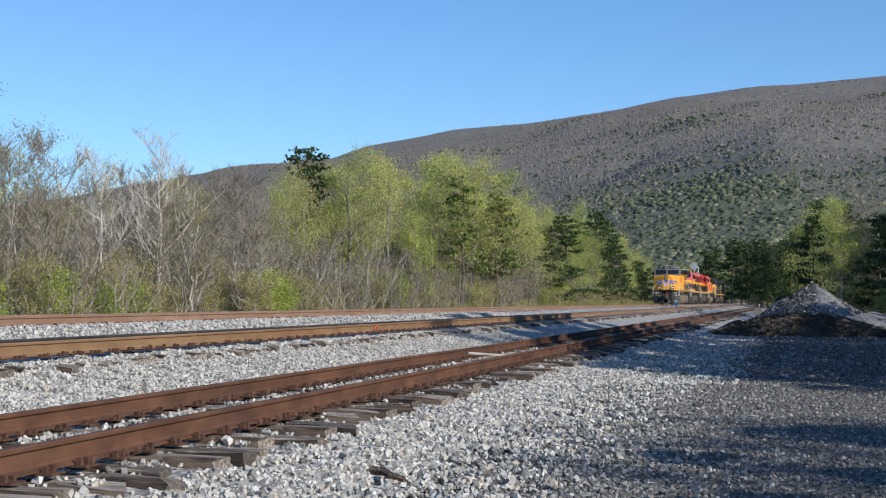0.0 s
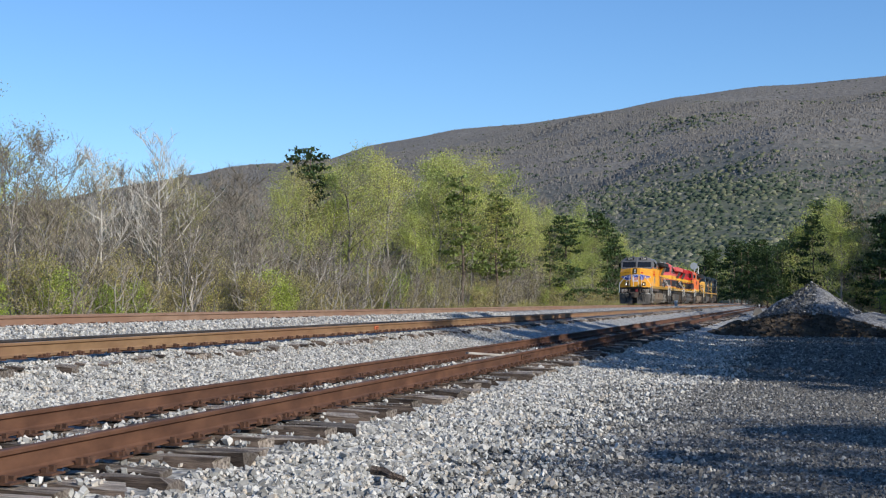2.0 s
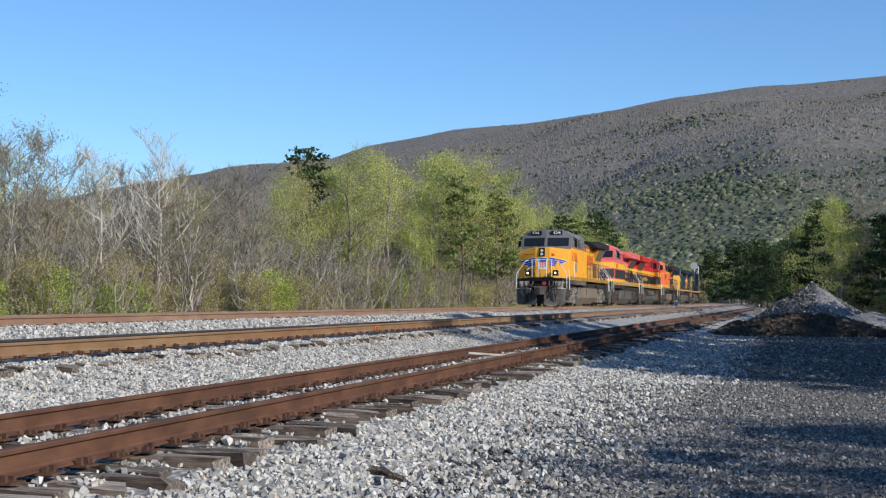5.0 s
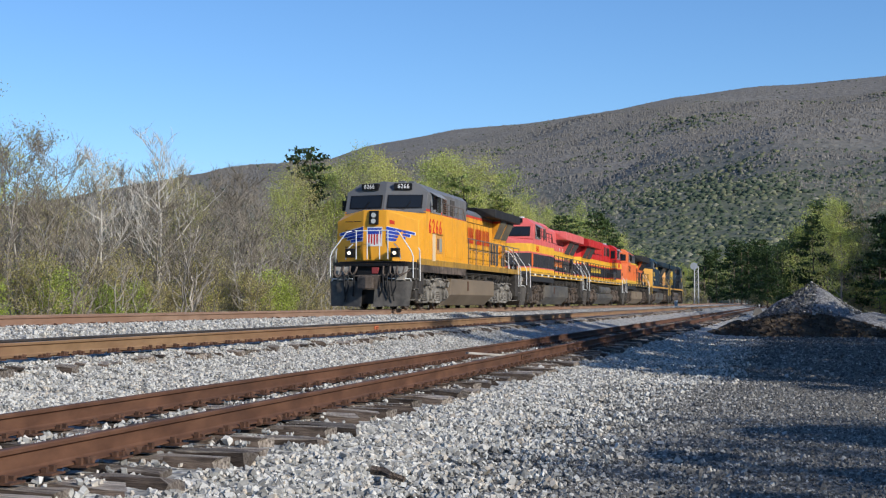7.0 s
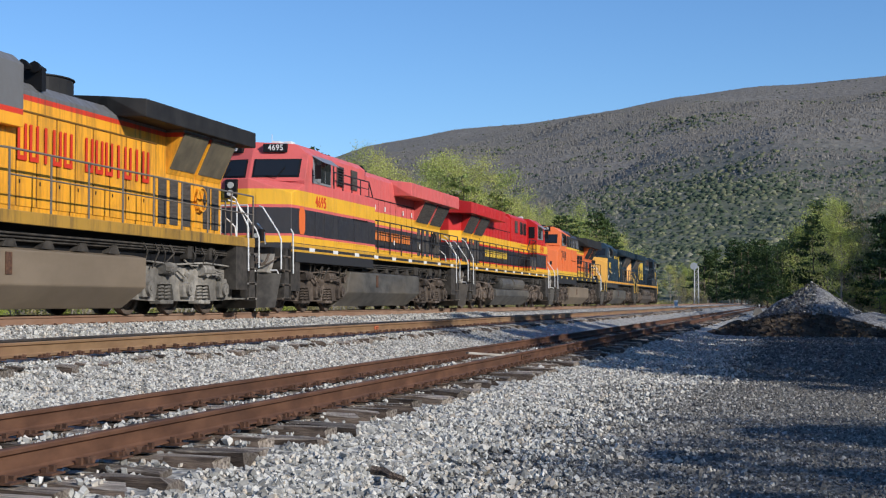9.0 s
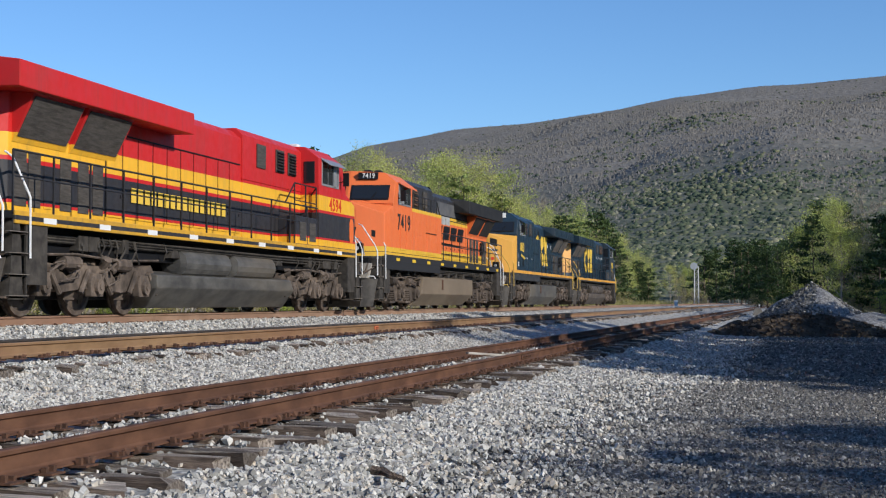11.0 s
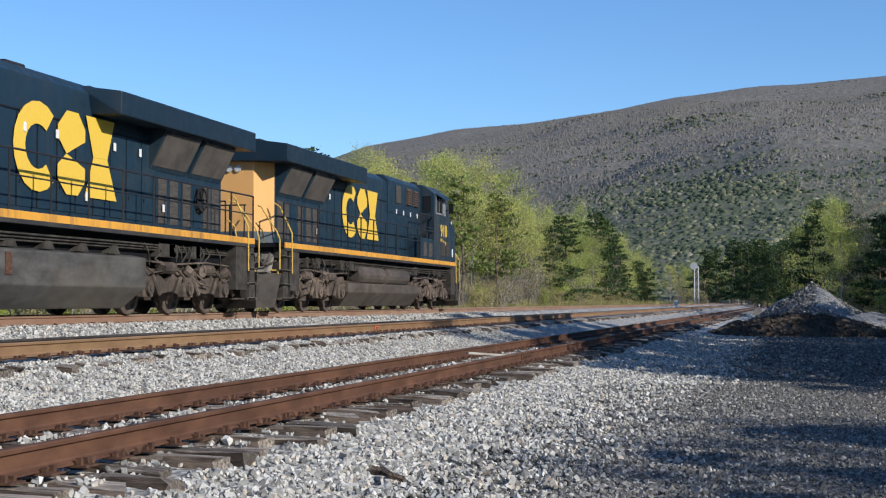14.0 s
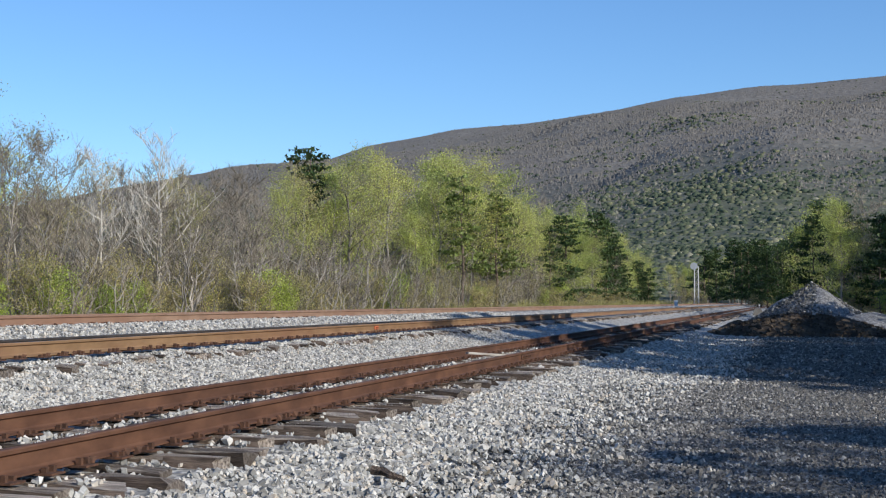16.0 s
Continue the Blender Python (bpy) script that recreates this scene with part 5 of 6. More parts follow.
        plow = Shape()
        for sx in (-1, 1):
            blade = Shape().hull([(sx * x, yc + d * y, z) for x, y, z in ((0.22, 0.34, 0.1), (1.4, -0.02, 0.12), (1.5, -0.22, 1.0), (0.5, 0.02, 1.0), (0.22, 0.12, 0.72), (0.22, 0.26, 0.1), (1.4, -0.08, 0.12), (1.5, -0.27, 1.0))])
            part("plow_blade", blade, PLOW_BLACK, L, "dusty steel snow plow blade")
        plow.box(-1.0, 1.0, min(yc - d * 0.5, yc - d * 0.3), max(yc - d * 0.5, yc - d * 0.3), 0.7, 1.3, 0.02)
        plow.box(-0.5, 0.5, min(yc - d * 0.05, yc - d * 0.3), max(yc - d * 0.05, yc - d * 0.3), 0.2, 0.75)
        plow.box(-0.62, 0.62, min(yc - d * 0.1, yc - d * 0.5), max(yc - d * 0.1, yc - d * 0.5), 1.5, 1.6, 0.015)
        grab = Shape()
        for sx in (-1, 1):
            grab.tube([(sx * 0.6, yc - d * 0.02, 0.98), (sx * 0.62, yc - d * 0.02, 1.07), (sx * 1.4, yc - d * 0.2, 1.07), (sx * 1.44, yc - d * 0.2, 0.98)], 0.02, 5)
        part("plow_grab_rail", grab, cfg["rail_end"], L, "low grab rail on top of the plow")
        part("cable_socket", Shape().box(0.05, 0.3, min(yc - d * 0.06, yc - d * 0.2), max(yc - d * 0.06, yc - d * 0.2), 1.24, 1.46, 0.03), RUBBER_RED, L, "faded red cable socket cover")
        part("pilot_beam", plow, BLACK, L, "dark steel pilot beam behind the coupler")
        cp = Shape().box(-0.18, 0.18, min(yc, yc + d * 0.45), max(yc, yc + d * 0.45), 0.8, 1.08, 0.05)
        cp.hull([(x, yc + d * y, z) for z in (0.72, 1.12) for x, y in ((-0.25, 0.4), (0.25, 0.35), (0.3, 0.62), (0.05, 0.68), (-0.28, 0.55))], 0.03)
        cp.box(-0.38, 0.38, min(yc - d * 0.1, yc + d * 0.12), max(yc - d * 0.1, yc + d * 0.12), 0.68, 1.2, 0.03)
        part("coupler", cp, UNDER_RUST, L, "knuckle coupler")
        lever = Shape().tube([(-1.42, yc - d * 0.12, 1.32), (-1.2, yc - d * 0.02, 1.2), (-0.4, yc + d * 0.04, 1.16), (-0.1, yc + d * 0.2, 1.12), (0.4, yc + d * 0.04, 1.18), (1.2, yc - d * 0.02, 1.22), (1.42, yc - d * 0.12, 1.36)], 0.022, 6)
        part("uncoupling_lever", lever, UNDER_RUST, L, "bent uncoupling lever across the end")
        for x in (-1.15, -0.85, -0.6, 0.6, 0.85, 1.1):
            sag = r.uniform(1.08, 1.24)
            part("air_hose", Shape().tube([(x - 0.12, yc - d * 0.06, 1.5), (x - 0.1, yc + d * 0.06, sag + 0.12), (x, yc + d * 0.1, sag), (x + 0.1, yc + d * 0.06, sag + 0.1), (x + 0.13, yc - d * 0.06, 1.48)], 0.034, 6), UNDER_RUST, L, "looped dusty air hose")
        for x in (-1.05, 1.05):
            part("pilot_bracket", Shape().hull([(x - 0.2, yc - d * 0.2, 1.0), (x + 0.2, yc - d * 0.2, 1.0), (x - 0.12, yc - d * 0.05, 1.02), (x + 0.12, yc - d * 0.05, 1.02), (x - 0.28, yc - d * 0.25, 1.5), (x + 0.28, yc - d * 0.25, 1.5)], 0.01), UNDER, L, "dusty steel bracket above the plow")
        for x in (-0.9, -0.75, -0.55, 0.5, 0.65, 0.8, 0.95):
            k = r.uniform(0.25, 0.5)
            hs = Shape().tube([(x, yc - d * 0.1, 1.25), (x + 0.02, yc + d * 0.16, 1.2), (x + 0.05, yc + d * 0.22, 0.8), (x + r.uniform(-0.1, 0.15), yc + d * 0.2, k)], 0.03, 6)
            part("brake_hose", hs, BLACK, L)
    # running gear
    # Black filler boxes in place of motors, added to keep daylight out underneath.
    part("underbody_light_block", Shape().box(-0.72, 0.72, 2.0, 7.0, 0.3, 1.32, 0.05).box(-0.72, 0.72, 15.2, 20.4, 0.3, 1.32, 0.05).box(-1.15, 1.15, 1.9, 20.5, 1.1, 1.34), BLACK, L, "dark blocks for the motors, added to stop light between the wheels")
    lock = part("locker", Shape().box(-1.49, -0.97, 5.08, 6.9, 1.78, 2.55, 0.02), body, L, "low walkway locker beside the cab")
    part("locker_vent", Shape().box(-1.505, -1.485, 5.3, 5.8, 1.9, 2.4, 0.004), GRILLE, lock)
    part("locker_vent", Shape().box(-1.505, -1.485, 6.1, 6.6, 1.9, 2.4, 0.004), GRILLE, lock)
    up_rail = Shape()
    for y in (5.2, 6.1, 7.0):
        up_rail.tube([(-1.48, y, 2.5 if y < 6.9 else 1.7), (-1.48, y, 3.4)], 0.02, 5)
    up_rail.tube([(-1.3, 5.12, 3.2), (-1.48, 5.2, 3.4), (-1.48, 7.0, 3.4), (-1.48, 7.7, 2.85)], 0.02, 5)
    up_rail.tube([(-1.48, 5.2, 2.95), (-1.48, 7.0, 2.95)], 0.015, 5)
    part("raised_handrail", up_rail, cfg["rail_mat"], L)
    part("cab_rear_window", Shape().box(-1.4, -1.08, 5.095, 5.115, 3.55, 4.15, 0.004), GLASS, cabo)
    tank_y0, tank_y1 = 6.6, 15.35
    zt = 0.82 if cfg.get("air_tanks") else 1.15
    tk = Shape().hull([(sx * x, y, z) for sx in (-1, 1) for y, x, z in ((tank_y0 + 0.75, 0.9, zt + 0.1), (tank_y1, 0.9, zt + 0.1), (tank_y0 + 0.5, 1.42, zt), (tank_y1, 1.42, zt), (tank_y0 + 0.25, 1.42, 0.55), (tank_y1, 1.42, 0.55), (tank_y0, 1.02, 0.13), (tank_y1 - 0.3, 1.02, 0.13))], 0.03)
    if cfg.get("air_tanks"):
        for sx in (-1, 1):
            for y0 in (8.3, 11.3):
                part("air_reservoir", Shape().tube([(sx * 1.14, y0 + v, 1.1) for v in (0.0, 0.02)], 0.2, 16, 0.31).tube([(sx * 1.14, y0 + 0.02, 1.1), (sx * 1.14, y0 + 2.6, 1.1)], 0.31, 16).tube([(sx * 1.14, y0 + v, 1.1) for v in (2.6, 2.64)], 0.31, 16, 0.18), cfg["tank"], L, "round air reservoir")
    tank = part("fuel_tank", tk, cfg["tank"], L, "dusty steel fuel tank")
    part("fuel_gauge", Shape().box(1.41, 1.44, 9.9, 10.1, 0.72, 1.1, 0.005), IRON, tank)
    pipes = Shape()
    for sx in (-1, 1):
        for k in range(3):
            pipes.tube([(sx * (1.25 + 0.05 * k), 2.2, 1.32 + 0.07 * k), (sx * (1.28 + 0.05 * k), 8.0, 1.3 + 0.06 * k), (sx * (1.25 + 0.05 * k), 14.0, 1.34 + 0.05 * k), (sx * 1.25, 20.3, 1.35 + 0.05 * k)], 0.025, 5)
        for _ in range(16):
            y = r.choice((r.uniform(2, 7), r.uniform(14.5, 20.3)))
            pipes.tube([(sx * 1.3, y, 1.5), (sx * 1.38, y + 0.05, 1.3), (sx * 1.3, y + r.uniform(-0.3, 0.3), r.uniform(0.9, 1.15))], 0.02, 5)
        for _ in range(7):
            y = r.choice((r.uniform(2.4, 7), r.uniform(14.5, 20)))
            a, b = sorted((sx * 1.0, sx * 1.35))
            pipes.box(a, b, y, y + r.uniform(0.15, 0.5), 1.2, 1.5, 0.02)
        for y in np.arange(7.4, 15, 1.3):
            a, b = sorted((sx * 0.9, sx * 1.3))
            pipes.hull([(x, yy, z) for x in (a, b) for yy, z in ((y, 1.2), (y + 0.5, 1.2), (y + 0.2, 1.4), (y + 0.35, 1.4))])
    part("underfloor_piping", pipes, UNDER_DARK, L, "air pipes and brackets below the walkway", "stuff")
    wheels = []
    for yc in (4.55, 17.75):
        t = part("truck", (TRUCK_ARCH if cfg["arch"] else TRUCK_FLAT).copy(), gear, L, "three-axle truck frame with springs")
        t.data.materials[0] = gear
        t.location = (0, yc, 0)
        for ax in (-2.05, 0, 2.05):
            w = part("wheelset", WHEELS, WHEEL_STEEL, t, "steel wheels on an axle")
            w.location = (0, ax, 0.535)
            wheels.append((w, ax))
    return L, wheels


def flank_shapes(L, name, glyphs, mat, sides=(1, -1), x=0.992, label=""):
    """Flat painted shapes on the hood flanks: each a list of polygons of (along, height)."""
    for sx in sides:
        for glyph in glyphs:
            s = Shape()
            for poly in glyph:
                a, b = sorted((sx * x, sx * (x + 0.006)))
                s.prism(poly, a, b, 0)
            part(name, s, mat, L, label)


def bars(x0, x1, z0, z1, n, gap=0.35, slant=0.0):
    w = (x1 - x0) / n
    return [[(x0 + w * i, z0), (x0 + w * (i + 1 - gap), z0), (x0 + w * (i + 1 - gap) + slant, z1), (x0 + w * i + slant, z1)] for i in range(n)]


def hollow(x0, x1, z0, z1, t):
    return [[(x0, z0), (x0 + t, z0), (x0 + t, z1), (x0, z1)], [(x1 - t, z0), (x1, z0), (x1, z1), (x1 - t, z1)], [(x0 + t, z0), (x1 - t, z0), (x1 - t, z0 + t), (x0 + t, z0 + t)]]


def ring_piece(cx, cz, rx, rz, t, a0, a1, n=14):
    """A crescent-like band, as one polygon."""
    arc = [a0 + (a1 - a0) * i / n for i in range(n + 1)]
    return [[(cx + rx * math.cos(a), cz + rz * math.sin(a)) for a in arc] + [(cx + (rx - t) * math.cos(a), cz + (rz - t) * math.sin(a)) for a in reversed(arc)]]


YEL_UP, GREY_UP, RED_UP = (0.82, 0.37, 0.025), (0.14, 0.143, 0.147), (0.6, 0.045, 0.02)
KRED, KYEL, KBLK = (0.52, 0.02, 0.02), (0.8, 0.43, 0.03), (0.03, 0.03, 0.035)
KPINK = (0.66, 0.13, 0.12)
ORANGE, BYEL = (0.74, 0.165, 0.045), (0.72, 0.43, 0.04)
NAVY, CYEL = (0.011, 0.03, 0.05), (0.72, 0.36, 0.055)
RED_PAINT, YEL_PAINT, BLUE_PAINT = plain("red_lettering", RED_UP, 0.5), plain("yellow_lettering", (0.75, 0.5, 0.07), 0.5), plain("blue_emblem", (0.03, 0.07, 0.4), 0.4)
FRAME_GREY = plain("light_window_frame", (0.42, 0.42, 0.42), 0.4, 0.5)
BROWN_SLAT = plain("brown_slat", (0.16, 0.09, 0.06), 0.7)
PIPE_GREY, PIPE_BLACK, PIPE_YEL = plain("grey_pipe_paint", (0.16, 0.14, 0.12), 0.6), plain("black_pipe_paint", (0.025, 0.025, 0.028), 0.5), plain("yellow_pipe_paint", (0.6, 0.4, 0.09), 0.5)


def red_livery(red, faded):
    b = [(0.0, KBLK), (1.8, KYEL), (1.98, red), (2.05, KBLK), (2.72, red), (2.8, KYEL), (3.22, red)]
    m = paint("belle_paint_faded" if faded else "belle_paint", b, dirt=0.3)
    return dict(aux=m, cab=m, hood=m, nose=m, skirt=plain("black_skirt", (0.03, 0.03, 0.032), 0.6), sill=paint("belle_sill", [(0.0, (0.6, 0.33, 0.03)), (1.64, KBLK), (1.7, (0.6, 0.33, 0.03))], dirt=0.6),
                wing_mat=paint("belle_wing_faded" if faded else "belle_wing", [(0.0, red)], dirt=0.35), roof=WHITE, gasket=BLACK, frame=FRAME_GREY, shade=plain("grey_shade", (0.35, 0.35, 0.35), 0.4, 0.5), rail_mat=PIPE_BLACK, rail_end=WHITE,
                louvre=BLACK, rear=m, tank=TANK_GREY, gear=UNDER_RUST, wing=13.6, wing_z=3.9, es=True, arch=False, num_size=0.42, num_z=3.0, num_mat=RED_PAINT, reflect=WHITE)


def navy_livery(nose):
    m = paint("navy_paint", [(0.0, NAVY)], grime=(0.07, 0.065, 0.055), dirt=0.35)
    return dict(aux=m, cab=m, hood=m, nose=nose, sill=paint("ochre_sill", [(0.0, (0.035, 0.035, 0.038)), (1.66, (0.7, 0.34, 0.05))], dirt=0.75), skirt=surface("dusty_navy_skirt", (0.022, 0.026, 0.032), (0.05, 0.048, 0.045), 2, 0.7), wing_mat=paint("navy_wing", [(0.0, (0.009, 0.023, 0.038))], grime=(0.04, 0.04, 0.04), dirt=0.35),
                roof=BLACK_WING, gasket=BLACK, frame=FRAME_GREY, shade=plain("navy_shade", NAVY, 0.5), rail_mat=PIPE_BLACK, rail_end=PIPE_YEL, louvre=BROWN_SLAT, screen=surface("dusty_screen", (0.07, 0.062, 0.055), (0.12, 0.105, 0.09), 2, 0.7),
                rear=paint("peach_end", [(0.0, (0.07, 0.09, 0.11)), (2.1, (0.74, 0.4, 0.14))], dirt=0.2), tank=TANK_GREY, gear=UNDER_RUST, wing=13.7, wing_z=3.9, es=True, arch=True, num_size=0.62, num_z=2.9, num_mat=YEL_PAINT)


TRAIN = []
up_body = paint("armour_yellow", [(0.0, YEL_UP), (3.5, RED_UP), (3.6, GREY_UP)], dirt=0.3)
up = dict(label="yellow and grey diesel locomotive with red stripe, headlights lit", number="6266", aux=up_body, cab=up_body, hood=paint("armour_yellow_hood", [(0.0, YEL_UP), (3.84, RED_UP), (3.93, GREY_UP)], grime=(0.07, 0.05, 0.03), dirt=0.9, onset=0.46), nose=paint("armour_yellow_nose", [(0.0, YEL_UP)], dirt=0.15),
          sill=paint("yellow_sill", [(0.0, (0.4, 0.23, 0.04))], grime=(0.05, 0.04, 0.03), dirt=0.95), wing_mat=BLACK_WING, roof=plain("grey_roof", GREY_UP), brow=plain("grey_apron", GREY_UP), gasket=BLACK, frame=FRAME_GREY, shade=plain("grey_sunshade", (0.24, 0.245, 0.25)), rail_mat=PIPE_GREY, rail_end=WHITE, louvre=BROWN_SLAT,
          skirt=UNDER_RUST, rear=up_body, tank=TANK_BROWN, gear=UNDER, seam=plain("grimy_seam", (0.16, 0.08, 0.02), 0.8), num_gap=1.45, wing=14.8, wing_z=3.99, screen=surface("dusty_grey_screen", (0.1, 0.085, 0.06), (0.16, 0.135, 0.09), 2, 0.7), es=False, arch=False, num_size=0.74, num_z=2.98, num_mat=RED_PAINT, lit=True, battery=plain("peeled_orange", (0.55, 0.28, 0.08), 0.7))
L1, W1 = locomotive(up, 1)
word = []
for i, wide in enumerate((1, 1, 0, 1, 1, -1, 1, 1, 1, 0, 1, 0, 1)):
    x = 11.0 + 0.42 * i
    if wide == 1:
        word.append(hollow(x, x + 0.32, 2.76, 3.42, 0.085))
    elif wide == 0:
        word.append([[(x + 0.11, 2.76), (x + 0.2, 2.76), (x + 0.2, 3.42), (x + 0.11, 3.42)]])
flank_shapes(L1, "flank_lettering", word, RED_PAINT, (1,), label="row of red painted bars on the hood")
flank_shapes(L1, "flank_lettering", word, RED_PAINT, (-1,), label="row of red painted bars on the hood")
NOSE_Q = {1: [(0.42, 1.19, 1.75), (1.5, 1.62, 1.75), (1.5, 1.655, 3.1), (0.42, 1.295, 3.45)], -1: [(-1.5, 1.62, 1.75), (-0.42, 1.19, 1.75), (-0.42, 1.295, 3.45), (-1.5, 1.655, 3.1)]}
for sx in (1, -1):
    s, s2 = Shape(), Shape()
    f = (lambda u: u) if sx > 0 else (lambda u: 1 - u)
    for k in range(4):
        u1, v0 = 0.9 - 0.14 * k, 0.68 - 0.074 * k
        a, b = sorted((f(0.0), f(u1)))
        panel(s2, NOSE_Q[sx], a, b, v0 - 0.074, v0 + 0.01, 0.016, 0.02)
        a, b = sorted((f(0.0), f(u1 - 0.03)))
        panel(s, NOSE_Q[sx], a, b, v0 - 0.062, v0 - 0.002, 0.02, 0.02)
    part("emblem_border", s2, WHITE, L1)
    part("emblem_wing", s, BLUE_PAINT, L1, "blue winged emblem")
part("nose_plate", panel(Shape(), NOSE_Q[1], 0.1, 0.25, 0.76, 0.84, 0.016, 0.02), RED_PAINT, L1, "small red plate on the nose")
front_q = [(-0.42, 1.18, 1.72), (0.42, 1.18, 1.72), (0.42, 1.3, 3.5), (-0.42, 1.3, 3.5)]
part("emblem_shield", panel(Shape(), front_q, 0.2, 0.8, 0.52, 0.64, 0.012, 0.015), BLUE_PAINT, L1)
sh = Shape()
for k in range(5):
    panel(sh, front_q, 0.23 + 0.118 * k, 0.29 + 0.118 * k, 0.31 + 0.02 * abs(k - 2), 0.52, 0.012, 0.015)
part("emblem_stripes", sh, plain("red_emblem", (0.5, 0.03, 0.03)), L1)
panel_w = panel(Shape(), front_q, 0.17, 0.83, 0.28, 0.665, 0.007, 0.012)
part("emblem_field", panel_w, WHITE, L1)
TRAIN.append((L1, W1, 0))

c = red_livery(KPINK, True)
L2, W2 = locomotive(dict(c, label="faded red, yellow and black diesel locomotive", number="4695"), 2)
flank_shapes(L2, "flank_lettering", [[q] for q in bars(10.6, 15.8, 2.3, 2.6, 16, 0.3)], plain("orange_lettering", (0.66, 0.2, 0.05)), label="row of orange painted bars on the hood")
part("emblem", Shape().hull([(1.525 + d, 2.4 + 0.24 * a, 2.42 + 0.36 * b) for d in (0, 0.006) for a, b in ((-1, -0.6), (-0.6, -1), (0.6, -1), (1, -0.6), (1, 0.6), (0.6, 1), (-0.6, 1), (-1, 0.6))]), plain("orange_emblem", (0.75, 0.16, 0.04)), L2, "orange rounded emblem")
TRAIN.append((L2, W2, 0))
c = red_livery(KRED, False)
L3, W3 = locomotive(dict(c, label="deep red, yellow and black diesel locomotive running backwards", number="4594", air_tanks=True, arch=True, num_size=0.5), 3)
flank_shapes(L3, "flank_lettering", [[q] for q in bars(10.6, 15.8, 2.3, 2.6, 16, 0.3)], YEL_PAINT, label="row of yellow painted bars on the hood")
part("emblem", Shape().hull([(-1.525 - d, 2.05 + 0.2 * a, 2.35 + 0.36 * b) for d in (0, 0.006) for a, b in ((-1, -0.6), (-0.6, -1), (0.6, -1), (1, -0.6), (1, 0.6), (0.6, 1), (-0.6, 1), (-1, 0.6))]), plain("orange_emblem", (0.75, 0.16, 0.04)), L3, "orange rounded emblem")
TRAIN.append((L3, W3, 1))

b_hood = paint("orange_hood", [(0.0, (0.03, 0.03, 0.03)), (1.9, BYEL), (2.12, (0.04, 0.03, 0.02)), (2.15, BYEL), (2.25, ORANGE), (3.34, BYEL), (3.47, (0.04, 0.03, 0.02)), (3.5, BYEL), (3.66, (0.03, 0.03, 0.033))], dirt=0.25)
b_aux = paint("orange_compartment", [(0.0, (0.03, 0.03, 0.03)), (1.72, BYEL), (1.86, (0.04, 0.03, 0.02)), (1.89, BYEL), (2.05, ORANGE), (3.36, BYEL), (3.5, (0.03, 0.03, 0.033))], dirt=0.15)
b_cab = paint("orange_cab", [(0.0, (0.03, 0.03, 0.03)), (1.72, BYEL), (1.86, (0.04, 0.03, 0.02)), (1.89, BYEL), (2.05, ORANGE)], dirt=0.12)
bn = dict(label="orange and black diesel locomotive with yellow stripes", number="7419", aux=b_aux, cab=b_cab, hood=b_hood, nose=b_cab, sill=plain("black_sill", (0.03, 0.03, 0.032), 0.6), wing_mat=BLACK_WING, roof=BLACK_WING, gasket=BLACK, frame=FRAME_GREY, shade=plain("orange_shade", ORANGE), rail_mat=PIPE_BLACK, rail_end=WHITE,
          louvre=BROWN_SLAT, rear=b_hood, duct=paint("orange_duct", [(0.0, ORANGE)], dirt=0.3), tank=TANK_BROWN, gear=UNDER_RUST, wing=13.9, wing_z=3.86, es=True, arch=False, num_size=0.75, num_z=2.9, num_mat=plain("black_figures", (0.03, 0.03, 0.03)), reflect=plain("reflector_yellow", (0.75, 0.5, 0.04), 0.4), skirt=plain("black_skirt", (0.03, 0.03, 0.032), 0.6), screen=BLACK_WING)
L4, W4 = locomotive(bn, 4)
slanted = []
for i in range(4):
    x = 10.6 + 1.25 * i
    slanted.append([[(x + 0.47 * (z - 2.72), z), (x + 0.98 + 0.47 * (z - 2.72), z), (x + 0.98 + 0.47 * (t - 2.72), t), (x + 0.47 * (t - 2.72), t)] for z, t in ((2.72, 2.97), (2.995, 3.25))])
flank_shapes(L4, "flank_lettering", slanted + [[[(10.3, 2.6), (14.0, 2.55), (15.2, 2.5), (10.3, 2.5)]]], BLACK, label="slanted black painted blocks on the hood")
part("nose_emblem", panel(Shape(), NOSE_Q[1], 0.1, 0.75, 0.42, 0.56, 0.014, 0.02), BLACK, L4, "black painted blocks on the nose")
PRIMER = surface("faded_grey_primer", (0.3, 0.3, 0.28), (0.42, 0.42, 0.4), 3, 0.7, 0, 0.05, 0.005)
DARK_PRIMER = surface("dark_grey_primer", (0.075, 0.075, 0.078), (0.12, 0.12, 0.12), 2, 0.7, 0, 0.05, 0.005)
for k in range(3):
    part("replaced_panel", Shape().box(0.969, 0.974, 11.0 + 0.72 * k, 11.68 + 0.72 * k, 3.3, 3.62), PRIMER, L4, "unpainted grey replacement panel")
part("replaced_panel", Shape().box(0.952, 0.958, 11.0, 15.4, 3.64, 4.16), DARK_PRIMER, L4, "dark grey primed panel below the roof")
TRAIN.append((L4, W4, 0))

c_nose = paint("ochre_nose", [(0.0, (0.7, 0.36, 0.06))], dirt=0.15)
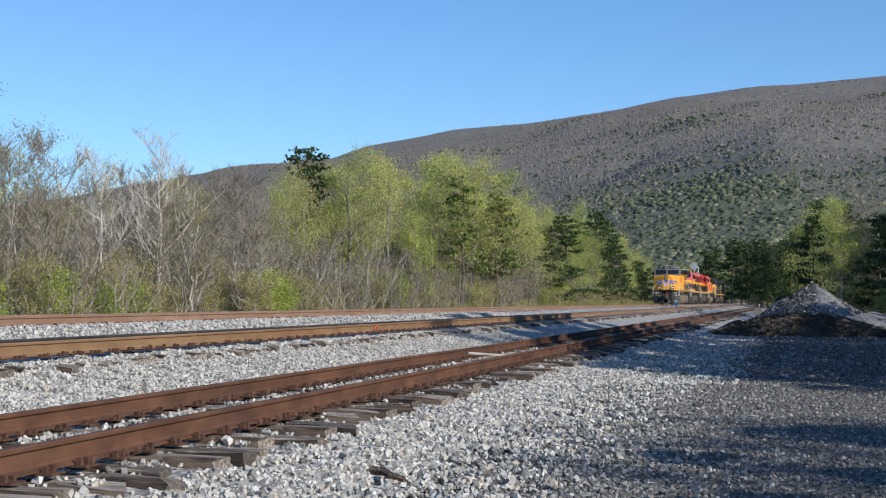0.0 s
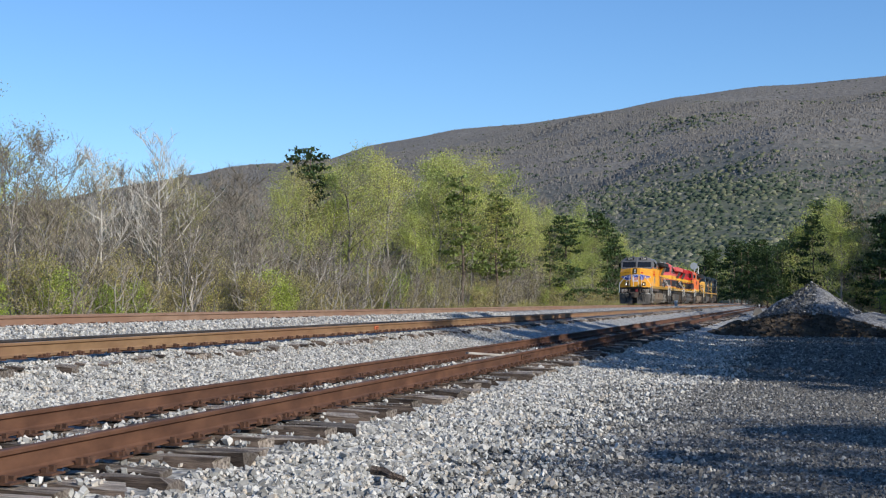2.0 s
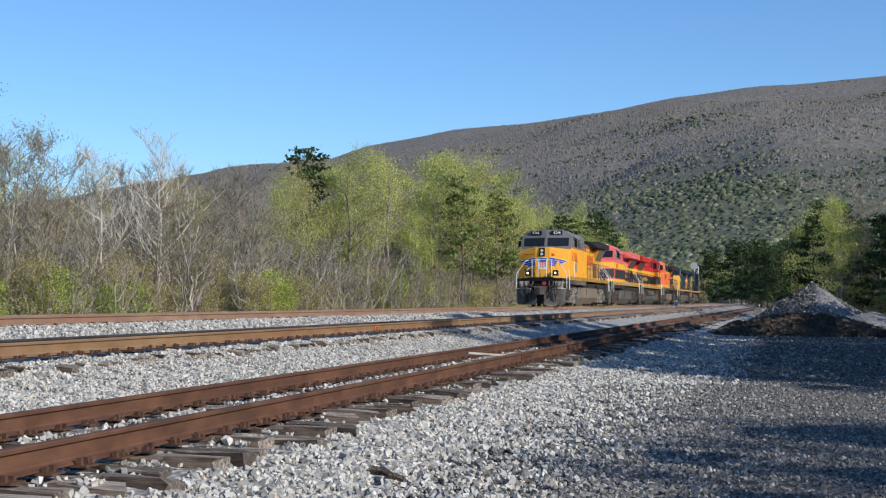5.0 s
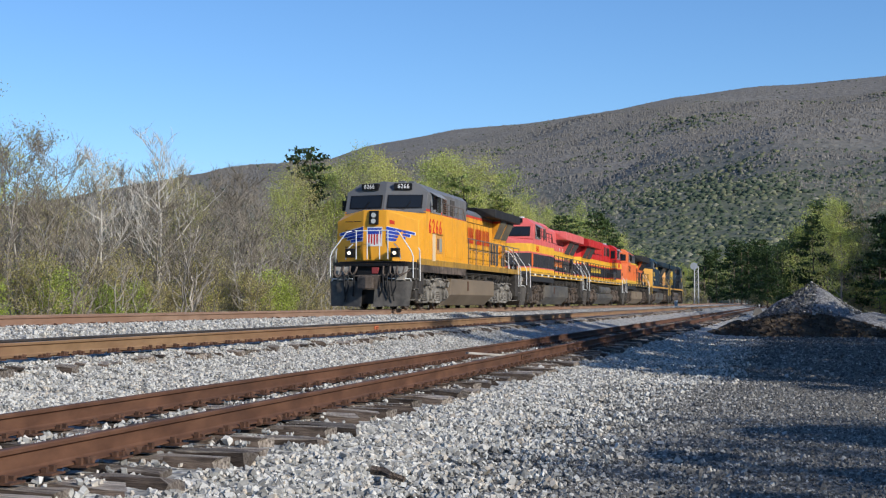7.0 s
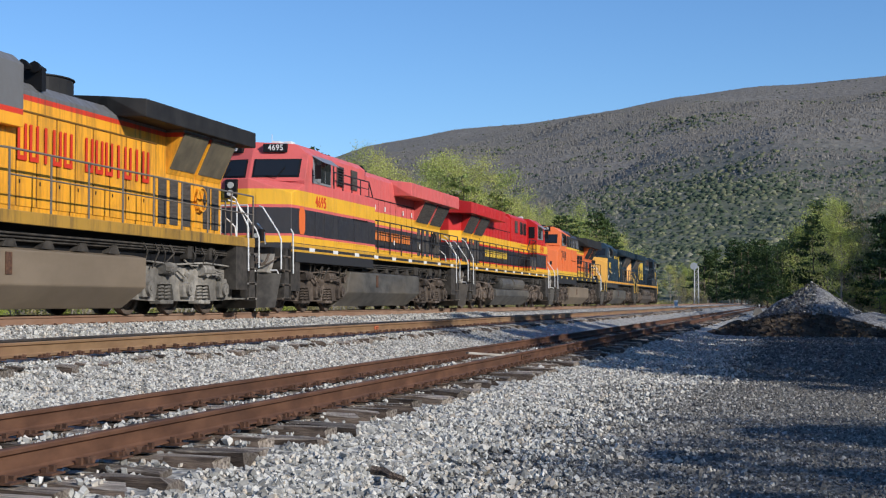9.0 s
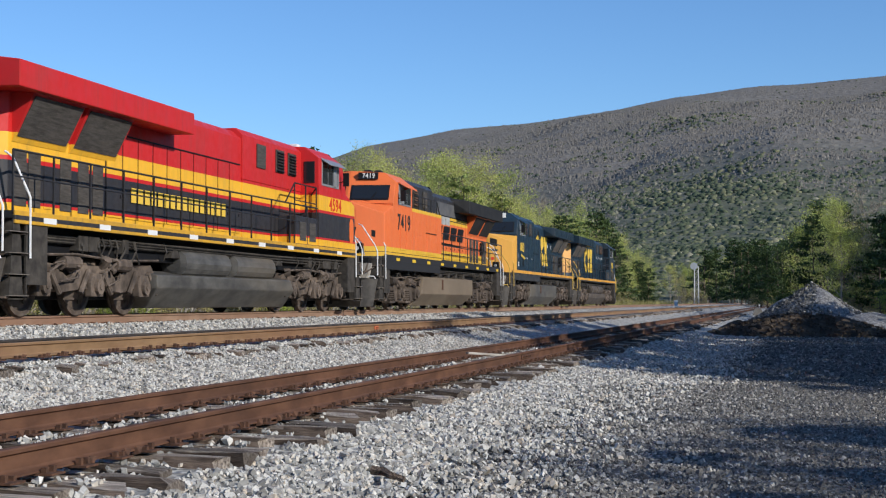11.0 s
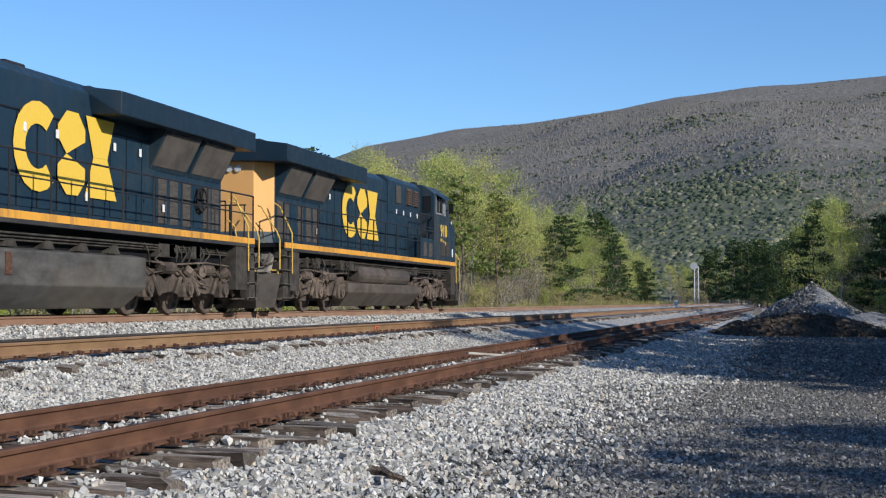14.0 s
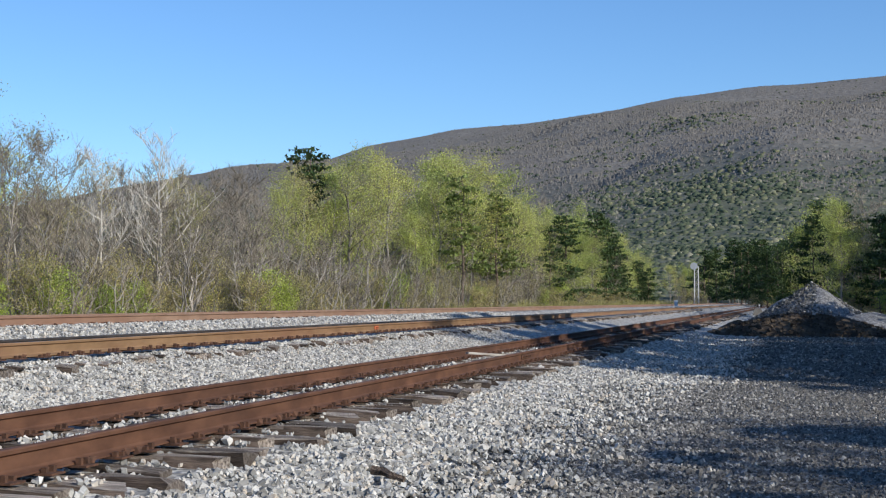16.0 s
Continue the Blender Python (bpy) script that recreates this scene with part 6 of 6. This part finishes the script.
big = [ring_piece(10.35, 2.97, 0.76, 0.72, 0.36, 0.85, 5.45), [[(11.0, 3.2), (11.3, 2.95), (11.95, 3.2), (11.95, 3.4), (11.7, 3.66), (11.3, 3.66), (11.0, 3.4)], [(11.3, 2.95), (11.0, 2.75), (11.0, 2.52), (11.3, 2.28), (11.7, 2.28), (11.95, 2.52), (11.95, 2.75)]],
       [[(11.98, 3.66), (13.05, 3.66), (12.78, 2.98), (12.26, 2.98)], [(12.26, 2.976), (12.78, 2.976), (13.15, 2.28), (11.95, 2.28)]]]
big = [[[(11.7 + (x - 10.35) * 1.12, 3.06 + (z - 2.97) * 1.14) for x, z in q] for q in g] for g in big]
c = navy_livery(c_nose)
L5, W5 = locomotive(dict(c, label="dark blue diesel locomotive with ochre nose", number="883", white_board=True), 5)
bolt = Shape()
for q in ([(3.62, 2.56), (4.02, 2.5), (4.06, 2.6), (3.7, 2.68)], [(3.9, 2.52), (4.3, 2.46), (4.34, 2.56), (3.98, 2.62)], [(4.2, 2.48), (4.62, 2.4), (4.66, 2.52), (4.28, 2.58)]):
    bolt.hull([(1.534 + d, a, b - 0.07) for d in (0.004, 0.012) for a, b in q])
part("bolt_emblem", bolt, YEL_PAINT, L5, "jagged yellow painted flash below the number", "stuff")
part("side_vent", Shape().box(1.532, 1.542, 4.0, 4.36, 2.02, 2.36, 0.004), BLACK, L5, "dark square vent")
part("notice", Shape().box(1.522, 1.53, 2.95, 3.1, 1.98, 2.2), WHITE, L5, "small white notice")
for y in (4.9, 5.3, 6.6):
    part("notice", Shape().box(1.533, 1.538, y, y + 0.1, 2.38, 2.44), WHITE, L5, "small white notice")
part("nose_window", panel(Shape(), NOSE_Q[1], 0.05, 0.34, 0.72, 0.92, 0.02, 0.03), BLACK, L5, "dark rounded window in the nose door")
part("nose_emblem", panel(Shape(), NOSE_Q[1], 0.04, 0.42, 0.56, 0.62, 0.018, 0.02), plain("blue_blocks", (0.02, 0.045, 0.08)), L5, "dark blue painted block on the nose")
part("nose_sticker", panel(Shape(), NOSE_Q[1], 0.06, 0.36, 0.3, 0.38, 0.018, 0.02), RED_PAINT, L5, "red warning sticker on the nose")
part("round_badge", Shape().cyl((1.52, 2.86, 2.5), (1.526, 2.86, 2.5), 0.15, 18), surface("dull_grey_badge", (0.09, 0.11, 0.13), (0.16, 0.18, 0.2), 9, 0.6), L5, "dull grey round badge")
flank_shapes(L5, "flank_emblem", big, YEL_PAINT, label="large yellow painted shapes on the hood")
TRAIN.append((L5, W5, 0))
c = navy_livery(c["cab"])
c["cab"] = paint("weathered_navy", [(0.0, NAVY)], grime=(0.085, 0.072, 0.056), dirt=0.8, onset=0.4)
L6, W6 = locomotive(dict(c, label="dark blue diesel locomotive with ochre end, running backwards", number="910", air_tanks=True, white_board=True, tank=surface("brown_tank_steel", (0.065, 0.053, 0.043), (0.13, 0.107, 0.088), 1.6, 0.6, 0.1, 0.1, 0.01, (1, 1, 2.5), stain=(0.045, 0.038, 0.032))), 6)
flank_shapes(L6, "flank_emblem", [[[(25.5 - a, b) for a, b in q] for q in g] for g in big], YEL_PAINT, (-1,), label="large yellow painted shapes on the hood")
flash = Shape()
for q in ([(3.2, 2.62), (3.58, 2.56), (3.62, 2.66), (3.28, 2.72)], [(3.46, 2.58), (3.84, 2.52), (3.88, 2.62), (3.54, 2.68)], [(3.74, 2.54), (4.14, 2.46), (4.18, 2.58), (3.82, 2.64)]):
    flash.hull([(-1.53 - d, 7.4 - a, b - 0.08) for d in (0.0, 0.008) for a, b in q])
part("bolt_emblem", flash, plain("dull_gold", (0.5, 0.33, 0.08), 0.6), L6, "jagged gold painted flash below the number", "stuff")
for y in (2.75, 3.5):
    grid = part("side_grille", Shape().box(-1.545, -1.515, y, y + 0.55, 1.98, 2.5, 0.006), UNDER_DARK, L6, "dark louvred cab grille")
    for k in range(7):
        part("slat", Shape().box(-1.556, -1.545, y + 0.04, y + 0.51, 2.02 + 0.066 * k, 2.05 + 0.066 * k), GRILLE, grid)
part("notice", Shape().box(-1.53, -1.522, 2.1, 2.26, 2.0, 2.3), WHITE, L6, "small white notice")
part("round_disc", Shape().cyl((-1.52, 2.35, 3.3), (-1.53, 2.35, 3.3), 0.06, 12), WHITE, L6, "small white disc")
TRAIN.append((L6, W6, 1))
for lo, m in ((L2, WHITE), (L5, WHITE), (L6, WHITE)):
    s = Shape()
    for k in range(9):
        sx = -1 if lo is L6 else 1
        y, z = 10.0 + k * 1.17, 3.28 if k % 3 else 2.2
        if lo is L6 and k < 5:
            y, z = 4.6 + k * 0.95, 3.3
        a, b = sorted((sx * 1.0, sx * 1.012))
        s.box(a, b, y, y + 0.1, z, z + 0.16)
    part("stencils", s, m, lo, "small white data stencils", "stuff")


def motions():
    step = 1.0 / 30
    turn = -SPEED * step / 0.535
    for k, (lo, wheels, back) in enumerate(TRAIN):
        y0 = FRONT + LENGTH * k
        a, rz = (y0, 0) if not back else (y0 + LENGTH, 180)
        walk(lo, [(0.0, pose(-14.1, a, 1.195, 0, 0, rz)), (8.0, pose(-14.1, a - SPEED * 8.0, 1.195, 0, 0, rz)), (16.0, pose(-14.1, a - SPEED * 16.0, 1.195, 0, 0, rz))])
        sign = 1 if not back else -1
        rows = [Euler((-sign * turn * i, 0, 0)).to_matrix().to_4x4() for i in range(481)]
        for w, ax in wheels:
            walk(w, [(i * step, Matrix.Translation((0, ax, 0.535)) @ m) for i, m in enumerate(rows)])


# ---- loose stone on the track bed and yard ----
def scatter(name, x0, x1, y0, y1, per, lo, hi, mat, label, seed, lift=0.0, clear=(), fade=0.0, lot=False):
    r = np.random.default_rng(seed)
    n = int((x1 - x0) * (y1 - y0) * per)
    x = r.uniform(x0, x1, n) if not fade else x0 + (x1 - x0) * r.random(n) + fade * r.random(n) ** 3
    y = y0 + (y1 - y0) * r.random(n) ** 1.35
    keep = np.ones(n, bool)
    for c in clear:
        keep &= np.abs(x - c) > 0.11
    x, y = x[keep], y[keep]
    s = r.uniform(lo, hi, len(x)) * (0.8 + 0.5 * r.random(len(x)) ** 4)
    z = level(x) + 0.018 * waves(x, y, 1.0, 0.9, 5) + s * 0.12 + lift
    if lot:
        z = ground_height(x, y) + s * 0.15
    tagged(new(name, rubble(name, np.stack([x, y, z], 1), s, mat, r)), label, "stones", kind="stuff")


scatter("ballast_stones", -4.15, -3.1, 7.2, 26, 720, 0.022, 0.053, STONES, "loose pale grey crushed stone beside the ties", 41, fade=1.7)
scatter("gravel_margin", -3.4, -1.2, 7.4, 32, 360, 0.02, 0.05, MIXED_STONES, "grey gravel where the ballast meets the yard", 48, fade=1.6, lot=True)
scatter("ballast_stones", -4.3, -1.9, 26, 62, 150, 0.03, 0.062, STONES, "loose pale grey crushed stone beside the ties", 42, fade=1.2)
scatter("ballast_stones", -8.86, -6.85, 11.5, 42, 480, 0.021, 0.043, STONES, "crushed stone between the tracks", 43)
scatter("ballast_stones", -13.2, -10.6, 17, 62, 130, 0.032, 0.06, STONES, "crushed stone between the tracks", 44)
scatter("ballast_stones", -6.9, -4.3, 8.0, 36, 80, 0.025, 0.052, STONES, "crushed stone between the rails", 45, 0.02, (-6.25, -4.75))
scatter("yard_stones", -2.4, 3.2, 9.0, 32, 300, 0.016, 0.036, LOT_STONES, "loose dark gravel over the yard", 46, lot=True)

scatter("yard_stones", -2.2, 4.5, 29, 64, 50, 0.03, 0.075, LOT_STONES, "loose dark gravel over the yard", 47, lot=True)


# ---- heaps at the end of the yard ----
def heap(name, label, cx, cy, rx, ry, h, mat, seed, power=1.0, base=0.0, rough=0.06):
    r = np.random.default_rng(seed)
    na, nr = 72, 26
    vs = []
    for i in range(nr + 1):
        q = i / nr
        for k in range(na):
            a = 6.28319 * k / na
            edge = 1 + 0.12 * math.sin(2 * a + seed) + 0.07 * math.sin(5 * a + seed * 2)
            x, y = cx + rx * q * edge * math.cos(a), cy + ry * q * edge * math.sin(a)
            z = h * (1 - q ** power) * (1 + rough * (math.sin(x * 2.1 + seed) + math.sin(y * 1.7 - x))) + rough * 0.6 * (r.random() - 0.5) * (q < 0.97)
            vs.append((x, y, base - 0.06 + max(z, 0)))
    fs = [(i * na + k, i * na + (k + 1) % na, (i + 1) * na + (k + 1) % na, (i + 1) * na + k) for i in range(nr) for k in range(na)]
    return tagged(new(name, cloud(name, np.array(vs), np.array(fs), mat)), label, "heap")


PILE = gravel_mat("heaped_gravel", (0.08, 0.079, 0.076), (0.19, 0.187, 0.18), (0.36, 0.35, 0.335), 0.09)
DIRT = surface("dark_earth", (0.035, 0.027, 0.02), (0.12, 0.088, 0.058), 1.3, 0.95, 0, 1.0, 0.08)
heap("gravel_pile", "tall cone of grey gravel heaped on the yard", 1.5, 96, 4.3, 4.3, 2.85, PILE, 3, 0.85)
heap("gravel_pile", "low spread of pale gravel beside the tall pile", 5.2, 92, 3.6, 3.0, 0.9, PILE, 5, 1.2)
heap("dirt_mound", "low mound of dark brown earth on the yard", 0.6, 65, 3.9, 2.4, 0.98, DIRT, 2, 1.6, rough=0.1)
heap("dirt_mound", "small heap of dark earth beside the track", -2.2, 68, 1.4, 1.6, 0.7, DIRT, 7, 1.3, rough=0.1)
r = np.random.default_rng(77)
q, a = np.sqrt(r.random(900)), r.random(900) * 6.28
pp = np.stack([0.6 + 4.3 * q * np.cos(a), 65 + 2.7 * q * np.sin(a), 0.98 * (1 - q ** 1.6) + 0.0], 1)
tagged(new("earth_clods", rubble("earth_clods", pp, r.uniform(0.05, 0.14, 900), DIRT, r)), "clods of dark earth over the mound", "clods", kind="stuff")
q, a = np.sqrt(r.random(2600)), r.random(2600) * 6.28
pp = np.stack([1.5 + 4.5 * q * np.cos(a), 96 + 4.5 * q * np.sin(a), 2.85 * (1 - q ** 0.85) - 0.03], 1)
tagged(new("heap_stones", rubble("heap_stones", pp, r.uniform(0.06, 0.16, 2600), LOT_STONES, r)), "stones on the face of the gravel pile", "stones", kind="stuff")


# ---- signal, posts and debris ----
STEEL_GREY = plain("galvanised_steel", (0.5, 0.5, 0.5), 0.5, 0.4)
sig = thing("signal_mast", "grey lattice railway signal mast beside the main line", "signal", at=(-17.6, 290, 0.6))
s = Shape()
for x in (-0.45, 0.45):
    for y in (-0.3, 0.3):
        s.tube([(x, y, 0), (x * 0.8, y, 8.0)], 0.07, 5)
part("mast", s, STEEL_GREY, sig)
s = Shape()
for k in range(9):
    z = 0.3 + 0.85 * k
    s.tube([(-0.44, -0.3, z), (0.42, -0.3, z + 0.85)], 0.05, 4)
    s.tube([(-0.44, -0.3, z), (0.44, -0.3, z)], 0.04, 4)
part("lattice", s, STEEL_GREY, sig)
part("signal_head", Shape().cyl((-0.45, -0.45, 8.0), (-0.45, -0.25, 8.0), 0.72, 18), STEEL_GREY, sig, "round backboard of the signal")
part("ladder_platform", Shape().box(-0.9, 0.9, -0.5, 0.5, 0.0, 0.12), STEEL_GREY, sig)
mk = thing("marker_post", "short white marker post beside the track", "post", at=(-12.3, 165, 0.96))
part("post", Shape().box(-0.18, 0.18, -0.1, 0.1, 0, 0.7, 0.02), WHITE, mk)
for k, (x, y) in enumerate(((7.9, 130), )):
    po = thing("post", "thin dark steel post at the edge of the yard", "post", at=(x, y, -0.05))
    part("pole", Shape().tube([(0, 0, 0), (0, 0, 2.1)], 0.06, 6), BLACK, po)
    part("base", Shape().box(-0.12, 0.12, -0.12, 0.12, 0, 0.08), BLACK, po)
WOOD_OLD = surface("bleached_wood", (0.3, 0.26, 0.22), (0.5, 0.46, 0.4), 4, 0.9, 0, 0.6, 0.01, (1, 6, 6))
board = tagged(new("loose_board", Shape().box(-0.5, 0.5, -0.07, 0.07, 0, 0.04, 0.008).mesh("loose_board", WOOD_OLD)), "bleached loose board lying between the rails", "board")
board.matrix_basis = pose(-5.35, 26.3, 0.46, 0, 4, 35)
sk = Shape().tube([(-0.15, 0, 0.05), (-0.05, 0.02, 0.055), (0.05, -0.01, 0.045), (0.15, 0.03, 0.03)], 0.04, 6, 0.026)
st = tagged(new("dead_stick", sk.mesh("dead_stick", TIE_WOOD)), "short broken piece of grey wood on the gravel", "stick")
st.matrix_basis = pose(-3.0, 10.7, 0.09, 0, 6, -25)
for x, y, l in ((-4.72, 26.4, 0.45), (-8.92, 31.0, 0.16)):
    jb = Shape().box(0.012, 0.03, -l, l, -0.125, -0.045, 0.006)
    for k in range(6):
        jb.cyl((0.025, -l + 0.12 + k * (2 * l - 0.24) / 5, -0.085), (0.055, -l + 0.12 + k * (2 * l - 0.24) / 5, -0.085), 0.018, 6)
    near = x > -6
    ob = part("joint_bar", jb, IRON if near else surface("orange_rust", (0.4, 0.11, 0.05), (0.5, 0.16, 0.07), 8, 0.8), spur if near else siding, "bolted rail joint bar")
    ob.location = (0.7525, y, 0.535 if near else 0.97)
deb = thing("scrap_pile", "rusty scrap and pale bags dumped by the track", "scrap", at=(-2.6, 150, -0.03))
part("bag", Shape().hull([(-0.9, -0.3, 0), (0.2, -0.3, 0), (-0.7, -0.2, 0.9), (0, -0.2, 0.8), (-0.4, 0.3, 1.0), (-0.9, 0.4, 0), (0.3, 0.4, 0)], 0.06), plain("grubby_sacking", (0.2, 0.185, 0.16), 0.9), deb)
part("scrap", Shape().hull([(0.2, -0.5, 0), (2.2, -0.6, 0), (0.6, -0.3, 1.1), (1.5, -0.2, 0.9), (0.3, 0.6, 0), (2.0, 0.5, 0.2)], 0.05), IRON, deb)


motions()
